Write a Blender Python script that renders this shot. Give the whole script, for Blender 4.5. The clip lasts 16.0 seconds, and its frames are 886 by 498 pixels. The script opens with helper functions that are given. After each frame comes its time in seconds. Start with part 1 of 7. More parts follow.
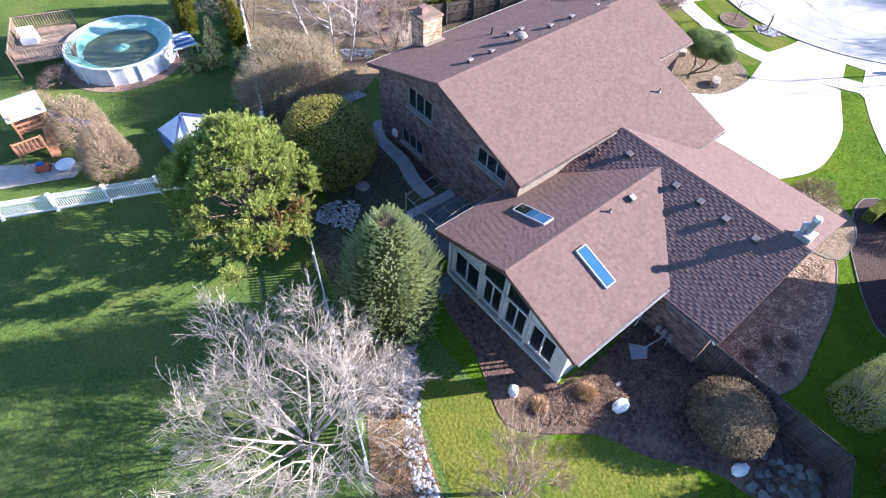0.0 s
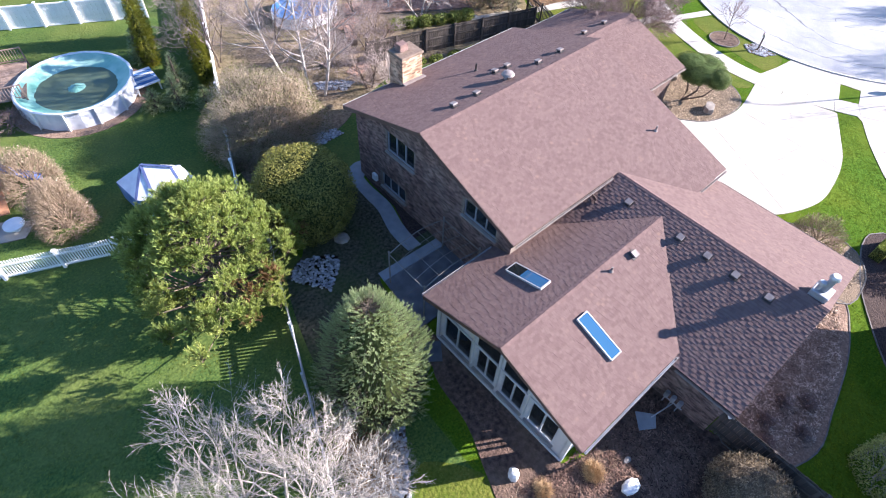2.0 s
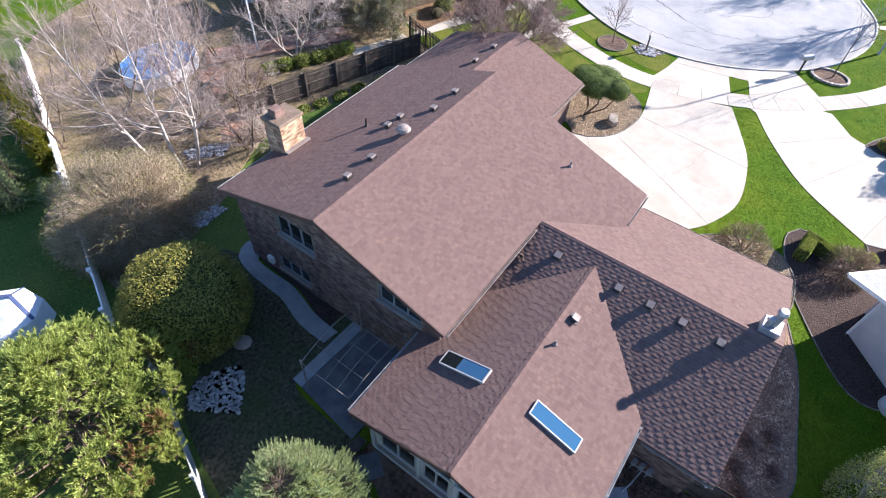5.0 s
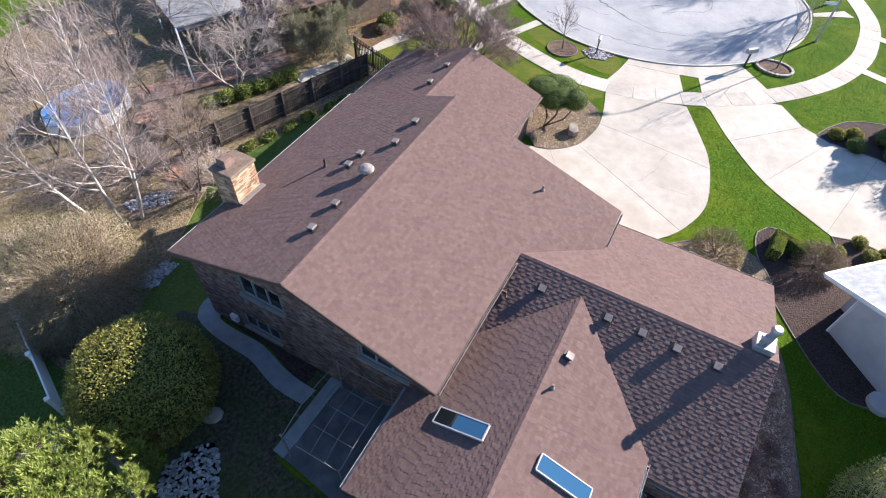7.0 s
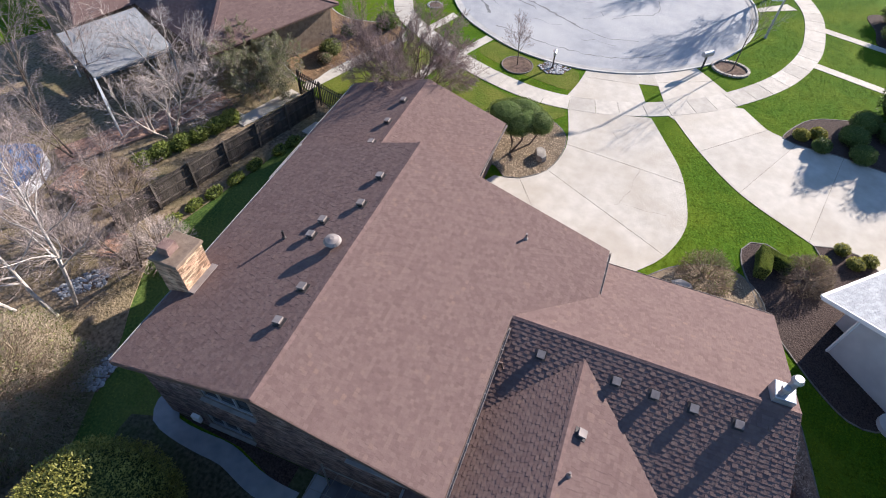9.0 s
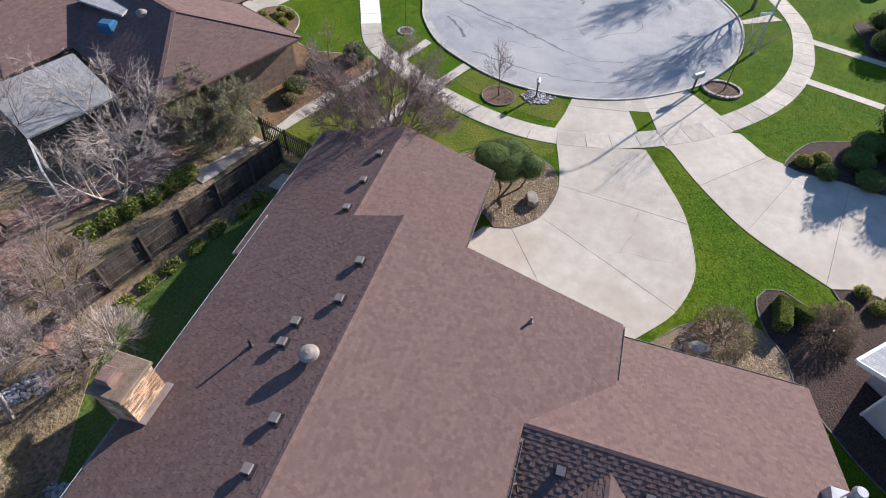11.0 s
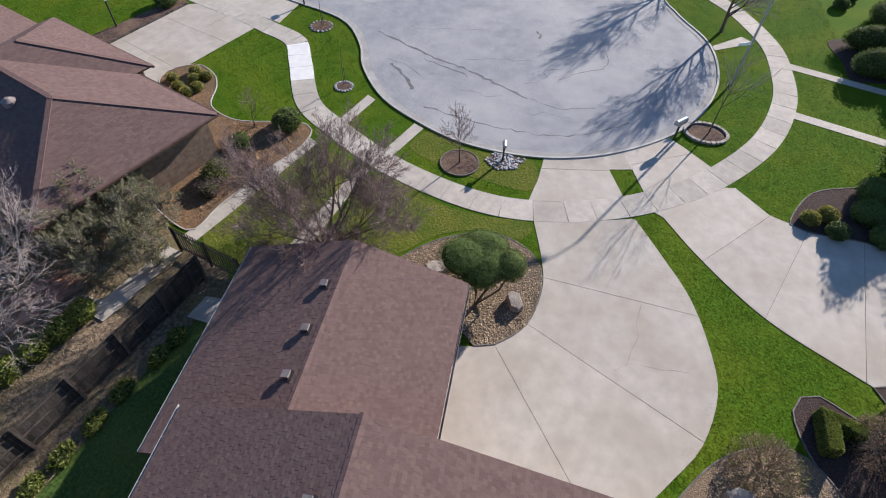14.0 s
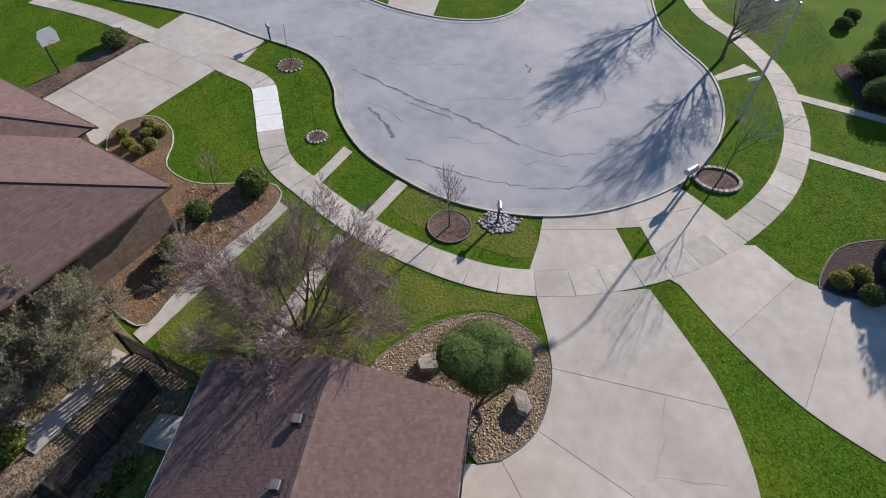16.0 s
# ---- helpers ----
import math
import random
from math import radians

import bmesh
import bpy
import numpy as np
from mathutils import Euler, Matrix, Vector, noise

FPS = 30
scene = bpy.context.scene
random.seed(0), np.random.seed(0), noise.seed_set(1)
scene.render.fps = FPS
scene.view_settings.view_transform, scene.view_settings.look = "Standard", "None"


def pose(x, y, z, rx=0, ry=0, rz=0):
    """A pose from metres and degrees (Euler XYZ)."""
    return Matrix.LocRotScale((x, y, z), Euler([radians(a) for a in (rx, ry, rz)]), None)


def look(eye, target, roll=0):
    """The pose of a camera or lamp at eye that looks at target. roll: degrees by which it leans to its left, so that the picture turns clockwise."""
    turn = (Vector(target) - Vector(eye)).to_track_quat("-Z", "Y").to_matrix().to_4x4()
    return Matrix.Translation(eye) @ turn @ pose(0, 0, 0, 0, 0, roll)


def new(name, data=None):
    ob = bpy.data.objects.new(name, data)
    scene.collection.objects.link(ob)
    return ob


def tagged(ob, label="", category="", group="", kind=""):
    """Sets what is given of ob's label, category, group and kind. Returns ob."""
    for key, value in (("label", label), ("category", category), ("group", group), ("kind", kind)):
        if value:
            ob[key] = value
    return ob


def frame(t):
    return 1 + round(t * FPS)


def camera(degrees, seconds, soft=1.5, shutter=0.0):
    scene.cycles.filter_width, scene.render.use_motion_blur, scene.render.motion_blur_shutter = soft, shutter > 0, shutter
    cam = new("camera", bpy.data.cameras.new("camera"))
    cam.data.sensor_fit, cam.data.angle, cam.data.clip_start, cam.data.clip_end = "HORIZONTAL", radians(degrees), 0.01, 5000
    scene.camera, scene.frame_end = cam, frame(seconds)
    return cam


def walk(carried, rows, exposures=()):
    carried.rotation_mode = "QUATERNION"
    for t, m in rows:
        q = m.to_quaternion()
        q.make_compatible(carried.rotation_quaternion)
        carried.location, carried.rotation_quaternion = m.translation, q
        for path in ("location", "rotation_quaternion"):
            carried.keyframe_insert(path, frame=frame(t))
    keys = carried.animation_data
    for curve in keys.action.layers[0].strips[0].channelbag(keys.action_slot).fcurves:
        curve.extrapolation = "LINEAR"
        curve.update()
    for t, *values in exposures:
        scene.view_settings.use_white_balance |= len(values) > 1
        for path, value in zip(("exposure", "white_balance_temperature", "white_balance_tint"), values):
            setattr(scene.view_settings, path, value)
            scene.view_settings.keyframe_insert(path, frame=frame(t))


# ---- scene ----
cam = camera(77.7, 16.0, 1.05)
METRES, EYE, TILT, LEAN, TURN = 31.49, 21.7, 0.0, 0.0, -42.0
ROWS = [
    (0.0, 0.0, 0.0, 0.0, 2.8, -50.87, -2.28),
    (0.5, -0.0032, 0.0318, 0.0003, 2.76, -50.84, -2.28),
    (1.0, -0.005, 0.0604, 0.0017, 2.71, -50.83, -2.28),
    (1.5, -0.0067, 0.0858, 0.0026, 2.08, -50.79, -2.3),
    (2.0, -0.0065, 0.1094, 0.0034, 0.46, -50.71, -2.33),
    (2.5, -0.0061, 0.1347, 0.0027, -1.0, -50.64, -2.37),
    (3.0, -0.0033, 0.1641, 0.0004, -4.0, -50.52, -2.39),
    (3.5, 0.003, 0.1947, -0.0024, -5.32, -50.46, -2.41),
    (4.0, 0.0102, 0.2209, -0.0037, -5.92, -50.42, -2.4),
    (4.5, 0.0126, 0.2392, -0.0044, -9.04, -50.28, -2.46),
    (7.0, 0.0057, 0.3307, -0.0012, -19.31, -50.01, -2.43),
    (7.5, 0.0071, 0.352, -0.0015, -20.58, -50.01, -2.36),
    (8.0, 0.0097, 0.3802, -0.0004, -22.04, -50.02, -2.33),
    (8.5, 0.0145, 0.4119, -0.0014, -24.39, -49.96, -2.26),
    (11.0, 0.0721, 0.5733, -0.0074, -30.42, -49.79, -1.87),
    (11.5, 0.0922, 0.607, -0.0084, -30.82, -49.81, -1.79),
    (12.0, 0.1124, 0.6405, -0.011, -32.31, -49.76, -1.77),
    (12.5, 0.1341, 0.6743, -0.0144, -32.99, -49.78, -1.76),
    (13.0, 0.1565, 0.7118, -0.0173, -34.64, -49.75, -1.79),
    (13.5, 0.1786, 0.7496, -0.0212, -36.45, -49.71, -1.74),
    (14.0, 0.1976, 0.7858, -0.0226, -37.1, -49.75, -1.75),
    (14.5, 0.2153, 0.8222, -0.0244, -37.45, -49.75, -1.73),
    (15.0, 0.2358, 0.8569, -0.0259, -38.07, -49.7, -1.73),
    (15.5, 0.261, 0.8899, -0.0267, -39.1, -49.69, -1.71),
    (16.0, 0.2898, 0.9217, -0.0279, -39.8, -49.67, -1.71),
]
walk(cam, [(t, pose(0, 0, EYE, TILT, LEAN, TURN) @ pose(METRES * x, METRES * y, METRES * z, 90 + pitch, roll, yaw)) for t, x, y, z, yaw, pitch, roll in ROWS],
     [(0.0, 2.220, 6300, 20), (3.5, 2.010, 6450, 19), (7.0, 1.690, 6750, 15), (8.5, 1.510, 6800, 15), (11.0, 1.140, 6700, 14.5), (13.5, 0.910, 6680, 15), (16.0, 0.710, 6700, 15)])

# ---- light ----
SUN_ELEV, SUN_YAW = 21.0, -30.5
world = bpy.data.worlds.new("world")
scene.world = world
world.use_nodes = True
wn = world.node_tree.nodes
sky = wn.new("ShaderNodeTexSky")
sky.sky_type, sky.sun_disc = "NISHITA", False
sky.sun_elevation, sky.sun_rotation = radians(SUN_ELEV), radians(90 - SUN_YAW)
sky.air_density, sky.dust_density, sky.ozone_density = 1.0, 0.0, 5.0
world.node_tree.links.new(sky.outputs[0], wn["Background"].inputs[0])
wn["Background"].inputs[1].default_value = 0.088
sun = new("sun", bpy.data.lights.new("sun", "SUN"))
sun.data.energy, sun.data.angle, sun.data.color = 5.0, radians(0.6), (1.0, 0.95, 0.89)
sd = Vector((math.cos(radians(SUN_YAW)) * math.cos(radians(SUN_ELEV)), math.sin(radians(SUN_YAW)) * math.cos(radians(SUN_ELEV)), math.sin(radians(SUN_ELEV))))
sun.matrix_basis = look(sd * 60, (0, 0, 0))

# ---- materials ----
def mat(name, c1, c2, scale, rough=0.85, bump=0.3, bscale=None, c3=None, scale3=0.6, amount3=0.5, metal=0.0, vary=0.0, stretch=(1, 1, 1), detail=6.0, spec=0.3, thin=0.0):
    """Two colours mixed by fine noise, a third by broad noise; vary: brightness by piece; thin: share of light let through a leaf."""
    m = bpy.data.materials.new(name)
    m.use_nodes = True
    n, l = m.node_tree.nodes, m.node_tree.links
    b = n["Principled BSDF"]
    tc, mp = n.new("ShaderNodeTexCoord"), n.new("ShaderNodeMapping")
    l.new(tc.outputs["Object"], mp.inputs[0])
    mp.inputs["Scale"].default_value = stretch

    def noise_tex(s, d, lo, hi):
        t, r = n.new("ShaderNodeTexNoise"), n.new("ShaderNodeMapRange")
        t.inputs["Scale"].default_value, t.inputs["Detail"].default_value = s, d
        l.new(mp.outputs[0], t.inputs["Vector"])
        r.inputs[1].default_value, r.inputs[2].default_value = lo, hi
        l.new(t.outputs[0], r.inputs[0])
        return r.outputs[0], t.outputs[0]

    def mix(fac, a, bb, kind="MIX"):
        x = n.new("ShaderNodeMix")
        x.data_type, x.blend_type = "RGBA", kind
        for sock, val in ((x.inputs[0], fac), (x.inputs[6], a), (x.inputs[7], bb)):
            if isinstance(val, (tuple, float, int)):
                sock.default_value = (*val, 1) if isinstance(val, tuple) else val
            else:
                l.new(val, sock)
        return x.outputs[2]

    f1, raw = noise_tex(scale, detail, 0.32, 0.68)
    col = mix(f1, c1, c2)
    if c3:
        f3, _ = noise_tex(scale3, 3.0, 0.42, 0.66)
        k = n.new("ShaderNodeMath")
        k.operation = "MULTIPLY"
        l.new(f3, k.inputs[0])
        k.inputs[1].default_value = amount3
        col = mix(k.outputs[0], col, c3)
    if vary:
        g, o, a, r = n.new("ShaderNodeNewGeometry"), n.new("ShaderNodeObjectInfo"), n.new("ShaderNodeMath"), n.new("ShaderNodeMapRange")
        a.operation = "ADD"
        l.new(g.outputs["Random Per Island"], a.inputs[0])
        l.new(o.outputs["Random"], a.inputs[1])
        fr = n.new("ShaderNodeMath")
        fr.operation = "FRACT"
        l.new(a.outputs[0], fr.inputs[0])
        l.new(fr.outputs[0], r.inputs[0])
        r.inputs[3].default_value, r.inputs[4].default_value = 1 - vary, 1 + vary
        hsv = n.new("ShaderNodeHueSaturation")
        l.new(col, hsv.inputs["Color"])
        l.new(r.outputs[0], hsv.inputs["Value"])
        col = hsv.outputs[0]
    l.new(col, b.inputs["Base Color"])
    b.inputs["Roughness"].default_value, b.inputs["Metallic"].default_value = rough, metal
    b.inputs["Specular IOR Level"].default_value = spec
    if bump:
        bp = n.new("ShaderNodeBump")
        bp.inputs["Strength"].default_value, bp.inputs["Distance"].default_value = bump, 0.05
        if bscale:
            _, raw = noise_tex(bscale, 4.0, 0, 1)
        l.new(raw, bp.inputs["Height"])
        l.new(bp.outputs[0], b.inputs["Normal"])
    if thin:
        tr, mx = n.new("ShaderNodeBsdfTranslucent"), n.new("ShaderNodeMixShader")
        l.new(col, tr.inputs[0])
        mx.inputs[0].default_value = thin
        l.new(b.outputs[0], mx.inputs[1])
        l.new(tr.outputs[0], mx.inputs[2])
        l.new(mx.outputs[0], n["Material Output"].inputs[0])
    return m


def shingle_mat(name, stops):
    """Granules whose colour goes tab by tab through a blend of stops, nudged by broad patches."""
    m = bpy.data.materials.new(name)
    m.use_nodes = True
    n, l = m.node_tree.nodes, m.node_tree.links
    b = n["Principled BSDF"]
    tc, g, o = n.new("ShaderNodeTexCoord"), n.new("ShaderNodeNewGeometry"), n.new("ShaderNodeObjectInfo")
    add, fr = n.new("ShaderNodeMath"), n.new("ShaderNodeMath")
    add.operation, fr.operation = "ADD", "FRACT"
    l.new(g.outputs["Random Per Island"], add.inputs[0])
    l.new(o.outputs["Random"], add.inputs[1])
    l.new(add.outputs[0], fr.inputs[0])
    broad, fine = n.new("ShaderNodeTexNoise"), n.new("ShaderNodeTexNoise")
    broad.inputs["Scale"].default_value, broad.inputs["Detail"].default_value = 0.9, 4.0
    fine.inputs["Scale"].default_value, fine.inputs["Detail"].default_value = 70.0, 3.0
    l.new(tc.outputs["Object"], broad.inputs["Vector"])
    l.new(tc.outputs["Object"], fine.inputs["Vector"])
    k = n.new("ShaderNodeMath")
    k.operation = "MULTIPLY_ADD"
    l.new(broad.outputs[0], k.inputs[0])
    k.inputs[1].default_value, k.inputs[2].default_value = 0.7, -0.35
    w = n.new("ShaderNodeMath")
    w.operation, w.use_clamp = "MULTIPLY_ADD", True
    l.new(fr.outputs[0], w.inputs[0])
    w.inputs[1].default_value = 0.9
    l.new(k.outputs[0], w.inputs[2])
    ramp = n.new("ShaderNodeValToRGB")
    while len(ramp.color_ramp.elements) < len(stops):
        ramp.color_ramp.elements.new(0.5)
    for e, (p, c) in zip(ramp.color_ramp.elements, stops):
        e.position, e.color = p, (*c, 1)
    l.new(w.outputs[0], ramp.inputs[0])
    grain = n.new("ShaderNodeMapRange")
    grain.inputs[1].default_value, grain.inputs[2].default_value, grain.inputs[3].default_value, grain.inputs[4].default_value = 0.3, 0.7, 0.86, 1.14
    l.new(fine.outputs[0], grain.inputs[0])
    hsv = n.new("ShaderNodeHueSaturation")
    l.new(ramp.outputs[0], hsv.inputs["Color"])
    l.new(grain.outputs[0], hsv.inputs["Value"])
    l.new(hsv.outputs[0], b.inputs["Base Color"])
    b.inputs["Roughness"].default_value, b.inputs["Specular IOR Level"].default_value = 0.95, 0.12
    bp = n.new("ShaderNodeBump")
    bp.inputs["Strength"].default_value, bp.inputs["Distance"].default_value = 0.2, 0.03
    l.new(fine.outputs[0], bp.inputs["Height"])
    l.new(bp.outputs[0], b.inputs["Normal"])
    return m


def glass_mat(name, tint, rough=0.03, spec=0.8):
    m = bpy.data.materials.new(name)
    m.use_nodes = True
    b = m.node_tree.nodes["Principled BSDF"]
    b.inputs["Base Color"].default_value = (*tint, 1)
    b.inputs["Roughness"].default_value = rough
    b.inputs["Specular IOR Level"].default_value = spec
    return m


M = {}
M["grass"] = mat("grass", (0.026, 0.078, 0.006), (0.090, 0.168, 0.012), 11.0, 1.0, 0.7, 6.5, (0.124, 0.166, 0.015), 0.30, 0.55, spec=0.05)
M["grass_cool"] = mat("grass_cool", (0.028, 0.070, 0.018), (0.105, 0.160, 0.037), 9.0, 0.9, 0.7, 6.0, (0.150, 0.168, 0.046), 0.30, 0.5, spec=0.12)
M["grass_blade"] = mat("grass_blade", (0.048, 0.106, 0.004), (0.112, 0.184, 0.009), 1.2, 0.9, 0, None, (0.145, 0.180, 0.013), 0.30, 0.6, vary=0.45, spec=0.06, thin=0.35)
M["blade_cool"] = mat("blade_cool", (0.064, 0.122, 0.022), (0.150, 0.205, 0.042), 1.2, 0.8, 0, None, (0.185, 0.20, 0.052), 0.30, 0.6, vary=0.4, spec=0.12, thin=0.45)
M["grass_dry"] = mat("grass_dry", (0.078, 0.100, 0.014), (0.170, 0.174, 0.038), 9.0, 0.95, 0.9, 6.5, (0.055, 0.102, 0.012), 0.6, 0.6, spec=0.06)
M["mulch"] = mat("mulch", (0.026, 0.018, 0.017), (0.092, 0.065, 0.058), 16.0, 0.95, 1.0, 14.0, (0.09, 0.067, 0.058), 0.6, 0.4, spec=0.1)
M["mulch_red"] = mat("mulch_red", (0.145, 0.094, 0.070), (0.39, 0.272, 0.200), 14.0, 0.95, 1.0, 14.0, (0.20, 0.132, 0.10), 0.8, 0.5, spec=0.1)
M["soil"] = mat("soil", (0.045, 0.030, 0.026), (0.155, 0.103, 0.082), 5.0, 0.95, 1.0, 12.0, (0.21, 0.145, 0.10), 0.5, 0.6, spec=0.1)
M["leaf_litter"] = mat("leaf_litter", (0.10, 0.06, 0.035), (0.30, 0.19, 0.11), 12.0, 0.95, 1.0, 16.0, (0.12, 0.09, 0.06), 0.7, 0.6, spec=0.1)
M["woodland"] = mat("woodland", (0.105, 0.078, 0.052), (0.31, 0.235, 0.165), 6.0, 0.95, 1.0, 12.0, (0.16, 0.145, 0.062), 0.35, 0.55, spec=0.1)
M["gravel_bed"] = mat("gravel_bed", (0.12, 0.085, 0.055), (0.32, 0.235, 0.155), 18.0, 0.9, 1.0, 22.0, (0.17, 0.125, 0.08), 0.8, 0.4)
M["pebble"] = mat("pebble", (0.20, 0.145, 0.09), (0.46, 0.35, 0.235), 3.0, 0.8, 0.2, vary=0.6)
M["white_pebble"] = mat("white_pebble", (0.22, 0.23, 0.25), (0.42, 0.425, 0.43), 3.0, 0.7, 0.2, vary=0.4)
M["chip"] = mat("chip", (0.07, 0.042, 0.034), (0.19, 0.12, 0.09), 2.0, 0.9, 0, vary=0.6, spec=0.1)
M["concrete"] = mat("concrete", (0.415, 0.378, 0.328), (0.500, 0.460, 0.402), 1.6, 0.85, 0.25, 60.0, (0.365, 0.318, 0.258), 0.35, 0.6, vary=0.05)
M["walk"] = mat("walk", (0.40, 0.365, 0.32), (0.50, 0.46, 0.40), 2.2, 0.88, 0.25, 60.0, (0.33, 0.30, 0.26), 0.5, 0.5, vary=0.12)
M["walk_new"] = mat("walk_new", (0.66, 0.66, 0.64), (0.74, 0.74, 0.72), 2.0, 0.85, 0.15, 60.0, vary=0.04)
M["path"] = mat("path", (0.215, 0.24, 0.265), (0.285, 0.31, 0.335), 2.0, 0.9, 0.2, 50.0)
M["curb"] = mat("curb", (0.38, 0.37, 0.345), (0.49, 0.475, 0.44), 2.0, 0.85, 0.2, 50.0, vary=0.08)
M["road"] = mat("road", (0.235, 0.245, 0.265), (0.31, 0.318, 0.332), 0.9, 0.85, 0.3, 70.0, (0.375, 0.375, 0.375), 0.16, 0.85)
M["tar"] = mat("tar", (0.10, 0.10, 0.105), (0.19, 0.19, 0.195), 4.0, 0.85, 0.2)
M["gutter_grey"] = mat("gutter_grey", (0.30, 0.295, 0.285), (0.40, 0.39, 0.375), 1.5, 0.9, 0.25, 40.0, (0.24, 0.235, 0.225), 0.5, 0.6)
M["gutter_dark"] = mat("gutter_dark", (0.255, 0.26, 0.27), (0.33, 0.335, 0.34), 1.2, 0.9, 0.2, 40.0)
M["joint"] = mat("joint", (0.16, 0.145, 0.13), (0.24, 0.215, 0.19), 8.0, 0.95, 0.2)
M["shingle"] = shingle_mat("shingle", ((0.0, (0.126, 0.083, 0.077)), (0.3, (0.140, 0.093, 0.086)), (0.62, (0.149, 0.101, 0.092)), (0.85, (0.156, 0.107, 0.096)), (1.0, (0.172, 0.114, 0.096))))
M["ridge_cap"] = mat("ridge_cap", (0.136, 0.089, 0.081), (0.172, 0.114, 0.104), 6.0, 0.95, 0.2, 80.0, vary=0.06, spec=0.12)
M["brick"] = mat("brick", (0.105, 0.066, 0.060), (0.225, 0.142, 0.120), 2.5, 0.9, 0.5, 50.0, (0.28, 0.215, 0.185), 1.5, 0.35, vary=0.5)
M["brick_tan"] = mat("brick_tan", (0.28, 0.17, 0.11), (0.52, 0.38, 0.26), 2.5, 0.9, 0.4, 50.0, (0.45, 0.25, 0.17), 3.0, 0.4, vary=0.5)
M["mortar"] = mat("mortar", (0.16, 0.13, 0.11), (0.24, 0.20, 0.17), 8.0, 0.95, 0.4)
M["siding"] = mat("siding", (0.46, 0.47, 0.48), (0.54, 0.55, 0.55), 1.5, 0.6, 0.05)
M["white"] = mat("white", (0.72, 0.72, 0.70), (0.82, 0.82, 0.80), 2.5, 0.5, 0.05, vary=0.04)
M["trim_brown"] = mat("trim_brown", (0.085, 0.052, 0.044), (0.12, 0.075, 0.062), 3.0, 0.7, 0.1)
M["window_glass"] = glass_mat("window_glass", (0.012, 0.016, 0.018))
# Blue base colour stands in for sky reflected in the house skylights.
M["skylight_glass"] = glass_mat("skylight_glass", (0.03, 0.10, 0.19), 0.05, 0.55)
M["galvanised"] = mat("galvanised", (0.34, 0.35, 0.37), (0.46, 0.47, 0.50), 3.0, 0.45, 0.05, metal=0.6)
M["vent_grey"] = mat("vent_grey", (0.19, 0.16, 0.15), (0.28, 0.24, 0.225), 3.0, 0.6, 0.05, metal=0.2)
M["vent_dark"] = mat("vent_dark", (0.03, 0.025, 0.025), (0.06, 0.05, 0.05), 3.0, 0.6, 0.05)
M["black_metal"] = mat("black_metal", (0.02, 0.02, 0.022), (0.045, 0.045, 0.05), 4.0, 0.5, 0.05)
M["pergola_metal"] = mat("pergola_metal", (0.16, 0.15, 0.14), (0.27, 0.255, 0.235), 4.0, 0.5, 0.05, metal=0.2)
M["pole_metal"] = mat("pole_metal", (0.30, 0.30, 0.31), (0.42, 0.42, 0.43), 4.0, 0.5, 0.05, metal=0.4)
M["weathered"] = mat("weathered", (0.040, 0.034, 0.031), (0.11, 0.093, 0.08), 3.0, 0.9, 0.4, 30.0, (0.16, 0.135, 0.115), 0.9, 0.35, vary=0.3, stretch=(1, 1, 0.25))
M["deck_wood"] = mat("deck_wood", (0.20, 0.135, 0.10), (0.33, 0.235, 0.18), 3.0, 0.85, 0.3, 30.0, vary=0.2)
M["cedar"] = mat("cedar", (0.22, 0.10, 0.055), (0.36, 0.18, 0.10), 3.0, 0.8, 0.3, 30.0, vary=0.25)
M["bark"] = mat("bark", (0.075, 0.055, 0.042), (0.17, 0.13, 0.10), 6.0, 0.95, 0.7, 20.0)
M["bark_pale"] = mat("bark_pale", (0.26, 0.225, 0.195), (0.48, 0.425, 0.375), 4.0, 0.9, 0.4, 20.0)
M["bark_birch"] = mat("bark_birch", (0.40, 0.365, 0.335), (0.64, 0.60, 0.56), 5.0, 0.8, 0.3, 18.0, (0.14, 0.12, 0.105), 3.0, 0.6)
M["twig"] = mat("twig", (0.17, 0.125, 0.085), (0.32, 0.24, 0.165), 2.0, 0.9, 0, vary=0.35)
M["twig_grey"] = mat("twig_grey", (0.27, 0.225, 0.205), (0.48, 0.41, 0.375), 2.0, 0.9, 0, vary=0.4)
M["twig_pale"] = mat("twig_pale", (0.24, 0.212, 0.186), (0.43, 0.385, 0.34), 2.0, 0.9, 0, vary=0.4)
M["twig_birch"] = mat("twig_birch", (0.185, 0.145, 0.135), (0.35, 0.285, 0.262), 2.0, 0.9, 0, vary=0.4)
M["twig_plum"] = mat("twig_plum", (0.150, 0.105, 0.096), (0.285, 0.208, 0.186), 2.0, 0.9, 0, vary=0.4)
M["bud_plum"] = mat("bud_plum", (0.19, 0.130, 0.128), (0.31, 0.222, 0.215), 2.0, 0.8, 0, vary=0.3, thin=0.3)
M["leaf_pine"] = mat("leaf_pine", (0.165, 0.225, 0.055), (0.34, 0.405, 0.110), 0.9, 0.6, 0, None, (0.40, 0.42, 0.13), 0.8, 0.4, vary=0.3, thin=0.35)
M["leaf_spruce"] = mat("leaf_spruce", (0.165, 0.215, 0.095), (0.34, 0.405, 0.195), 0.9, 0.6, 0, vary=0.3, thin=0.3)
M["leaf_brown"] = mat("leaf_brown", (0.20, 0.11, 0.05), (0.30, 0.18, 0.09), 1.0, 0.7, 0, vary=0.3, thin=0.4)
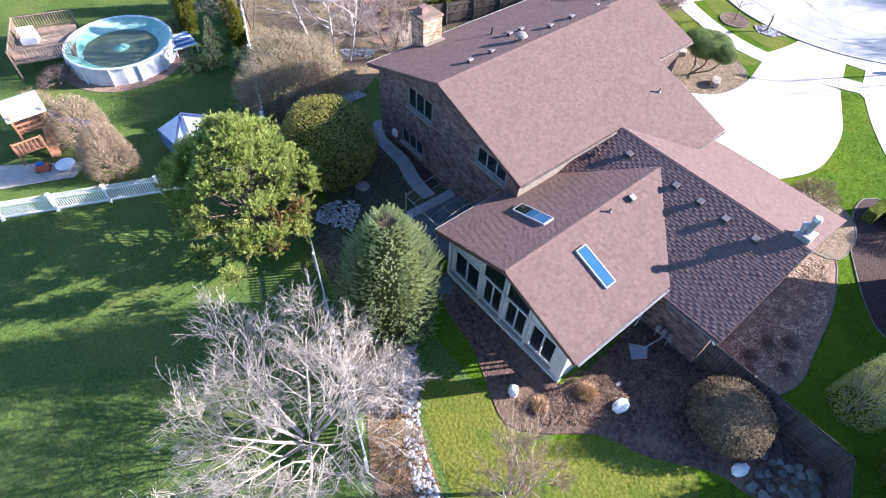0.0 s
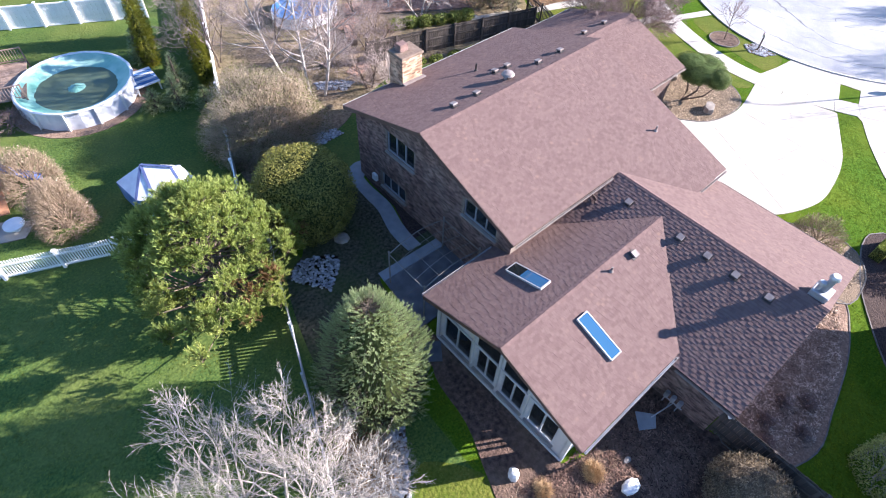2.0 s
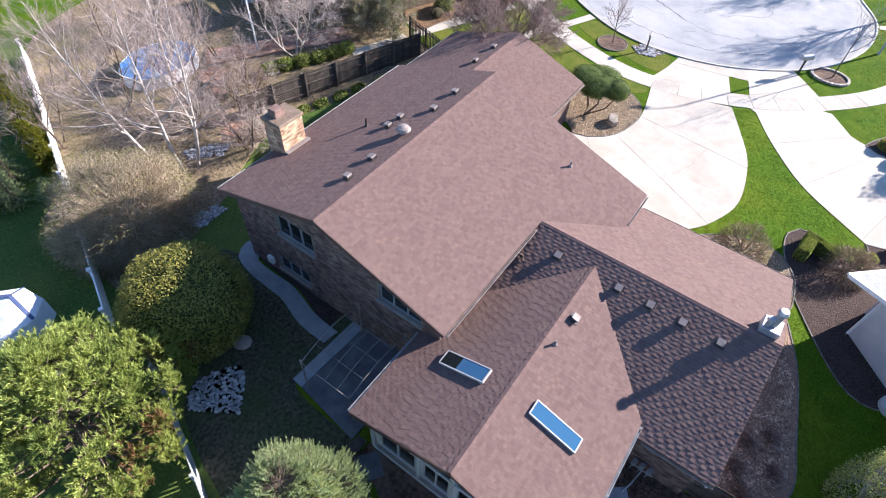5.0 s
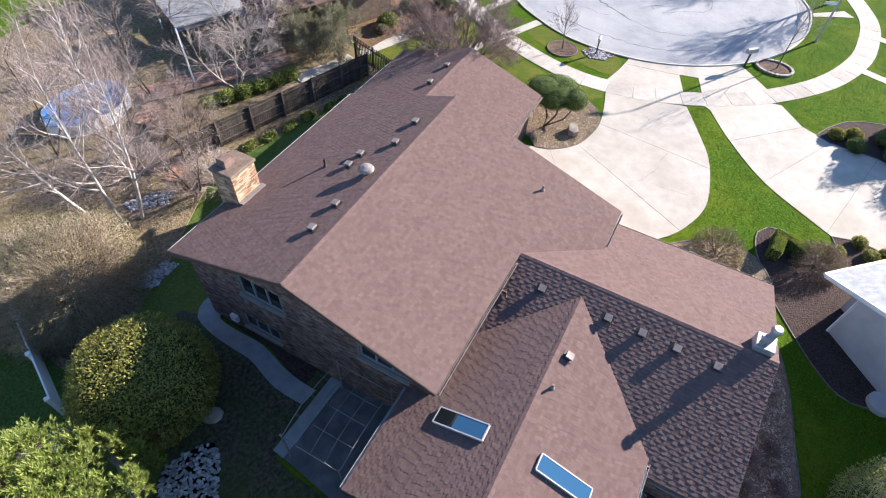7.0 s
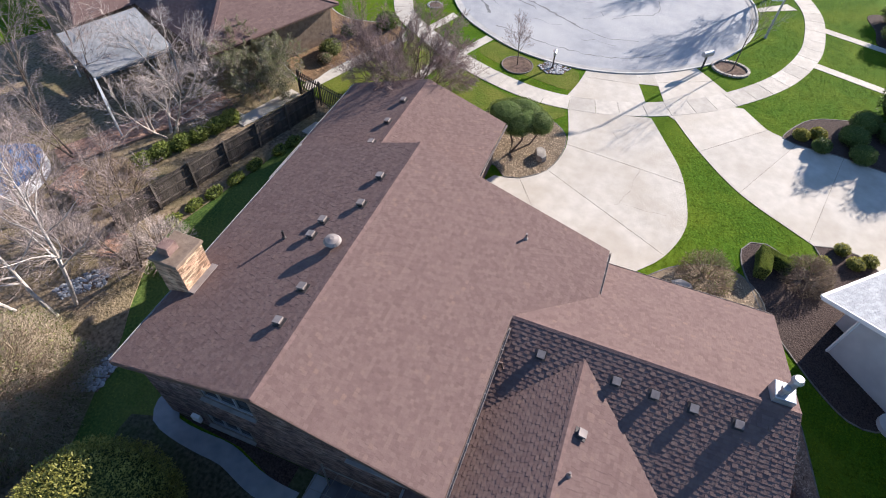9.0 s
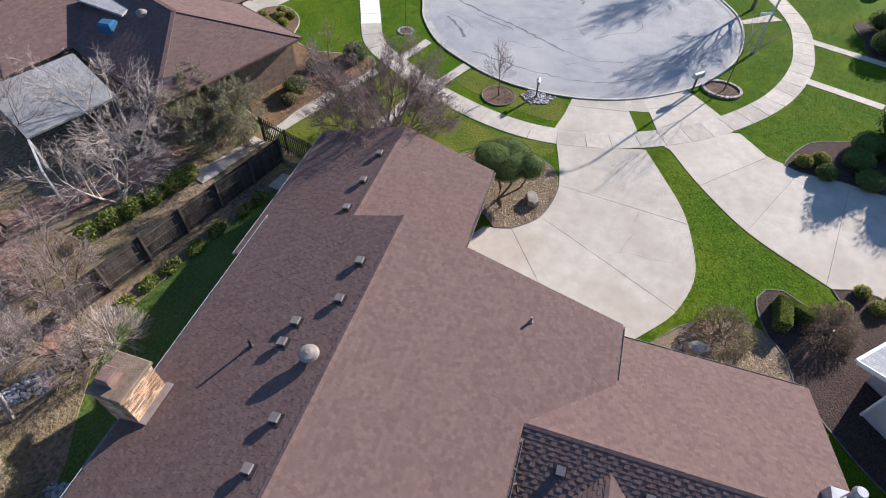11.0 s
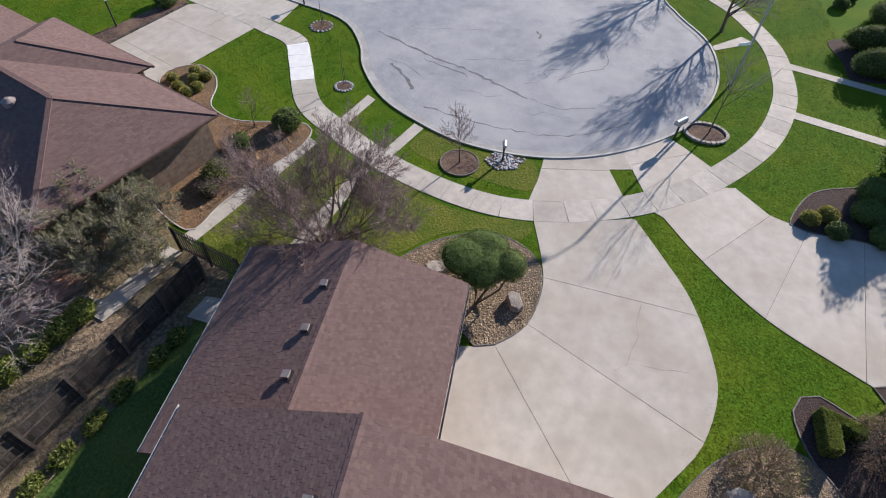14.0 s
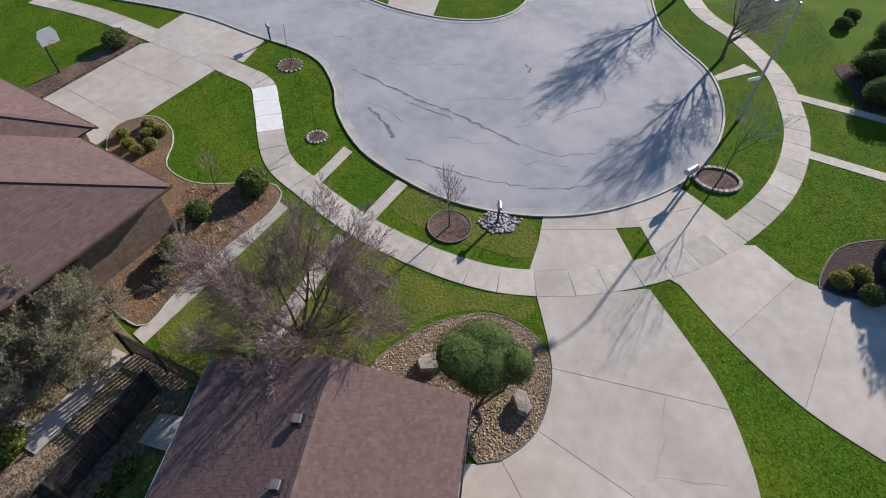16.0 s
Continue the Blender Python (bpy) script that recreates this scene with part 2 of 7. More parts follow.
M["leaf_box"] = mat("leaf_box", (0.14, 0.145, 0.032), (0.36, 0.335, 0.085), 2.0, 0.6, 0, vary=0.35, thin=0.4)
M["leaf_juniper"] = mat("leaf_juniper", (0.060, 0.095, 0.026), (0.150, 0.195, 0.055), 2.0, 0.65, 0, vary=0.3, thin=0.3)
M["leaf_dome"] = mat("leaf_dome", (0.125, 0.100, 0.066), (0.255, 0.200, 0.132), 2.0, 0.75, 0, vary=0.3, thin=0.4)
M["leaf_arbor"] = mat("leaf_arbor", (0.085, 0.105, 0.012), (0.24, 0.24, 0.022), 1.2, 0.6, 0, vary=0.3, thin=0.4)
M["leaf_new"] = mat("leaf_new", (0.13, 0.17, 0.035), (0.28, 0.32, 0.08), 1.5, 0.6, 0, vary=0.3, thin=0.4)
M["leaf_fresh"] = mat("leaf_fresh", (0.28, 0.31, 0.085), (0.48, 0.50, 0.17), 1.5, 0.6, 0, vary=0.3, thin=0.4)
M["leaf_sage"] = mat("leaf_sage", (0.115, 0.125, 0.062), (0.25, 0.26, 0.135), 1.5, 0.7, 0, vary=0.4, thin=0.35)
M["stone"] = mat("stone", (0.22, 0.19, 0.165), (0.38, 0.34, 0.30), 2.5, 0.85, 0.5, 14.0, vary=0.15)
M["stone_white"] = mat("stone_white", (0.55, 0.55, 0.55), (0.75, 0.74, 0.72), 2.5, 0.8, 0.3, 14.0)
M["straw"] = mat("straw", (0.34, 0.22, 0.11), (0.52, 0.36, 0.20), 3.0, 0.8, 0, vary=0.3)
M["pool_teal"] = mat("pool_teal", (0.12, 0.34, 0.27), (0.24, 0.47, 0.39), 1.0, 0.6, 0.5, 3.0, (0.42, 0.58, 0.52), 0.5, 0.6, spec=0.15)
M["pool_water"] = mat("pool_water", (0.060, 0.095, 0.060), (0.12, 0.165, 0.11), 0.8, 0.35, 0.05, 3.0, (0.10, 0.12, 0.05), 0.5, 0.6, spec=0.2)
M["tarp_blue"] = mat("tarp_blue", (0.03, 0.12, 0.32), (0.08, 0.21, 0.44), 1.6, 0.6, 0.6, 3.0, (0.22, 0.33, 0.46), 1.2, 0.5)
M["tarp_white"] = mat("tarp_white", (0.55, 0.57, 0.62), (0.72, 0.73, 0.76), 1.6, 0.5, 0.3, 4.0)
M["tarp_navy"] = mat("tarp_navy", (0.04, 0.06, 0.15), (0.08, 0.11, 0.22), 1.6, 0.5, 0.2, 4.0)
M["toy_red"] = mat("toy_red", (0.45, 0.09, 0.04), (0.5, 0.12, 0.06), 2.0, 0.5, 0)
M["toy_blue"] = mat("toy_blue", (0.03, 0.12, 0.45), (0.05, 0.16, 0.5), 2.0, 0.5, 0)
M["roof_grey"] = mat("roof_grey", (0.20, 0.21, 0.22), (0.30, 0.31, 0.32), 3.0, 0.9, 0.4, 60.0, vary=0.2)
M["roof_pale"] = mat("roof_pale", (0.30, 0.315, 0.33), (0.39, 0.40, 0.415), 3.0, 0.9, 0.4, 60.0, vary=0.08)
M["tan_wall"] = mat("tan_wall", (0.14, 0.10, 0.075), (0.23, 0.17, 0.128), 4.0, 0.9, 0.3, 20.0)
M["edging"] = mat("edging", (0.11, 0.10, 0.09), (0.20, 0.185, 0.165), 3.0, 0.9, 0.3, 30.0)
M["frame_grey"] = mat("frame_grey", (0.40, 0.42, 0.44), (0.48, 0.50, 0.52), 2.5, 0.5, 0.05)
M["sill_grey"] = mat("sill_grey", (0.22, 0.20, 0.19), (0.30, 0.28, 0.26), 2.5, 0.8, 0.1)
M["gutter_white"] = mat("gutter_white", (0.36, 0.36, 0.36), (0.44, 0.44, 0.44), 2.0, 0.5, 0.05)
M["patio_dark"] = mat("patio_dark", (0.10, 0.105, 0.12), (0.16, 0.165, 0.18), 2.0, 0.85, 0.2, 40.0, (0.07, 0.07, 0.08), 0.8, 0.5)
M["leaf_olive"] = mat("leaf_olive", (0.10, 0.115, 0.032), (0.21, 0.22, 0.075), 1.5, 0.7, 0, vary=0.35, thin=0.4)
M["chip_red"] = mat("chip_red", (0.18, 0.12, 0.09), (0.56, 0.42, 0.32), 2.0, 0.9, 0, vary=0.6, spec=0.1)
M["leaf_chip"] = mat("leaf_chip", (0.13, 0.08, 0.045), (0.36, 0.235, 0.14), 2.0, 0.9, 0, vary=0.5, spec=0.1)
M["twig_tan"] = mat("twig_tan", (0.27, 0.215, 0.155), (0.46, 0.375, 0.28), 2.0, 0.9, 0, vary=0.3)
M["frame_dim"] = mat("frame_dim", (0.20, 0.215, 0.235), (0.26, 0.275, 0.30), 2.5, 0.5, 0.05)
M["flag_stone"] = mat("flag_stone", (0.10, 0.092, 0.088), (0.20, 0.185, 0.175), 2.5, 0.85, 0.5, 14.0, vary=0.25)
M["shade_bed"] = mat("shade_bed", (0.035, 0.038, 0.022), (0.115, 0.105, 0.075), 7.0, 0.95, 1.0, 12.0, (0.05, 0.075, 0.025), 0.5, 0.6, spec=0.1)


# ---- builders ----
class Mesh:
    """Vertices and faces gathered in world places, then linked as one mesh object."""

    def __init__(self):
        self.v, self.f = [], []

    def add(self, vs, fs):
        k = len(self.v)
        self.v += [tuple(p) for p in vs]
        self.f += [tuple(i + k for i in f) for f in fs]

    def box(self, x0, y0, z0, x1, y1, z1):
        self.add([(x0, y0, z0), (x1, y0, z0), (x1, y1, z0), (x0, y1, z0), (x0, y0, z1), (x1, y0, z1), (x1, y1, z1), (x0, y1, z1)],
                 [(3, 2, 1, 0), (4, 5, 6, 7), (0, 1, 5, 4), (1, 2, 6, 5), (2, 3, 7, 6), (3, 0, 4, 7)])
        return self

    def bar(self, a, b, w, h, up=(0, 0, 1)):
        """A bar of w by h from a to b, its top and bottom square to up."""
        a, b, up = Vector(a), Vector(b), Vector(up)
        d = (b - a).normalized()
        s = d.cross(up)
        s = (s if s.length > 1e-4 else d.cross(Vector((1, 0, 0)))).normalized()
        u = s.cross(d).normalized()
        vs = [p + s * i * w / 2 + u * j * h / 2 for p in (a, b) for i, j in ((-1, -1), (1, -1), (1, 1), (-1, 1))]
        self.add(vs, [(0, 1, 2, 3), (7, 6, 5, 4), (0, 4, 5, 1), (1, 5, 6, 2), (2, 6, 7, 3), (3, 7, 4, 0)])
        return self

    def prism(self, poly, z0, z1, bevel=0.0):
        """An upright prism over a plan outline; bevel: a sloping rim at the top."""
        if sum(a[0] * b[1] - b[0] * a[1] for a, b in zip(poly, poly[1:] + poly[:1])) < 0:
            poly = poly[::-1]
        n = len(poly)
        top = inset(poly, bevel) if bevel else poly
        vs = [(x, y, z0) for x, y in poly] + [(x, y, z1 - bevel) for x, y in poly] + [(x, y, z1) for x, y in top]
        fs = []
        for i in range(n):
            j = (i + 1) % n
            fs.append((i, j, n + j, n + i))
            if bevel:
                fs.append((n + i, n + j, 2 * n + j, 2 * n + i))
        fs.append(tuple(range(2 * n, 3 * n)))
        self.add(vs, fs)
        return self

    def tube(self, pts, radii, sides=6, cap=True):
        pts = [Vector(p) for p in pts]
        k = len(self.v)
        for i, p in enumerate(pts):
            d = (pts[min(i + 1, len(pts) - 1)] - pts[max(i - 1, 0)]).normalized()
            s = d.cross(Vector((0.3, 0.2, 1)) if abs(d.z) < 0.9 else Vector((1, 0.1, 0))).normalized()
            u = d.cross(s)
            for j in range(sides):
                a = 2 * math.pi * j / sides
                q = p + (s * math.cos(a) + u * math.sin(a)) * radii[i]
                self.v.append((q.x, q.y, q.z))
        for i in range(len(pts) - 1):
            for j in range(sides):
                a, b = k + i * sides + j, k + i * sides + (j + 1) % sides
                self.f.append((a, b, b + sides, a + sides))
        if cap:
            self.f.append(tuple(k + (len(pts) - 1) * sides + j for j in range(sides)))
            self.f.append(tuple(k + j for j in reversed(range(sides))))
        return self

    def make(self, name, material, parent=None, label="", smooth=False):
        me = bpy.data.meshes.new(name)
        o = ORIGIN.get(parent.name, Vector()) if parent else Vector()
        vs = [(x - o.x, y - o.y, z - o.z) for x, y, z in self.v] if parent else self.v
        me.from_pydata(vs, [], self.f)
        me.materials.append(M[material])
        if smooth:
            me.shade_smooth()
        ob = new(name, me)
        if parent:
            ob.parent = parent
            ORIGIN[ob.name] = o
        if label:
            ob["label"] = label
        return ob


ORIGIN = {}


def thing(name, place, label, category, group="", kind=""):
    """An Empty at the thing's base, that parents its parts."""
    e = new(name)
    e.empty_display_size = 0.2
    e.location = place
    ORIGIN[e.name] = Vector(place)
    return tagged(e, label, category, group, kind)


def inset(poly, d):
    """The outline moved inwards by d (counter-clockwise outlines)."""
    out, n = [], len(poly)
    for i in range(n):
        a, b, c = Vector(poly[i - 1]), Vector(poly[i]), Vector(poly[(i + 1) % n])
        n1, n2 = (b - a).normalized(), (c - b).normalized()
        m = Vector((-n1.y - n2.y, n1.x + n2.x))
        m = m / max(0.4, m.length_squared / 2) if m.length > 1e-6 else m
        out.append((b.x + m.x * d, b.y + m.y * d))
    return out


def spline(pts, closed=False, step=0.5):
    """A Catmull-Rom curve through plan points."""
    P, out, n = [Vector(p) for p in pts], [], len(pts)
    for i in range(n if closed else n - 1):
        if closed:
            a, b, c, d = P[i - 1], P[i], P[(i + 1) % n], P[(i + 2) % n]
        else:
            a, b, c, d = P[max(i - 1, 0)], P[i], P[i + 1], P[min(i + 2, n - 1)]
        k = max(1, int((c - b).length / step))
        for j in range(k):
            t = j / k
            q = 0.5 * (2 * b + (c - a) * t + (2 * a - 5 * b + 4 * c - d) * t * t + (3 * b - a - 3 * c + d) * t ** 3)
            out.append(tuple(q))
    if not closed:
        out.append(tuple(P[-1]))
    return out


def offset_line(line, d):
    """An open plan line moved to its left by d."""
    out = []
    for i, p in enumerate(line):
        a, b = Vector(line[max(i - 1, 0)]), Vector(line[min(i + 1, len(line) - 1)])
        t = (b - a).normalized()
        out.append((p[0] - t.y * d, p[1] + t.x * d))
    return out


def strip(m, line, d0, d1, z0, z1):
    """A band beside an open line, from d0 to d1 to its left, with a top and sides."""
    a, b = offset_line(line, d0), offset_line(line, d1)
    n = len(line)
    vs = [(*p, z0) for p in a] + [(*p, z1) for p in a] + [(*p, z1) for p in b] + [(*p, z0) for p in b]
    fs = []
    for i in range(n - 1):
        for r in range(3):
            fs.append((r * n + i, r * n + i + 1, (r + 1) * n + i + 1, (r + 1) * n + i))
    fs += [(0, n, 2 * n, 3 * n), (n - 1, 4 * n - 1, 3 * n - 1, 2 * n - 1)]
    m.add(vs, [f[::-1] for f in fs])


def cut(poly, p, q, side, gap):
    """The part of an outline on one side of the line p-q, kept gap away from it."""
    d = Vector((q[0] - p[0], q[1] - p[1])).normalized()
    nx, ny = -d.y * side, d.x * side
    dist = [(x - p[0]) * nx + (y - p[1]) * ny - gap for x, y in poly]
    out = []
    for i in range(len(poly)):
        j = (i + 1) % len(poly)
        if dist[i] >= 0:
            out.append(poly[i])
        if (dist[i] >= 0) != (dist[j] >= 0):
            t = dist[i] / (dist[i] - dist[j])
            out.append((poly[i][0] + (poly[j][0] - poly[i][0]) * t, poly[i][1] + (poly[j][1] - poly[i][1]) * t))
    return out


def inside(poly, x, y):
    c = False
    for i in range(len(poly)):
        (x0, y0), (x1, y1) = poly[i - 1], poly[i]
        if (y0 > y) != (y1 > y) and x < (x1 - x0) * (y - y0) / (y1 - y0) + x0:
            c = not c
    return c


def spans(poly, v):
    """The stretches in u where the line at v lies inside an outline of (u, v)."""
    xs = []
    for i in range(len(poly)):
        (u0, v0), (u1, v1) = poly[i - 1], poly[i]
        if (v0 > v) != (v1 > v):
            xs.append(u0 + (u1 - u0) * (v - v0) / (v1 - v0))
    xs.sort()
    return list(zip(xs[::2], xs[1::2]))


def scatter(poly, count, rng, margin=0.0):
    xs, ys = [p[0] for p in poly], [p[1] for p in poly]
    out = []
    while len(out) < count:
        x, y = rng.uniform(min(xs), max(xs)), rng.uniform(min(ys), max(ys))
        if inside(poly, x, y):
            out.append((x, y))
    return out


def lump(m, x, y, z, r, rng, flat=0.6, n=6):
    """A rough stone: two rings and a top, shaken."""
    vs, fs = [], []
    a0 = rng.random() * 6
    for k, (rr, zz) in enumerate(((1.0, 0.0), (0.85, 0.62))):
        for j in range(n):
            a, s = a0 + 2 * math.pi * j / n, rr * r * rng.uniform(0.75, 1.15)
            vs.append((x + s * math.cos(a), y + s * math.sin(a), z + zz * r * flat * rng.uniform(0.8, 1.2)))
    vs.append((x, y, z + r * flat))
    for j in range(n):
        i = (j + 1) % n
        fs += [(j, i, n + i, n + j), (n + j, n + i, 2 * n)]
    m.add(vs, fs)


def stones(name, poly, count, r0, r1, material, parent, seed, z=0.0235):
    rng, m = random.Random(seed), Mesh()
    for x, y in scatter(poly, count, rng):
        lump(m, x, y, z, rng.uniform(r0, r1), rng, 0.6, 5)
    ob = m.make(name, material, parent)
    return tagged(ob, kind="stuff")


def bed(name, poly, material, label, category="garden bed", h=0.035, edge=None, closed=True):
    """A planting bed: a slightly raised sheet, with an edging band where the frames show one."""
    e = thing(name, (*poly[0], 0), label, category, kind="structure")
    Mesh().prism(poly, -0.05, h, min(0.02, h * 0.4)).make("bed_surface", material, e)
    if edge:
        m = Mesh()
        if sum(a[0] * b[1] - b[0] * a[1] for a, b in zip(poly, poly[1:] + poly[:1])) < 0:
            poly = poly[::-1]
        strip(m, poly + poly[:1], -0.03, 0.03, -0.02, h + 0.02)
        m.make("edging", edge, e)
    return e


def shingle_plane(parent, o, u, v, poly, rng, tab=0.22, course=0.148, thick=0.009, pieces=None, material="shingle"):
    """Courses of tabs laid over a slope: o a corner, u along the eave, v up the slope, poly the slope's outline in metres of u and v.
    pieces: a stretch (u0, u1, v0, v1) whose whole tabs are objects of their own."""
    o, u, v = Vector(o), Vector(u).normalized(), Vector(v).normalized()
    n = u.cross(v).normalized()
    m, single = Mesh(), []
    vmax = max(p[1] for p in poly)
    vmin = min(p[1] for p in poly)
    k = 0
    c = vmin
    while c < vmax - 0.02:
        for u0, u1 in spans(poly, min(c + course / 2, vmax - 0.005)):
            x = u0 - (k % 2) * tab * 0.9 - (k * 5 % 3) * tab * 0.35 - 2 * tab
            q = 0
            while x < u1:
                q += 1
                tooth = q % 2
                w = tab * (1.0 if pieces else rng.uniform(0.92, 1.08))
                a, b = max(x + 0.0015, u0), min(x + w - 0.0015, u1)
                x += w
                if b - a < 0.02:
                    continue
                top = min(c + course, vmax)
                if pieces and b - a > tab - 0.005 and pieces[0] < a and b < pieces[1] and pieces[2] < c < pieces[3] and len(single) < 300:
                    single.append((o + u * a + v * c, tooth))
                    continue
                t = thick * (rng.uniform(1.0, 1.25) if tooth else rng.uniform(0.42, 0.6))
                lo = c - (0.004 if tooth else -0.004)
                q6 = [o + u * a + v * lo, o + u * b + v * lo, o + u * b + v * lo + n * t, o + u * a + v * lo + n * t,
                      o + u * b + v * top + n * 0.003, o + u * a + v * top + n * 0.003]
                m.add(q6, [(0, 1, 2, 3), (3, 2, 4, 5), (0, 3, 5), (1, 4, 2)])
        c += course
        k += 1
    ob = m.make("shingles", material, parent)
    tagged(ob, kind="stuff")
    if single:
        w, meshes = tab - 0.003, []
        for t in (thick * 0.4, thick * 1.15):
            q = [Vector((0, 0, 0)), u * w, u * w + n * t, n * t, u * w + v * course + n * 0.003, v * course + n * 0.003]
            me = bpy.data.meshes.new("shingle")
            me.from_pydata([tuple(p) for p in q], [], [(0, 1, 2, 3), (3, 2, 4, 5), (0, 3, 5), (1, 4, 2)])
            me.materials.append(M[material])
            meshes.append(me)
        org = ORIGIN[parent.name]
        for p, tooth in single:
            s = new("shingle", meshes[tooth])
            s.parent, s.location = parent, p - org


def slope(m, o, u, v, poly, thick=0.16):
    """The boarded slab under the shingles."""
    o, u, v = Vector(o), Vector(u).normalized(), Vector(v).normalized()
    n = u.cross(v).normalized()
    k = len(poly)
    top = [o + u * a + v * b for a, b in poly]
    m.add(top + [p - n * thick for p in top], [tuple(range(k)), tuple(range(2 * k - 1, k - 1, -1))] + [(k + i, k + (i + 1) % k, (i + 1) % k, i) for i in range(k)])


def brick_face(name, parent, o, u, w, h, rng, outline=None, holes=(), bl=0.215, bh=0.075, proud=0.012, material="brick"):
    """Bricks laid on an upright face: o its lower corner, u along it; outline and holes in metres of (u, z)."""
    o, u = Vector(o), Vector(u).normalized()
    n = u.cross(Vector((0, 0, 1)))
    m, row, z = Mesh(), 0, 0.0
    while z < h:
        for a0, b0 in (spans(outline, z + bh / 2) if outline else [(0, w)]):
            x = a0 - (row % 2) * bl / 2
            while x < b0:
                a, b = max(x, a0), min(x + bl - 0.012, b0)
                x += bl
                if b - a < 0.03 or any(a < hu1 and b > hu0 and z + bh > hz0 and z < hz1 for hu0, hu1, hz0, hz1 in holes):
                    continue
                p = proud * rng.uniform(0.6, 1.3)
                q = [o + u * uu + Vector((0, 0, zz)) + n * d for d in (0, p) for uu, zz in ((a, z), (b, z), (b, z + bh - 0.012), (a, z + bh - 0.012))]
                m.add(q, [(4, 5, 6, 7), (0, 1, 5, 4), (1, 2, 6, 5), (2, 3, 7, 6), (3, 0, 4, 7)])
        z += bh
        row += 1
    return tagged(m.make(name, material, parent), kind="stuff")


# ---- ground, road, paving ----
rng = random.Random(4)
gm = Mesh()
xs = [-900, -300, -120] + list(range(-60, 125, 5)) + [220, 500, 1000]
for i in range(len(xs) - 1):
    for j in range(len(xs) - 1):
        gm.add([(xs[i], xs[j], 0), (xs[i + 1], xs[j], 0), (xs[i + 1], xs[j + 1], 0), (xs[i], xs[j + 1], 0)], [(0, 1, 2, 3)])
ground = tagged(gm.make("ground", "grass"), "mown spring lawn, green with paler worn patches", "lawn", kind="structure")

WEST_LAWN = [(-70, -30), (9.2, -30), (9.2, 3.0), (8.2, 5.0), (8.9, 22.0), (9.6, 26.0), (14, 40), (18, 50), (18, 70), (-70, 70)]
# Strip north of the house whose shade is deepened by cooler grass.
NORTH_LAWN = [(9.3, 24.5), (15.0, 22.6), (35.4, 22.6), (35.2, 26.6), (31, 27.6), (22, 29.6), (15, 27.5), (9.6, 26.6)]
CURB = spline([(66, 90), (65.5, 60), (64.3, 42), (61.6, 33.5), (59.7, 28.8), (56.7, 26.5), (53.7, 25.35), (50.5, 23.1), (48.4, 20.05), (47.25, 17.4), (46.85, 14.3),
               (47.2, 11.3), (48.4, 8.3), (50.8, 5.0), (54.0, 2.6), (58.2, 1.2), (62.9, 1.3), (67.2, 3.3), (71.5, 4.2), (90, 4.0), (130, 4)], step=0.7)
FAR = spline([(130, 14), (90, 14), (75, 14.2), (70.5, 14.6), (67.7, 16.6), (66.8, 20), (67.6, 24.4), (69.6, 29), (71, 36), (73, 60), (75, 90)], step=0.7)
road_poly = CURB + FAR
road = thing("road", (56, 14, 0), "pale grey worn asphalt cul-de-sac with dark cracks", "road", kind="structure")
Mesh().prism(road_poly, -0.3, 0.012).make("road_surface", "road", road)
for line in (CURB, FAR):
    m = Mesh()
    strip(m, line, -0.12, 0.02, -0.1, 0.085)
    m.make("kerb", "curb", road, "pale concrete kerb")
    m = Mesh()
    strip(m, line, 0.021, 0.42, -0.1, 0.03)
    m.make("gutter_strip", "gutter_grey", road, "stained grey concrete gutter")
    m = Mesh()
    strip(m, line, 0.42, 0.52, -0.1, 0.019)
    m.make("gutter_edge", "gutter_dark", road, "dark dirty gutter edge")


def crack(pts, w, seed, parent, name="crack", material="tar", z=0.0165):
    """A wandering narrow line of tar."""
    r, line = random.Random(seed), spline(pts, step=0.35)
    jit = 0.07 if material == "tar" else 0.03
    line = [(x + r.gauss(0, jit), y + r.gauss(0, jit)) for x, y in line]
    a, m = [], Mesh()
    ws = [w * r.uniform(0.3, 1.3) for _ in line]
    l, q = [], []
    for i, p in enumerate(line):
        t = (Vector(line[min(i + 1, len(line) - 1)]) - Vector(line[max(i - 1, 0)])).normalized()
        l.append((p[0] - t.y * ws[i], p[1] + t.x * ws[i], z))
        q.append((p[0] + t.y * ws[i], p[1] - t.x * ws[i], z))
    n = len(line)
    m.add(l + q, [(n + i, n + i + 1, i + 1, i) for i in range(n - 1)])
    return m.make(name, material, parent)


crack([(58.6, 25.6), (57.3, 23.2), (56.2, 21.2), (55.0, 18.4), (53.6, 15.8), (52.7, 14.0)], 0.09, 1, road)
crack([(55.6, 21.6), (54.9, 19.4), (54.2, 18.2)], 0.07, 2, road)
crack([(54.6, 23.6), (53.2, 22.4), (52.0, 21.6)], 0.13, 3, road)
crack([(50.2, 20.4), (49.3, 16.6), (49.0, 13.0), (49.6, 10.4), (51.4, 7.4)], 0.05, 4, road)
crack([(52.7, 14.0), (52.0, 12.2), (52.6, 9.6)], 0.03, 5, road)
crack([(61.5, 14.2), (61.0, 13.7), (60.6, 13.8)], 0.10, 6, road)
crack([(60.2, 9.0), (58.0, 8.8), (56.4, 10.8), (55.2, 12.2)], 0.03, 7, road)

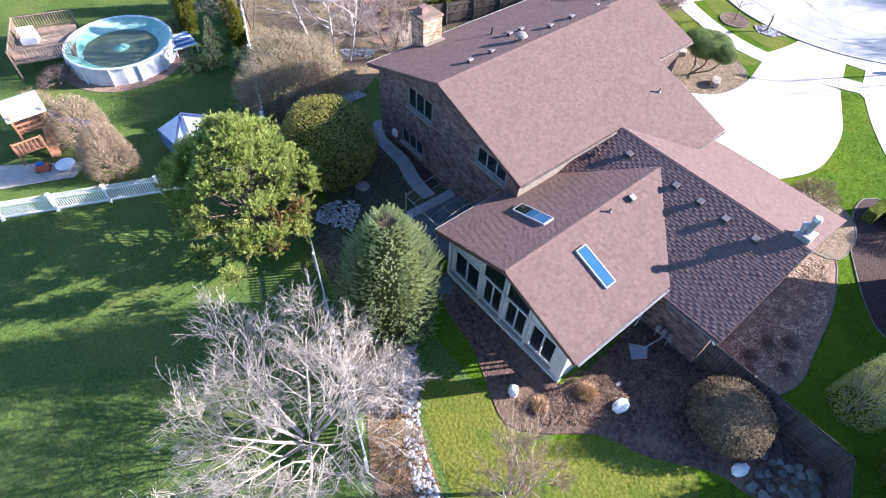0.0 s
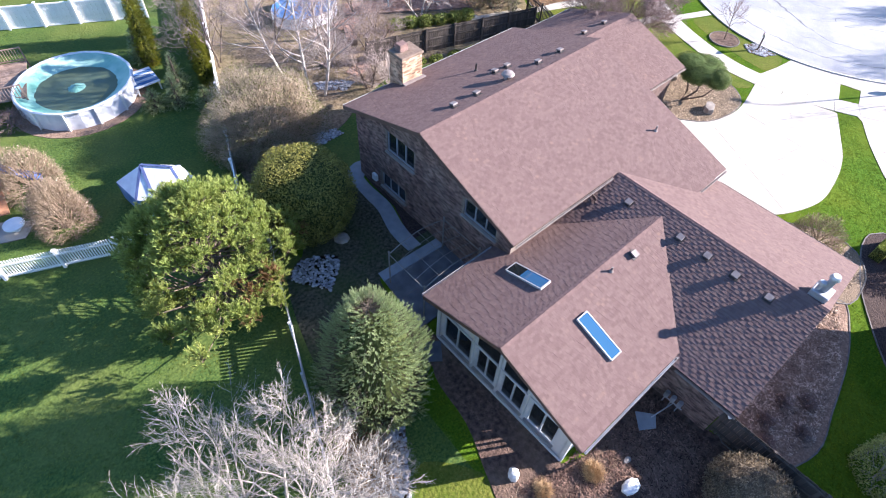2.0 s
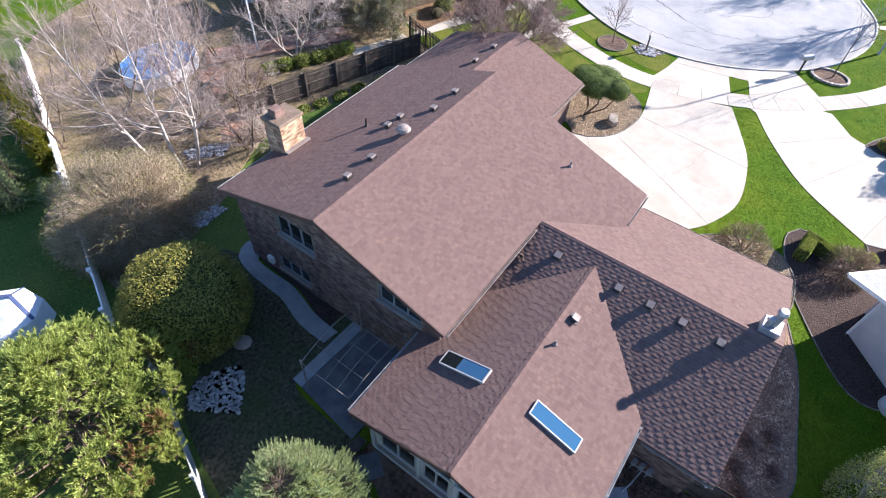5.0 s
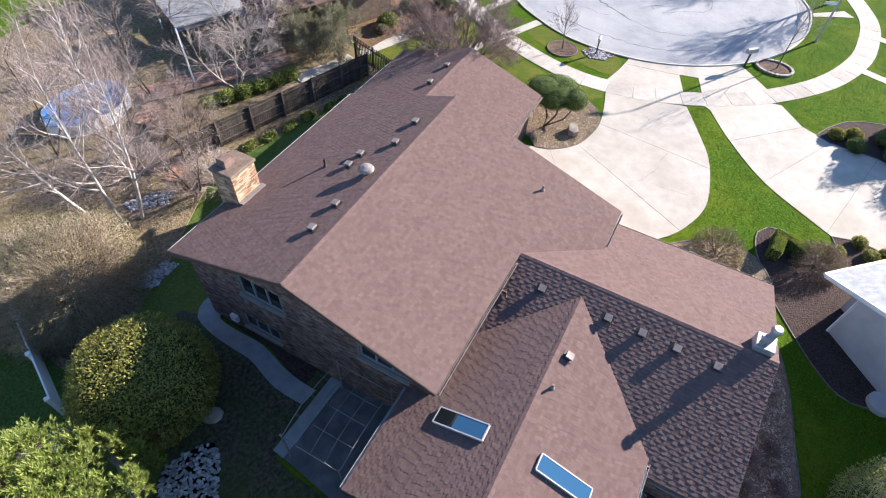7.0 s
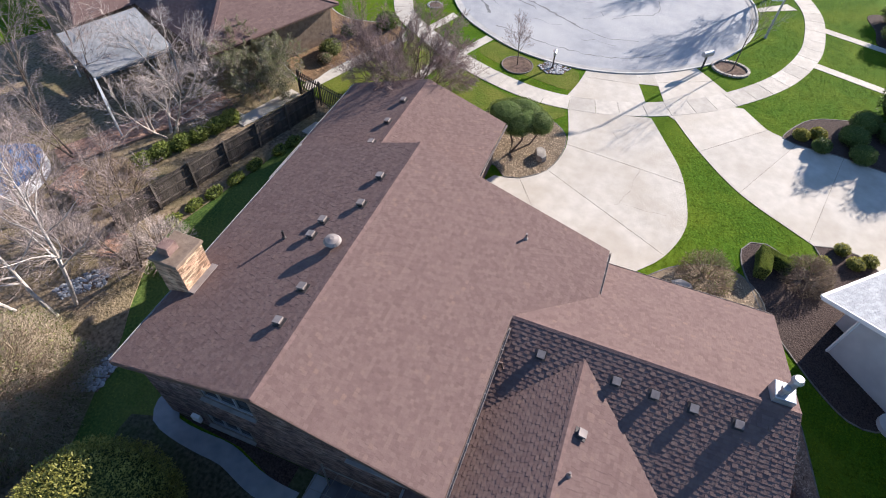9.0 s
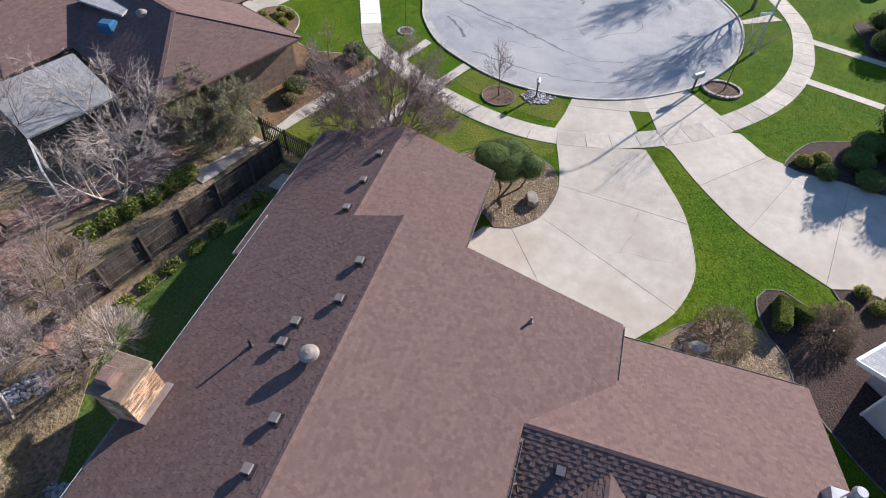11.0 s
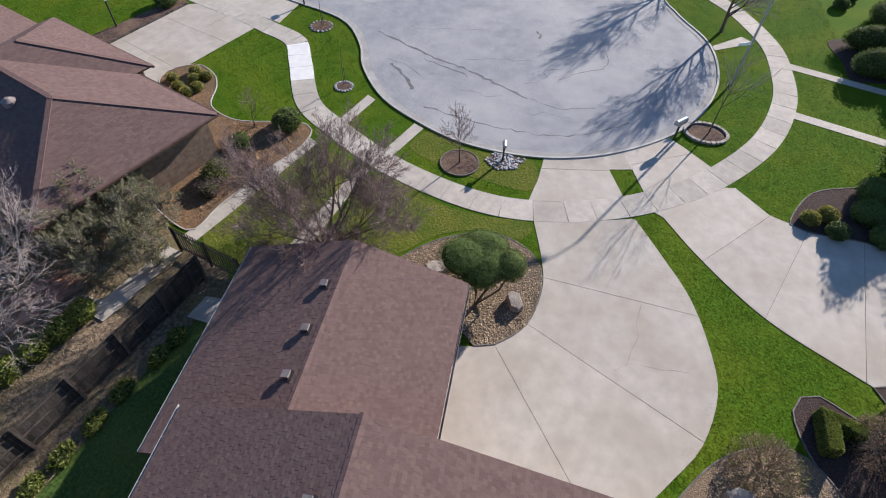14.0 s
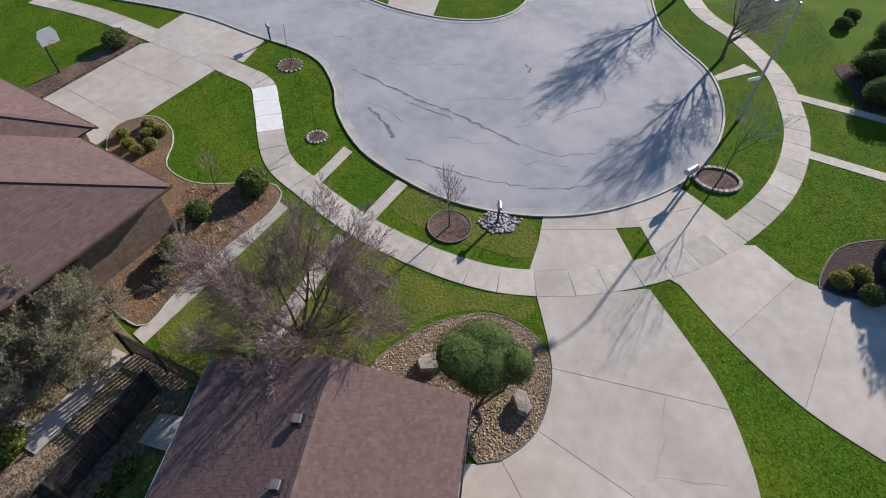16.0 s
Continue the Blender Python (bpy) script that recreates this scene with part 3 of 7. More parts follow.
# front walk along the kerb, in single panels
WALK = spline([(63.6, 52), (62.4, 46.5), (60.4, 41.2), (58.4, 36.2), (57.2, 33.7), (55.9, 31.2), (53.5, 29.9), (49.0, 27.7), (46.8, 25.1), (44.6, 21.7), (43.2, 18.4), (42.45, 15.5), (42.4, 13.0),
               (42.95, 10.2), (44.4, 6.7), (47.1, 2.9), (51.3, -0.7), (55.9, -2.8), (60, -3.45), (64, -3.3), (68.5, -1.7), (73, 0.6), (84, 1.4), (120, 1.4)], step=0.25)
walkway = thing("pavement", (42.4, 13, 0), "grey concrete front walk in square panels", "sidewalk", kind="structure")
acc, start, k = 0.0, 0, 0
for i in range(1, len(WALK)):
    acc += (Vector(WALK[i]) - Vector(WALK[i - 1])).length
    if acc >= 1.52:
        seg = WALK[start:i + 1]
        m = Mesh()
        a, b = offset_line(seg, -0.78), offset_line(seg, 0.78)
        d0, d1 = (Vector(seg[1]) - Vector(seg[0])).normalized() * 0.008, (Vector(seg[-1]) - Vector(seg[-2])).normalized() * 0.008
        a[0], b[0] = (a[0][0] + d0.x, a[0][1] + d0.y), (b[0][0] + d0.x, b[0][1] + d0.y)
        a[-1], b[-1] = (a[-1][0] - d1.x, a[-1][1] - d1.y), (b[-1][0] - d1.x, b[-1][1] - d1.y)
        cx, cy = seg[len(seg) // 2]
        fresh = 29.2 < cy < 31.0 and 50.4 < cx < 55.4
        m.prism(a + b[::-1], -0.08, 0.033 + rng.uniform(-0.003, 0.003), 0.005)
        m.make("panel", "walk_new" if fresh else "walk", walkway, "newer pale panel" if fresh else "")
        start, acc, k = i, 0.0, k + 1


def paving(name, poly, cuts, label, material="concrete", z=0.026, category="driveway"):
    """A slab cut into panels along straight joints."""
    e = thing(name, (*poly[0], 0), label, category, kind="structure")
    if name.startswith("driveway"):
        ccw = sum(a[0] * b[1] - b[0] * a[1] for a, b in zip(poly, poly[1:] + poly[:1])) > 0
        poly = inset(poly if ccw else poly[::-1], -0.09)
    pieces = [poly]
    for p, q in cuts:
        nxt = []
        for s in pieces:
            for side in (1, -1):
                c = cut(s, p, q, side, 0.011)
                if len(c) > 2 and abs(sum(a[0] * b[1] - b[0] * a[1] for a, b in zip(c, c[1:] + c[:1]))) > 0.4:
                    nxt.append(c)
        pieces = nxt
    Mesh().prism(poly, -0.06, z - 0.014).make("joint_filler", "joint", e)
    for s in pieces:
        Mesh().prism(s, -0.05, z).make("panel", material, e)
    return e


own_drive = [(26.75, 8.4), (26.75, 15.55), (32.6, 15.55)] + spline([(33.4, 15.1), (33.75, 13.75), (35.1, 12.35), (37.25, 11.8), (39.1, 11.95), (41.62, 12.55)], step=0.4) + \
    [(42.0, 10.4), (42.85, 7.55)] + spline([(42.85, 7.4), (40.6, 6.2), (38.2, 5.05), (35.5, 4.45), (33.4, 4.4), (31.1, 5.25), (29.6, 6.45), (28.4, 7.5), (27.4, 8.2)], step=0.5)
paving("driveway", own_drive, [((38.0, 11.8), (37.3, 5.0)), ((35.15, 12.3), (31.3, 5.3)), ((33.8, 13.7), (28.9, 10.4))], "pale cream concrete driveway widening to the garage, hairline cracked")
paving("driveway_apron", [(43.25, 12.95)] + spline([(44.9, 12.6), (46.85, 12.4)], step=0.8) + [(46.95, 11.4), (47.9, 9.2), (46.5, 8.75), (44.45, 8.0), (43.75, 10.2)],
       [((45.9, 12.6), (46.6, 8.6))], "pale concrete driveway apron at the kerb", z=0.0245)
paving("driveway_apron", [(46.75, 8.9), (48.05, 9.05), (48.5, 7.95), (47.1, 7.4)], [], "narrow concrete strip beside a small grass square", z=0.021)
nb_apron = [(45.35, 6.75), (47.15, 7.35), (48.55, 7.85), (50.2, 5.7), (50.55, 5.2), (49.7, 4.3), (48.2, 2.9), (47.55, 2.8), (46.6, 4.4), (45.5, 6.0)]
paving("driveway_apron", nb_apron, [((47.4, 7.5), (49.3, 3.8))], "pale concrete apron of the neighbouring drive", z=0.0235)
nb_drive = [(43.75, 6.2), (46.5, 2.35), (46.6, 1.7)] + spline([(44.85, 0.25), (44.3, -1.0), (44.0, -3.5), (43.5, -7.0)], step=0.6) + [(33.5, -7.5)] + \
    spline([(34.2, -4.0), (35.8, -1.4), (37.9, 1.6), (40.8, 4.05), (43.5, 5.8)], step=0.5)
paving("driveway", nb_drive, [((40.85, 4.0), (44.75, 0.2)), ((37.85, 1.6), (42.8, -1.0)), ((35.8, -2.2), (43.8, -4.4))], "pale concrete neighbouring driveway with straight joints")
north_drive = [(47.3, 38.6), (57.6, 34.5), (58.6, 36.6), (59.9, 39.2), (58.9, 41.0), (51.3, 43.9)]
paving("driveway", north_drive, [((50.4, 37.2), (53.2, 43.4)), ((54.4, 35.6), (56.8, 42.0)), ((48.2, 41.3), (60, 36.6))], "long pale concrete drive of the house to the north")
paving("driveway_apron", [(58.15, 33.3), (61.5, 32.9), (62.6, 35.4), (63.9, 39.9), (61.0, 40.8), (59.3, 36.3)], [], "pale concrete apron with a straight kerb edge", z=0.0235)
for pts in (((50.6, 24.2), (47.3, 25.35), (47.0, 24.75), (50.2, 23.6)), ((48.35, 20.6), (45.05, 21.95), (44.75, 21.3), (48.0, 19.95)),
            ((61.4, -4.3), (58.3, -13.6), (57.6, -13.4), (60.6, -4.1)), ((55.3, -3.1), (52.4, -11.4), (51.7, -11.2), (54.5, -2.9)),
            ((64.6, -1.4), (62.6, 1.0), (62.0, 0.9), (63.8, -2.2))):
    paving("walk_strip", list(pts), [], "narrow concrete strip across the verge", "walk", 0.024, "sidewalk")
paving("driveway", [(67.2, 21.6), (84, 21.0), (84, 26.5), (68.0, 25.2)], [((74, 20), (74, 28))], "pale concrete drive across the street")

DRV = bpy.data.objects["driveway"]
crack([(37.4, 7.2), (36.2, 7.55), (35.6, 7.5), (34.1, 8.0)], 0.009, 8, DRV, "crack", "joint", 0.0285)
crack([(34.1, 8.0), (34.1, 6.8), (34.2, 5.4)], 0.007, 9, DRV, "crack", "joint", 0.0285)
crack([(34.1, 8.0), (33.6, 8.6)], 0.006, 10, DRV, "crack", "joint", 0.0285)
crack([(40.4, 9.4), (39.9, 9.1)], 0.012, 13, DRV, "crack", "joint", 0.0285)

# narrow winding path and the patio behind the house
path_poly = spline([(15.68, 23.45), (15.0, 23.6), (14.2, 23.2), (13.88, 22.1), (13.76, 20.6), (13.72, 19.7), (13.24, 18.0), (13.2, 16.5)], step=0.4) + spline([(13.98, 16.4), (14.0, 17.2), (14.14, 18.2), (14.55, 19.7), (14.56, 21.2), (14.66, 22.3), (15.1, 22.62), (15.68, 22.95)], step=0.4)
paving("garden_path", path_poly, [], "smooth grey concrete path winding along the brick wall", "path", 0.045, "path")
paving("patio", [(11.1, 15.72), (10.7, 12.6), (14.85, 12.6), (14.85, 15.57)], [((11, 14.4), (15, 14.4))], "dark grey concrete patio under a frame", "patio_dark", 0.08, "patio")
paving("doorstep", [(10.2, 12.1), (11.0, 11.5), (10.4, 10.7), (9.6, 11.3)], [], "square grey paving slab", "patio_dark", 0.09, "paving slab")

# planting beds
bed("garden_bed", spline([(14.4, 23.2), (13.4, 24.2), (11.8, 23.4), (10.6, 22.0), (8.9, 19.6), (7.6, 18.9), (6.4, 15.5), (6.0, 12.4), (7.0, 10.2), (9.4, 10.6), (10.6, 12.0), (11.0, 16.0), (12.9, 16.6)], True), "shade_bed", "dark bed with green patches beside the house")
bed("garden_bed", spline([(10.9, 12.0), (9.7, 10.4), (9.3, 8.0), (8.5, 6.0), (8.05, 4.5), (8.8, 3.4), (10.7, 1.8), (11.6, 0.0), (13.2, -2.1), (13.6, -3.6), (15.6, -5.2), (17.8, -5.0), (17.9, -2.4), (16.6, 1.5), (16.4, 4.2), (11.0, 4.4), (11.0, 11.8)], True),
    "soil", "bare earth and dry mulch bed round the sunroom")
bed("garden_bed", spline([(7.2, 10.2), (6.3, 8.2), (5.3, 6.6), (4.6, 4.8), (3.9, 3.2), (2.2, 3.6), (2.6, 6.0), (4.4, 9.2), (5.4, 11.6)], True), "leaf_litter", "bed of dry leaves beside the boundary")
bed("garden_bed", spline([(17.0, 1.1), (17.2, -1.2), (19.2, -2.15), (21.5, -1.8), (24.4, -1.2), (26.3, -0.5), (27.6, 0.2), (27.5, 0.9), (26.4, 1.3), (22, 1.32)], True), "mulch_red", "red-brown bark mulch bed below the gable", edge="edging")
gravel_east = bed("garden_bed", spline([(28.2, 6.5), (29.3, 5.9), (30.5, 4.75), (31.3, 3.4), (31.6, 1.9), (30.9, 0.75), (29.4, 0.1), (27.3, 0.5), (27.0, 5.0)], True), "gravel_bed", "tan river-gravel bed along the east wall", h=0.043, edge="edging")
bed("garden_bed", spline([(28.6, -0.2), (31.0, 0.9), (32.2, 1.3), (33.3, 1.35), (34.0, 0.9), (34.2, 0.1), (33.6, -0.9), (33.0, -2.2), (33.6, -2.9), (34.4, -2.6), (35.1, -2.3), (35.0, -5.0), (30, -7.2), (26, -5.6), (25.0, -3.2)], True),
    "mulch", "dark bark mulch bed beside the neighbouring house", h=0.027, edge="edging")
front_bed = spline([(34.3, 15.3), (33.6, 14.6), (33.85, 13.75), (35.15, 12.45), (37.25, 11.95), (38.9, 12.2), (40.0, 13.4), (40.3, 15.0), (39.5, 17.0), (38.3, 18.4), (36.8, 19.4), (35.2, 18.4)], True)
fb = bed("garden_bed", front_bed, "gravel_bed", "rounded tan river-stone bed at the driveway", edge="edging")
stones("river_stones", front_bed, 4600, 0.02, 0.052, "pebble", fb, 11, 0.04)
bed("garden_bed", spline([(44.4, -0.8), (46.3, -1.8), (47.55, -3.1), (48.4, -5.8), (48.8, -8.6), (43.6, -8.6), (43.9, -4.0), (44.0, -1.6)], True), "mulch", "dark mulch bed with clipped shrubs beside a drive", edge="edging")
bed("garden_bed", spline([(65.8, -8.2), (62.6, -8.2), (60.2, -8.2), (60.3, -10.5), (61.0, -13.0), (66.4, -14.0)], True), "mulch", "dark bed of clipped hedges")
bed("garden_bed", spline([(37.2, 29.9), (39.2, 29.0), (42.0, 27.9), (44.6, 26.6), (46.3, 26.5), (46.9, 27.6), (46.5, 29.2), (46.2, 31.4), (47.2, 33.4), (49.2, 34.0), (50.6, 34.9), (51.3, 36.6), (49.4, 38.0), (45.5, 35.5), (42.5, 31.5), (40, 34)], True),
    "leaf_litter", "leaf-strewn bed with a pale concrete edging", edge="curb")
bed("garden_bed", spline([(48.6, 44.5), (52.0, 43.9), (55.5, 42.6), (59.2, 41.4), (59.6, 42.4), (56, 44), (52.5, 45.6), (49, 46.8)], True), "soil", "grey gravelly strip beside a drive")
for c, r, mt, lab in (((45.35, 17.25), 1.12, "soil", "round mulch ring at a young tree"), ((51.5, 2.75), 1.25, "leaf_litter", "oval stone-edged mulch ring"),
                      ((51.15, 26.0), 0.55, "soil", "small ring of white stones"), ((58.3, 30.0), 0.8, "soil", "small ring of white stones")):
    ring = [(c[0] + r * (0.72 if mt == "leaf_litter" else 1) * math.cos(a * math.pi / 12), c[1] + r * math.sin(a * math.pi / 12)) for a in range(24)]
    rb = bed("tree_ring", ring, "soil" if mt == "leaf_litter" else mt, lab, "tree ring", 0.06, "edging" if r > 1 else None)
    if mt == "leaf_litter":
        for a in range(26):
            th = 2 * math.pi * a / 26
            p, d = Vector((c[0] + r * 0.80 * math.cos(th), c[1] + r * 1.02 * math.sin(th), 0.07)), Vector((-0.80 * math.sin(th), math.cos(th), 0)).normalized()
            Mesh().bar(p - d * 0.125, p + d * 0.125, 0.2, 0.14).make("block", "stone", rb)
    if r < 1:
        m, rr = Mesh(), random.Random(int(c[0]))
        for a in range(16):
            lump(m, c[0] + r * math.cos(a * math.pi / 8), c[1] + r * math.sin(a * math.pi / 8), 0.02, 0.12, rr)
        tagged(m.make("edge_stones", "white_pebble", rb), kind="stuff")
mail_bed = [(46.55, 13.6), (46.7, 15.4), (45.9, 15.9), (45.2, 15.0), (45.5, 14.0)]
mb = bed("pebble_patch", mail_bed, "soil", "patch of white and grey cobbles at a post", "stones")
stones("cobbles", mail_bed, 160, 0.05, 0.11, "white_pebble", mb, 12, 0.03)
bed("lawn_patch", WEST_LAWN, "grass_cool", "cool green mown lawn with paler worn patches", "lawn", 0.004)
# The house's shade is put into this strip's cooler green.
bed("lawn_patch", NORTH_LAWN, "grass_cool", "back lawn between house and fence, cooler green for its shade", "lawn", 0.005)
white_bed = spline([(10.3, 18.5), (8.7, 19.4), (7.7, 18.7), (8.3, 17.7), (8.8, 16.9), (9.5, 17.5)], True)
wb = bed("pebble_patch", white_bed, "soil", "patch of white cobbles in a dark bed", "stones")
stones("cobbles", white_bed, 420, 0.05, 0.10, "white_pebble", wb, 13, 0.04)
for poly, cnt, sd in (([(17.5, 31.7), (18.9, 31.0), (19.7, 30.1), (18.7, 29.7), (17.3, 30.9)], 260, 16), ([(13.9, 27.3), (15.9, 26.9), (16.0, 26.2), (14.3, 26.1)], 240, 17)):
    stones("cobbles", poly, cnt, 0.05, 0.11, "white_pebble", bed("pebble_patch", poly, "soil", "scattered pale cobbles in brown litter", "stones", 0.045), sd, 0.04)
border = spline([(7.4, 9.6), (6.9, 8.9), (6.0, 7.6), (5.3, 6.6), (4.6, 5.2), (4.0, 3.2)], step=0.4)
border = border + offset_line(border, -0.7)[::-1]
wb2 = bed("pebble_patch", border, "soil", "border of pale cobbles along a lawn edge", "stones")
stones("cobbles", border, 600, 0.05, 0.11, "white_pebble", wb2, 14, 0.04)
wood_poly = spline([(9.5, 26), (15.5, 26.6), (18.6, 28.0), (22, 29.2), (26, 28.5), (28.5, 27.9), (31, 27.4), (34.6, 26.3), (36.5, 29.6), (37.4, 31.0), (39.5, 34), (40, 46), (30, 52), (19, 50), (14, 40)], True)
wl = bed("woodland_floor", wood_poly, "woodland", "brown leaf litter and earth under bare trees", "ground")
bed("lawn_patch", spline([(35.2, 19.2), (36.6, 19.6), (38.3, 18.7), (39.7, 17.2), (40.5, 15.0), (40.2, 13.2), (41.5, 12.75), (41.45, 15.4), (41.9, 17.8), (43.3, 20.9), (42.7, 21.7), (37.0, 23.8), (35.2, 25.4)], True), "grass_dry", "yellowish thinning front lawn", "lawn", 0.012)
bed("lawn_patch", spline([(36.4, 25.0), (43.4, 23.0), (44.6, 24.8), (45.6, 25.9), (40.5, 28.1), (37.2, 29.0), (35.6, 26.9)], True), "grass_dry", "yellowish front lawn strip between walks", "lawn", 0.010)
bed("lawn_patch", spline([(44.0, 12.9), (44.1, 15.2), (44.7, 17.6), (46.0, 20.4), (47.9, 19.4), (46.8, 17.2), (46.5, 14.6), (46.4, 13.0)], True), "grass_dry", "yellowish verge beside the kerb", "lawn", 0.009)
bed("lawn_patch", spline([(6.6, 8.0), (8.4, 6.2), (8.2, 4.6), (8.8, 3.1), (10.4, 2.0), (11.4, 1.0), (12.6, -1.6), (8, -3), (4.8, 1.6), (5.0, 5.0)], True), "grass_dry", "thin yellow-green lawn beside the bed", "lawn", 0.008)
paving("front_path", [(37.0, 23.6), (43.6, 22.15), (43.9, 22.8), (37.2, 24.5)], [((39, 22), (39.3, 25)), ((41, 22), (41.3, 25))], "narrow pale concrete front path", "walk", 0.03, "path")
paving("front_path", [(36.4, 29.15), (40.0, 27.75), (45.2, 25.75), (45.6, 26.4), (40.4, 28.45), (36.8, 29.85)], [((39, 27), (39.6, 29.4)), ((42, 26), (42.6, 28.6))], "narrow concrete walk beside a leafy bed", "walk", 0.03, "path")
paving("side_path", [(31.4, 30.75), (31.9, 32.4), (32.5, 32.3), (32.42, 31.4), (36.0, 30.2), (35.75, 29.35), (32.4, 30.35)], [], "pale concrete side path", "walk", 0.085, "path")
paving("side_path", [(32.2, 25.6), (33.6, 25.3), (33.6, 27.0), (32.4, 27.3)], [], "shaded concrete slab beside the house", "walk", 0.08, "path")
bed("garden_bed", [(13.95, 16.9), (14.0, 17.6), (14.6, 19.4), (14.7, 21.6), (14.83, 22.6), (14.83, 16.9)], "mulch", "narrow dark bed between the path and the brick wall")
paving("patio_edge", [(11.15, 16.3), (11.1, 15.75), (14.8, 15.6), (14.8, 16.2)], [], "grey concrete strip edging the patio", "path", 0.085, "patio")
# Dark sheet gives this strip its shade where lawn green showed too bright.
bed("garden_bed", [(11.0, 16.25), (14.83, 16.15), (14.83, 17.2), (14.1, 17.3), (12.6, 17.3), (11.0, 17.0)], "shade_bed", "dark sheet over shaded lawn between path and patio", h=0.03)
bed("garden_bed", [(9.9, 4.1), (11.04, 4.1), (11.04, 12.0), (9.9, 12.0)], "soil", "dark bare earth along the sunroom wall", h=0.03)
# stains and patches on the road
for i, (x, y, a, ln) in enumerate(((54.6, 22.8, 1.0, 1.6), (57.0, 16.0, 1.9, 2.2), (52.6, 17.6, 1.4, 1.8), (55.4, 13.0, 2.2, 1.4), (60.2, 20.5, 1.7, 2.6), (51.2, 12.4, 1.5, 1.6), (58.6, 11.2, 2.0, 1.8), (62.6, 26.8, 1.2, 2.0))):
    r = random.Random(300 + i)
    pts = [(x + math.cos(a) * ln * (k - 2) * 0.5 + r.gauss(0, 0.25), y + math.sin(a) * ln * (k - 2) * 0.5 + r.gauss(0, 0.25)) for k in range(5)]
    crack(pts, 0.022, 310 + i, road, "crack", "tar", 0.0155)


# ---- the house ----
K = math.sqrt(10) / 3
rng = random.Random(7)
house = thing("house", (20.5, 12, 0), "brown-shingled split-level brick house with a glazed sunroom", "house")
RZ, RY = 6.57, 17.1


def top_main(y):
    return RZ - abs(y - RY) / 3


def wall(name, o, u, w, top, holes=(), t=0.24, material="mortar", label="", breaks=()):
    """A wall of thickness t behind the line from o along u, its top given by a function of u, with openings (u0, u1, z0, z1)."""
    o, u = Vector(o), Vector(u).normalized()
    n = u.cross(Vector((0, 0, 1)))
    cuts = sorted({0.0, w, *breaks, *[h[0] for h in holes], *[h[1] for h in holes]})
    m = Mesh()
    for a, b in zip(cuts, cuts[1:]):
        zs = [(o.z, None)]
        hs = sorted([h for h in holes if h[0] <= a + 1e-6 and h[1] >= b - 1e-6], key=lambda h: h[2])
        lo = 0.0
        for h in hs + [None]:
            hi0, hi1 = (h[2], h[2]) if h else (top(a), top(b))
            vs = [o + u * s + Vector((0, 0, z)) - n * d for d in (0, t) for s, z in ((a, lo), (b, lo), (b, hi1), (a, hi0))]
            m.add(vs, [(0, 1, 2, 3), (7, 6, 5, 4), (0, 4, 5, 1), (1, 5, 6, 2), (2, 6, 7, 3), (3, 7, 4, 0)])
            lo = h[3] if h else lo
    return m.make(name, material, house, label)


def window(name, o, u, u0, u1, z0, z1, panes, parent=house, frame_mat="frame_grey", sill=True, depth=0.1, clear=False):
    """Frame, mullions, sill and panes set into an opening."""
    o, u = Vector(o), Vector(u).normalized()
    n = u.cross(Vector((0, 0, 1)))

    def P(s, z, d):
        return o + u * s + Vector((0, 0, z)) + n * d
    m = Mesh()
    f = 0.06
    quads = ((u0, z0), (u1, z0), (u1, z1), (u0, z1)), ((u0 + f, z0 + f), (u1 - f, z0 + f), (u1 - f, z1 - f), (u0 + f, z1 - f))
    m.add([P(*q, d) for d in (-depth + 0.045, -depth - 0.045) for ring in quads for q in ring],
          [(i, (i + 1) % 4, 4 + (i + 1) % 4, 4 + i) for i in range(4)] + [(4 + i, 4 + (i + 1) % 4, 12 + (i + 1) % 4, 12 + i) for i in range(4)] + [(8 + (i + 1) % 4, 8 + i, 12 + i, 12 + (i + 1) % 4) for i in range(4)])
    w = m.make(name, frame_mat, parent, "white window frame")
    for i in range(1, panes):
        s = u0 + (u1 - u0) * i / panes
        Mesh().bar(P(s, z0 + f, -depth), P(s, z1 - f, -depth), 0.07, 0.08, n).make("mullion", frame_mat, w)
    for i in range(panes):
        a, b = u0 + (u1 - u0) * i / panes + 0.035, u0 + (u1 - u0) * (i + 1) / panes - 0.035
        g = Mesh()
        g.bar(P(a, (z0 + z1) / 2, -depth - 0.02), P(b, (z0 + z1) / 2, -depth - 0.02), 0.012, z1 - z0 - 2 * f, (0, 0, 1))
        g.make("pane", "window_glass", w).visible_shadow = not clear
    if sill:
        s = Mesh()
        s.bar(P(u0 - 0.08, z0 - 0.05, 0.0), P(u1 + 0.08, z0 - 0.05, 0.0), 0.24, 0.08)
        s.make("sill", "sill_grey", w, "grey stone sill")
    return w


# west gable wall of the main block
HW = [(22.75 - 20.13, 22.75 - 18.05, 3.35, 4.62), (22.75 - 20.72, 22.75 - 18.78, 0.52, 1.5), (22.75 - 14.5, 22.75 - 12.42, 3.32, 4.35)]
tw = lambda s: top_main(22.75 - s) - 0.2
wall("wall_west", (14.86, 22.75, 0), (0, -1, 0), 11.25, tw, HW, breaks=(5.65,), label="dark brown brick gable wall")
outl = [(0, 0), (11.25, 0), (11.25, tw(11.25)), (5.65, tw(5.65)), (0, tw(0))]
brick_face("bricks", bpy.data.objects["wall_west"], (14.86, 22.75, 0), (0, -1, 0), 11.25, 6.5, rng, outl, [(a - 0.02, b + 0.02, c - 0.09, d + 0.02) for a, b, c, d in HW])
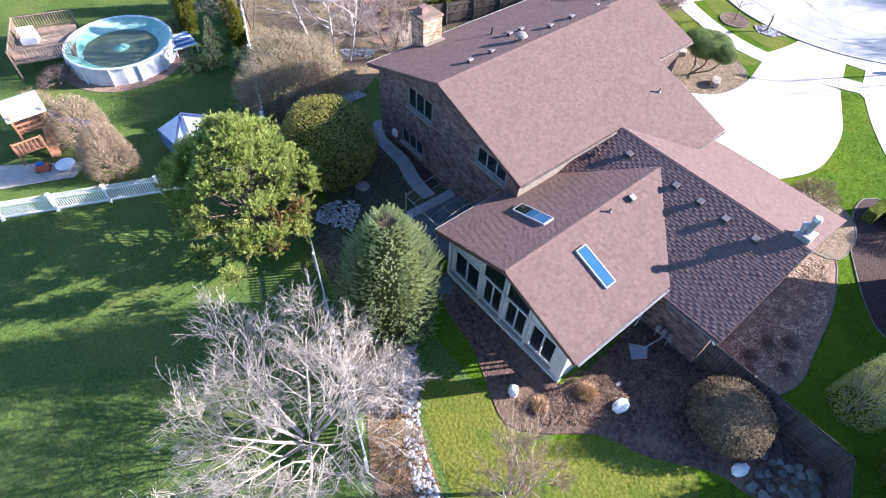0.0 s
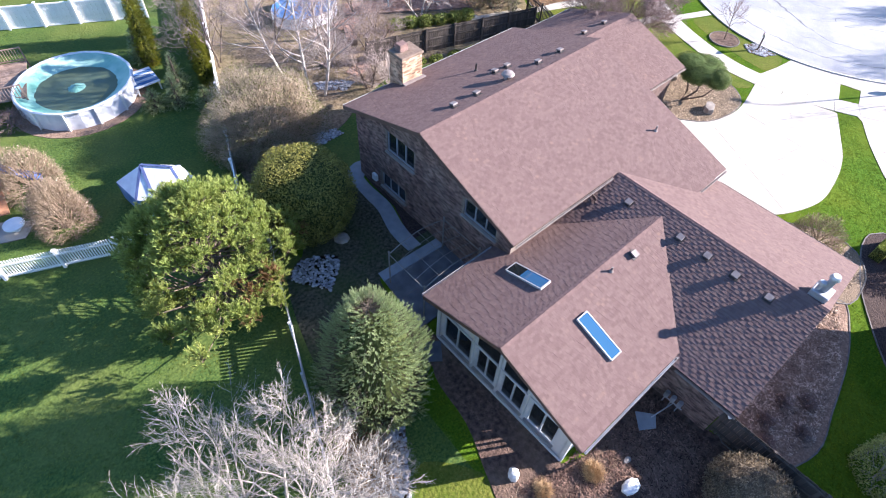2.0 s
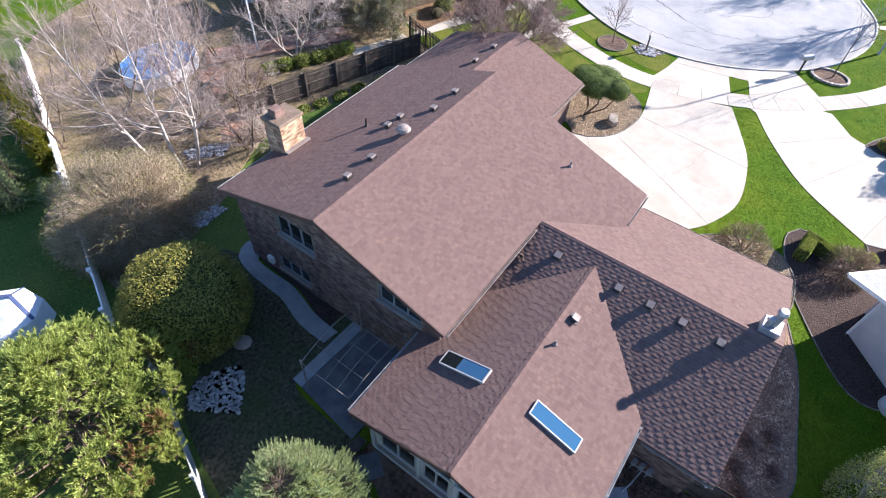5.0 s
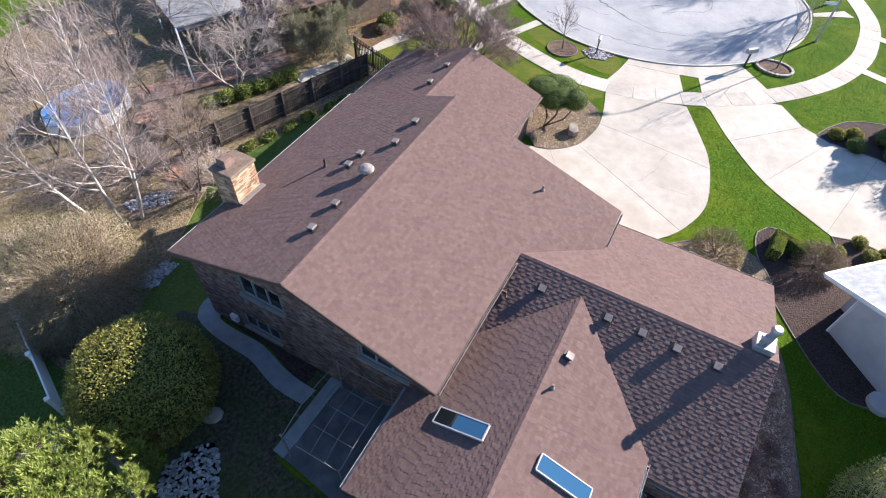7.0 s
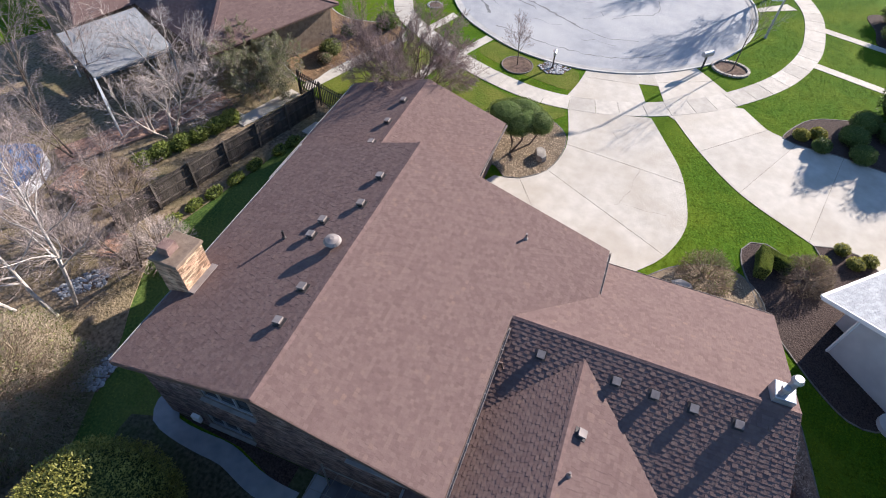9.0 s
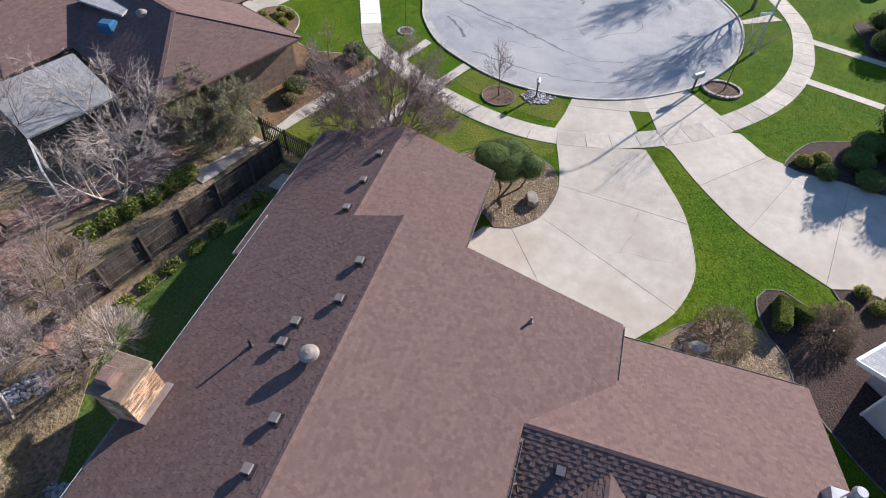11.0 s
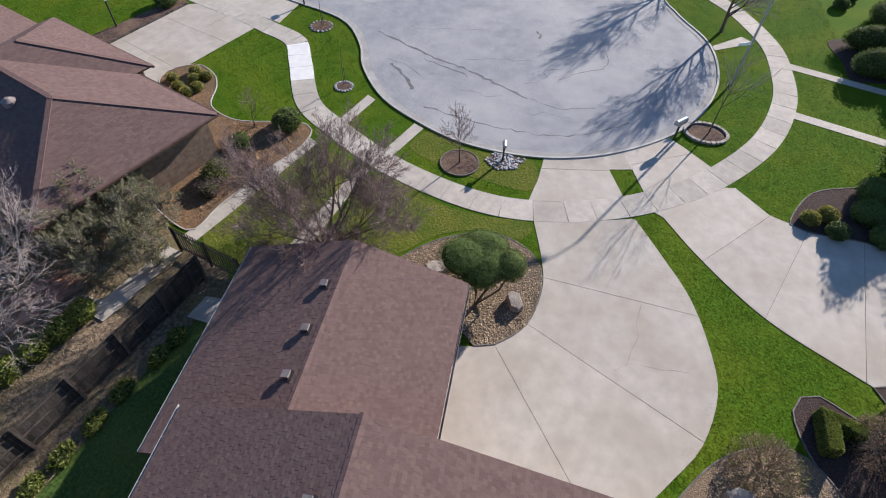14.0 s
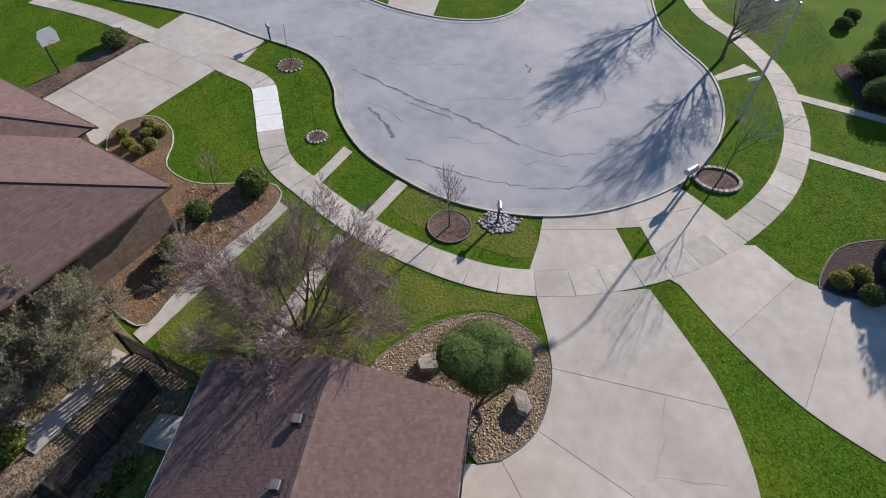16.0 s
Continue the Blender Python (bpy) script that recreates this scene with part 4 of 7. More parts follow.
for h, k in zip(HW, (3, 3, 3)):
    window("window", (14.86, 22.75, 0), (0, -1, 0), *h, k, frame_mat="frame_dim")
wall("wall_north", (26.6, 22.75, 0), (-1, 0, 0), 11.5, lambda s: 4.45)
wall("wall_south", (15.1, 11.5, 0), (1, 0, 0), 6.5, lambda s: 4.45)
wall("wall_east", (26.6, 8.6, 0), (0, 1, 0), 14.15, lambda s: top_main(8.6 + s) - 0.2, [(1.0, 5.9, 0.0, 2.2)], breaks=(8.5,), material="brick")
gd = Mesh()
for i in range(4):
    gd.box(26.42, 9.62, 0.03 + i * 0.54, 26.47, 14.48, 0.55 + i * 0.54)
gd.make("garage_door", "siding", house, "pale panelled garage door")
# north-east block
wall("wall_ne_south", (26.61, 15.6, 0), (1, 0, 0), 7.85, lambda s: 2.75, material="brick")
wall("wall_ne_east", (34.45, 15.61, 0), (0, 1, 0), 8.6, lambda s: 4.15 - abs(15.61 + s - 19.93) / 3, breaks=(4.32,), material="brick")
wall("wall_ne_north", (34.44, 24.2, 0), (-1, 0, 0), 7.8, lambda s: 2.7, material="brick")
# wing
wall("wall_wing_west", (16.5, 4.0, 0), (0, -1, 0), 2.6, lambda s: 2.72, material="mortar")
brick_face("bricks", bpy.data.objects["wall_wing_west"], (16.5, 4.3, 0), (0, -1, 0), 2.9, 2.7, rng)
wall("wall_wing_south", (16.5, 1.4, 0), (1, 0, 0), 10.1, lambda s: 4.4 - abs(16.5 + s - 21.5) / 3, breaks=(5.0,), material="brick")
wall("wall_wing_east", (26.62, 1.4, 0), (0, 1, 0), 7.2, lambda s: 2.7, [(1.5, 3.5, 0.9, 2.1)], material="brick")
window("window", (26.62, 1.4, 0), (0, 1, 0), 1.5, 3.5, 0.9, 2.1, 2)


def roof(name, o, u, v, poly, pieces=None, thick=0.16):
    m = Mesh()
    slope(m, o, u, v, poly, thick)
    r = m.make(name, "trim_brown", house, "brown asphalt-shingle roof slope")
    ROOFS.append((r, o, u, v, poly, pieces))
    return r


ROOFS = []
S3 = 1 / 3
roof("roof_main_south", (14.4, 8.17, top_main(8.17)), (1, 0, 0), (0, 1, S3),
     [(9.93, 0), (12.6, 0), (12.6, 8.93 * K), (0, 8.93 * K), (0, 2.88 * K), (7.05, 2.88 * K)], (2.0, 11.0, 6.0, 7.8))
roof("roof_main_north", (27.0, 23.15, top_main(23.15)), (-1, 0, 0), (0, -1, S3), [(0, 0), (12.6, 0), (12.6, 6.05 * K), (0, 6.05 * K)], (1.5, 11.0, 4.2, 5.4))
WZ = top_main(11.05)
roof("roof_wing_west", (16.1, 11.05, WZ - 5.4 / 3), (0, -1, 0), (1, 0, S3),
     [(-0.45, 5.4 * K), (-0.45, 1.44 * K), (0, 1.89 * K), (2.9, 4.8 * K), (7.15, 0.54 * K), (7.15, 0), (10.05, 0), (10.05, 5.4 * K)])
roof("roof_wing_east", (27.05, 1.0, WZ - 5.55 / 3), (0, 1, 0), (-1, 0, S3),
     [(0, 0), (7.6, 0), (7.6, 2.72 * K), (7.17, 2.72 * K), (10.05, 5.55 * K), (0, 5.55 * K)])
SZ, SY = 4.35, 8.15
roof("roof_sunroom_south", (10.7, 3.9, SZ - 4.25 / 3), (1, 0, 0), (0, 1, S3), [(0, 0), (5.94, 0), (10.2, 4.25 * K), (0, 4.25 * K)])
roof("roof_sunroom_north", (20.9, 12.44, SZ - 4.29 / 3), (-1, 0, 0), (0, -1, S3),
     [(10.2, 0), (10.2, 4.29 * K), (0, 4.29 * K), (2.91, 1.39 * K), (2.91, 0.94 * K), (6.03, 0.94 * K), (6.03, 0)])
NZ = 4.3
roof("roof_ne_south", (26.62, 15.21, NZ - 4.72 / 3), (1, 0, 0), (0, 1, S3), [(0, 0), (8.25, 0), (8.25, 4.72 * K), (0, 4.72 * K)])
roof("roof_ne_north", (34.87, 24.65, NZ - 4.72 / 3), (-1, 0, 0), (0, -1, S3), [(0, 0), (9.05, 0), (9.05, 1.9 * K), (8.25, 1.9 * K), (8.25, 4.72 * K), (0, 4.72 * K)])


def ridge_caps(a, b, parent, step=0.3):
    """Folded caps overlapping along a ridge or hip."""
    a, b = Vector(a), Vector(b)
    d = (b - a).normalized()
    s = d.cross(Vector((0, 0, 1))).normalized()
    m, n = Mesh(), int((b - a).length / step)
    for i in range(n):
        p, q = a + d * i * step, a + d * (i + 1.15) * step
        vs = []
        for c, up in ((p, 0.014), (q, 0.010)):
            vs += [c - s * 0.13 + Vector((0, 0, up - 0.043)), c + Vector((0, 0, up)), c + s * 0.13 + Vector((0, 0, up - 0.043))]
        m.add(vs, [(0, 3, 4, 1), (1, 4, 5, 2), (0, 1, 2)])
    return tagged(m.make("ridge_capping", "ridge_cap", parent), kind="stuff")


ridge_caps((14.4, RY, RZ + 0.004), (27.0, RY, RZ + 0.004), house)
ridge_caps((21.5, 1.0, WZ + 0.004), (21.5, 11.0, WZ + 0.004), house)
ridge_caps((10.7, SY, SZ + 0.004), (20.8, SY, SZ + 0.004), house)
ridge_caps((27.0, 19.93, NZ + 0.004), (34.87, 19.93, NZ + 0.004), house)


def gutter(a, b, out, material="gutter_white", label="white box gutter"):
    """An open box gutter along an eave, hung on brackets."""
    m, a, b, out = Mesh(), Vector(a), Vector(b), Vector(out)
    up = Vector((0, 0, 1))
    for off, w, h, dz in ((0.008, 0.010, 0.075, 0.0), (0.08, 0.010, 0.075, 0.002), (0.044, 0.075, 0.010, -0.034)):
        m.bar(a + out * off + up * dz, b + out * off + up * dz, w, h)
    n = int((b - a).length / 0.9)
    for i in range(n + 1):
        p = a + (b - a) * (i + 0.1) / (n + 0.2)
        m.bar(p + out * 0.0 + up * 0.034, p + out * 0.082 + up * 0.034, 0.025, 0.008)
    return m.make("gutter", material, house, label)


gutter((14.45, 23.17, top_main(23.15) - 0.08), (26.98, 23.17, top_main(23.15) - 0.08), (0, 1, 0))
gutter((14.45, 11.03, top_main(11.05) - 0.08), (21.0, 11.03, top_main(11.05) - 0.08), (0, -1, 0), "vent_grey", "grey box gutter")
gutter((24.4, 8.15, top_main(8.17) - 0.08), (26.98, 8.15, top_main(8.17) - 0.08), (0, -1, 0), "vent_grey", "grey box gutter")
gutter((16.08, 3.6, WZ - 5.4 / 3 - 0.08), (16.08, 1.02, WZ - 5.4 / 3 - 0.08), (-1, 0, 0), "vent_grey", "grey box gutter")
gutter((27.07, 1.05, WZ - 5.55 / 3 - 0.08), (27.07, 8.1, WZ - 5.55 / 3 - 0.08), (1, 0, 0), "vent_grey", "grey box gutter")
gutter((10.75, 3.88, SZ - 4.25 / 3 - 0.08), (16.5, 3.88, SZ - 4.25 / 3 - 0.08), (0, -1, 0))
gutter((10.75, 12.46, SZ - 4.29 / 3 - 0.08), (14.8, 12.46, SZ - 4.29 / 3 - 0.08), (0, 1, 0))
gutter((27.1, 15.19, NZ - 4.72 / 3 - 0.08), (34.85, 15.19, NZ - 4.72 / 3 - 0.08), (0, -1, 0), "vent_grey", "grey box gutter")
gutter((25.85, 24.67, NZ - 4.72 / 3 - 0.08), (34.85, 24.67, NZ - 4.72 / 3 - 0.08), (0, 1, 0))
for x0, y0, y1, z0, z1 in ((14.41, 11.08, RY, top_main(11.05), RZ), (14.41, 23.12, RY, top_main(23.15), RZ), (10.71, 3.93, SY, SZ - 4.25 / 3, SZ), (10.71, 12.41, SY, SZ - 4.29 / 3, SZ)):
    Mesh().bar((x0 - 0.03, y0, z0 - 0.1), (x0 - 0.03, y1, z1 - 0.1), 0.03, 0.2).make("rake_board", "trim_brown", house, "dark brown rake board")
# downspouts
for x, y, z in ((15.95, 4.15, 2.8),):
    Mesh().bar((x, y, 0.1), (x, y, z), 0.08, 0.06, (0, 1, 0)).make("downspout", "gutter_white", house, "white downspout")
m = Mesh()
m.tube([(16.1, 1.1, 2.62), (16.15, 1.15, 2.35), (16.45, 1.3, 2.2)], [0.045] * 3, 8)
m.make("downspout", "white", house, "short white downspout elbow")
m = Mesh()
m.tube([(19.6, 11.3, 4.4), (19.6, 11.0, 4.25), (19.75, 10.85, 4.03), (19.55, 10.75, 3.98)], [0.045] * 4, 8)
m.make("downspout", "trim_brown", house, "short brown downspout elbow spilling on the lower roof")

# sunroom walls: siding dado, posts and tall sliding panes
sun_posts = (11.62, 9.62, 8.15, 6.62, 4.98)
HS = [(11.8 - a + 0.16, 11.8 - b - 0.16 if b > 5 else 11.8 - b - 0.1, 0.5, 2.3) for a, b in zip(sun_posts, sun_posts[1:])]
tsun = lambda s: SZ - abs(11.8 - s - SY) / 3 - 0.18
wall("wall_sunroom_west", (11.1, 11.8, 0), (0, -1, 0), 7.3, tsun, HS, t=0.14, breaks=(3.65,), material="siding", label="pale grey siding wall with tall panes")
for h in HS:
    window("sunroom_window", (11.1, 11.8, 0), (0, -1, 0), *h, 2, sill=True, depth=0.06, clear=True)
# trapezoid lights under the gable
for a, b in ((HS[1][0], HS[1][1]), (HS[2][0], HS[2][1])):
    y0, y1 = 11.8 - a, 11.8 - b
    za, zb = tsun(a) - 0.12, tsun(b) - 0.12
    m = Mesh()
    m.add([(11.085, y0, 2.42), (11.085, y1, 2.42), (11.085, y1, zb), (11.085, y0, za), (11.075, y0, 2.42), (11.075, y1, 2.42), (11.075, y1, zb), (11.075, y0, za)],
          [(4, 5, 6, 7), (0, 4, 7, 3), (1, 2, 6, 5), (2, 3, 7, 6), (0, 1, 5, 4)])
    m.make("gable_light", "window_glass", house, "dark trapezoid gable light")
m = Mesh()
for y in sun_posts[1:4]:
    m.bar((11.06, y, 0.7), (11.06, y, SZ - abs(y - SY) / 3 - 0.2), 0.05, 0.22, (1, 0, 0))
for a, b in ((11.62, 4.5),):
    m.bar((11.05, a, 2.35), (11.05, b, 2.35), 0.05, 0.1)
    m.bar((11.03, a + 0.15, 0.1), (11.03, b, 0.1), 0.06, 0.16)
for x, y in ((11.12, 4.52), (11.12, 11.78)):
    m.box(x - 0.08, y - 0.08, 0, x + 0.1, y + 0.08, 2.95)
m.make("trim", "siding", house, "pale trim posts and band")
wall("wall_sunroom_north", (14.8, 11.8, 0), (-1, 0, 0), 3.7, lambda s: 2.9, [(0.5, 3.3, 0.3, 2.2)], t=0.14, material="siding")
window("sunroom_door", (14.8, 11.8, 0), (-1, 0, 0), 0.5, 3.3, 0.3, 2.2, 3, sill=False)
wall("wall_sunroom_south", (11.1, 4.5, 0), (1, 0, 0), 5.4, lambda s: 2.9, [(0.7, 2.5, 0.8, 2.2), (2.9, 4.7, 0.8, 2.2)], t=0.14, material="siding")
for h in ((0.7, 2.5, 0.8, 2.2), (2.9, 4.7, 0.8, 2.2)):
    window("sunroom_window", (11.1, 4.5, 0), (1, 0, 0), *h, 2, clear=True)

# brick chimney astride the north eave
cx0, cx1, cy0, cy1, cz = 17.62, 18.92, 22.3, 23.35, 6.25
c = Mesh().box(cx0, cy0, 0, cx1, cy1, cz).make("chimney", "mortar", house, "tan brick chimney with a stone cap")
for o, u, w in (((cx0, cy0, 4.5), (1, 0, 0), cx1 - cx0), ((cx1, cy0, 4.5), (0, 1, 0), cy1 - cy0), ((cx0, cy1, 0), (0, -1, 0), cy1 - cy0), ((cx1, cy1, 0), (-1, 0, 0), cx1 - cx0)):
    brick_face("bricks", c, o, u, w, cz - o[2], rng, material="brick_tan")
m = Mesh()
m.prism([(cx0 - 0.07, cy0 - 0.07), (cx1 + 0.07, cy0 - 0.07), (cx1 + 0.07, cy1 + 0.07), (cx0 - 0.07, cy1 + 0.07)], cz, cz + 0.13, 0.03)
m.make("chimney_cap", "tan_wall", c, "pale mortar cap")
m = Mesh()
m.prism([(cx0 + 0.25, cy0 + 0.45), (cx0 + 0.75, cy0 + 0.45), (cx0 + 0.75, cy0 + 0.9), (cx0 + 0.25, cy0 + 0.9)], cz + 0.12, cz + 0.5, 0.02)
m.make("flue", "brick", c, "square clay flue")
m = Mesh()
m.box(cx0 - 0.03, cy0 - 0.25, top_main(cy0 - 0.25) - 0.01, cx1 + 0.1, cy0, top_main(cy0 - 0.25) + 0.04)
m.make("flashing", "vent_grey", c)


def roof_vent(x, y, z, axis, side, name="roof_vent"):
    """A square slant-back vent: flange, box and a wider hood. axis 0: the slope falls along x; side: its sense."""
    m = Mesh()
    up = Vector((0, 0, 1))
    f = Vector((1, 0, 0)) if axis == 0 else Vector((0, 1, 0))
    s = Vector((0, 1, 0)) if axis == 0 else Vector((1, 0, 0))
    down = (f * side - up / 3).normalized()
    nrm = (f * side / 3 + up).normalized()
    p = Vector((x, y, z)) + nrm * 0.02
    m.bar(p - down * 0.2, p + down * 0.2, 0.38, 0.012, nrm)
    m.bar(p - down * 0.10 + nrm * 0.06, p + down * 0.12 + nrm * 0.06, 0.22, 0.12, nrm)
    base = m.make(name, "vent_dark", house, "square metal roof vent")
    h = Mesh()
    h.bar(p - down * 0.13 + nrm * 0.12, p + down * 0.15 + nrm * 0.13, 0.28, 0.07, nrm)
    h.make("hood", "vent_grey", base)
    return base


for x in (24.59, 22.89, 18.55, 17.08):
    roof_vent(x, 17.82, top_main(17.82), 1, 1)
for x, y in ((21.83, 18.94), (21.0, 18.98)):
    roof_vent(x, y, top_main(y), 1, 1)
for x in (28.75, 30.6, 32.6):
    roof_vent(x, 20.42, NZ - 0.49 / 3, 1, 1)
for y in (9.64, 6.94, 5.62, 4.32, 2.86):
    roof_vent(20.5, y, WZ - 1.0 / 3, 0, -1)
roof_vent(18.17, 7.7, SZ - 0.45 / 3, 1, -1)


def pipe_vent(x, y, z, h, r=0.045, material="vent_grey"):
    m = Mesh()
    m.tube([(x, y, z - 0.1), (x, y, z + h)], [r, r], 10)
    m.tube([(x, y, z), (x, y, z + 0.1)], [r * 2.2, r * 1.1], 10)
    return m.make("vent_pipe", material, house, "plumbing vent pipe with a boot")


pipe_vent(20.74, 20.1, top_main(20.1), 0.42, 0.05, "vent_dark")
pipe_vent(25.17, 11.62, top_main(11.62), 0.30)
pipe_vent(16.73, 7.76, SZ - 0.39 / 3, 0.26)
m = Mesh()
x, y, z = 20.63, 17.83, top_main(17.83)
m.tube([(x, y, z - 0.05), (x, y, z + 0.22)], [0.16, 0.16], 16)
m.tube([(x, y, z + 0.2), (x, y, z + 0.26), (x, y, z + 0.36), (x, y, z + 0.42)], [0.29, 0.33, 0.26, 0.08], 20)
m.make("mushroom_vent", "vent_grey", house, "round domed attic fan")
# galvanised chimney pipe near the south gable
x, y = 22.0, 1.62
z = WZ - 0.5 / 3
m = Mesh()
m.prism([(x - 0.36, y - 0.34), (x + 0.36, y - 0.34), (x + 0.36, y + 0.34), (x - 0.36, y + 0.34)], z - 0.3, z + 0.42, 0.02)
mc = m.make("metal_chimney", "galvanised", house, "galvanised sheet-metal chimney with a round cap")
m = Mesh()
m.tube([(x, y, z + 0.45), (x, y, z + 1.1)], [0.14, 0.14], 16)
m.tube([(x, y, z + 1.14), (x, y, z + 1.2), (x, y, z + 1.32)], [0.2, 0.2, 0.15], 16)
m.make("flue_pipe", "galvanised", mc)
m = Mesh()
m.tube([(x - 0.2, y + 0.2, z + 0.48), (x - 0.2, y + 0.2, z + 0.8)], [0.09, 0.09], 10)
m.tube([(x - 0.2, y + 0.2, z + 0.8), (x - 0.2, y + 0.2, z + 0.92)], [0.15, 0.13], 10)
m.make("flue_pipe", "galvanised", mc)


def skylight(x0, x1, y0, y1, side):
    """A raised framed skylight lying on the sunroom's slope."""
    zz = lambda y: SZ - abs(y - SY) / 3
    nrm = Vector((0, side / 3, 1)).normalized()
    m = Mesh()
    P = lambda x, y, h: Vector((x, y, zz(y))) + nrm * h
    for a, b in (((x0, y0), (x1, y0)), ((x0, y1), (x1, y1)), ((x0, y0), (x0, y1)), ((x1, y0), (x1, y1))):
        m.bar(P(*a, 0.05), P(*b, 0.05), 0.045, 0.11, nrm)
    s = m.make("skylight", "gutter_white", house, "white-framed skylight")
    g = Mesh()
    ym = (y0 + y1) / 2
    g.bar(P((x0 + x1) / 2, y0 + 0.03, 0.085), P((x0 + x1) / 2, y1 - 0.03, 0.085), x1 - x0 - 0.06, 0.02, nrm)
    g.make("pane", "skylight_glass", s)
    if side > 0:
        b = Mesh()
        b.bar(P((x0 + x1) / 2, y0 + 0.62 * (y1 - y0), 0.1), P((x0 + x1) / 2, y1 - 0.04, 0.1), x1 - x0 - 0.08, 0.012, nrm)
        b.make("lower_pane", "window_glass", s, "dark lower pane")


skylight(13.95, 14.52, 5.38, 7.22, -1)
skylight(13.92, 14.52, 9.05, 10.85, 1)
# small fittings
m = Mesh()
m.box(14.68, 21.1, 0.55, 14.84, 21.45, 0.95)
m.make("meter_box", "white", house, "white meter box")
m = Mesh()
for dy in (0, 0.3, 0.62):
    m.tube([(16.3, 3.3 - dy, 0.5), (16.3, 3.3 - dy, 0.85)], [0.1, 0.1], 10)
    m.tube([(16.3, 3.3 - dy, 0.0), (16.3, 3.3 - dy, 0.5)], [0.025, 0.025], 6)
m.tube([(16.3, 3.4, 0.45), (16.3, 2.5, 0.45)], [0.025, 0.025], 6)
m.tube([(16.3, 2.9, 0.45), (15.6, 3.05, 0.35), (15.3, 3.15, 0.1)], [0.03, 0.03, 0.03], 6)
m.make("gas_meter", "galvanised", house, "grey gas meters and pipes")


# ---- plants ----
def cone(m, a, b, r):
    """A twig: three faces from a small base to a point."""
    d = (b - a)
    s = d.cross(Vector((0.31, 0.17, 0.93)))
    if s.length < 1e-6:
        s = Vector((1, 0, 0))
    s.normalize()
    u = d.cross(s).normalized()
    m.add([a + s * r, a - s * r * 0.5 + u * r * 0.87, a - s * r * 0.5 - u * r * 0.87, b], [(0, 1, 3), (1, 2, 3), (2, 0, 3)])


def rand_dir(r):
    z, a = r.uniform(-1, 1), r.uniform(0, 2 * math.pi)
    s = math.sqrt(1 - z * z)
    return Vector((s * math.cos(a), s * math.sin(a), z))


def bare_tree(name, base, h, spread, seed, label, bark="bark", twig="twig_grey", stems=1, kids=(7, 6, 6), r0=0.12, fork=0.25, rise=0.25, group="", buds=None, category="bare tree", tip=0.008, clean=0.3, lean=(0, 0), zcurve=0.16, droop=0.0, reach=0.62, bud_count=1, bud_size=0.05):
    """A leafless tree: stems, limbs, boughs and twigs, each thinner and shorter than the last."""
    r = random.Random(seed)
    t = thing(name, (*base, 0), label, category, group)
    limbs, crown, bud = Mesh(), Mesh(), Mesh()
    last = len(kids)

    def grow(p, d, length, rad, level):
        n = 5 if level == 0 else 4 if level == 1 else 2 if level >= last - 1 else 3
        pts, q, dd = [p.copy()], p.copy(), d.copy()
        for i in range(n):
            dd = (dd + rand_dir(r) * (zcurve if level else 0.08) + Vector((0, 0, rise * (0.3 if level == 0 else 0.22) - (droop if level > 0 else 0)))).normalized()
            q = q + dd * length / n
            pts.append(q.copy())
        rads = [max(tip, rad * (1 - 0.75 * i / n)) for i in range(n + 1)]
        if level >= last:
            for i in range(n):
                cone(crown, pts[i], pts[i + 1], rads[i])
            if buds:
                for i in range(n):
                    for _ in range(bud_count):
                        c = pts[i].lerp(pts[i + 1], r.random()) + rand_dir(r) * 0.03
                        s = rand_dir(r) * bud_size * r.uniform(0.6, 1.2)
                        bud.add([c, c + s, c + s.cross(rand_dir(r)) + s * 0.4], [(0, 1, 2)])
            return
        (limbs if level <= 1 else crown).tube(pts, rads, 7 if level == 0 else 5 if level == 1 else 3, cap=level == 0)
        for k in range(kids[level]):
            f = clean + (1 - clean) * (k + r.random()) / kids[level] if level == 0 else 0.2 + 0.8 * (k + r.random()) / kids[level]
            i = min(int(f * n), n - 1)
            a = pts[i].lerp(pts[i + 1], f * n - i)
            ax = (pts[i + 1] - pts[i]).normalized()
            side = ax.cross(rand_dir(r)).normalized()
            ang = r.uniform(0.5, 1.0) if level == 0 else r.uniform(0.45, 0.95)
            nd = (ax * math.cos(ang) + side * math.sin(ang)).normalized()
            ln = length * (reach if level == 0 else 0.55) * r.uniform(0.75, 1.2) * (1.15 - 0.45 * f)
            grow(a, nd, ln, rads[i] * 0.55, level + 1)
        grow(pts[-1], dd, length * 0.45, rads[-1] * 0.8, level + 1)

    for s in range(stems):
        a = 2 * math.pi * (s + r.random() * 0.6) / stems
        out = fork * r.uniform(0.5, 1.15) if stems > 1 else 0.03
        d = Vector((math.cos(a) * out + lean[0], math.sin(a) * out + lean[1], 1)).normalized()
        o = 0.12 * min(stems - 1, 2)
        grow(Vector((base[0] + math.cos(a) * o, base[1] + math.sin(a) * o, -0.05)), d, h * (0.62 if stems == 1 else r.uniform(0.52, 0.66)), r0 * r.uniform(0.8, 1.1), 0)
    limbs.make("trunk", bark, t)
    crown.make("crown", twig, t)
    if buds:
        tagged(bud.make("bud_growth", buds, t), kind="stuff")
    return t


def twig_shrub(name, base, rx, ry, h, seed, label, twig="twig", count=900, leaf=None, leaves=0, group="", shell=0.45, category="shrub", flat=0.0):
    """A rounded bush of many branching stems; leaf: small leaves near the outside."""
    r = random.Random(seed)
    t = thing(name, (*base, 0), label, category, group)
    st, tw, lf = Mesh(), Mesh(), Mesh()
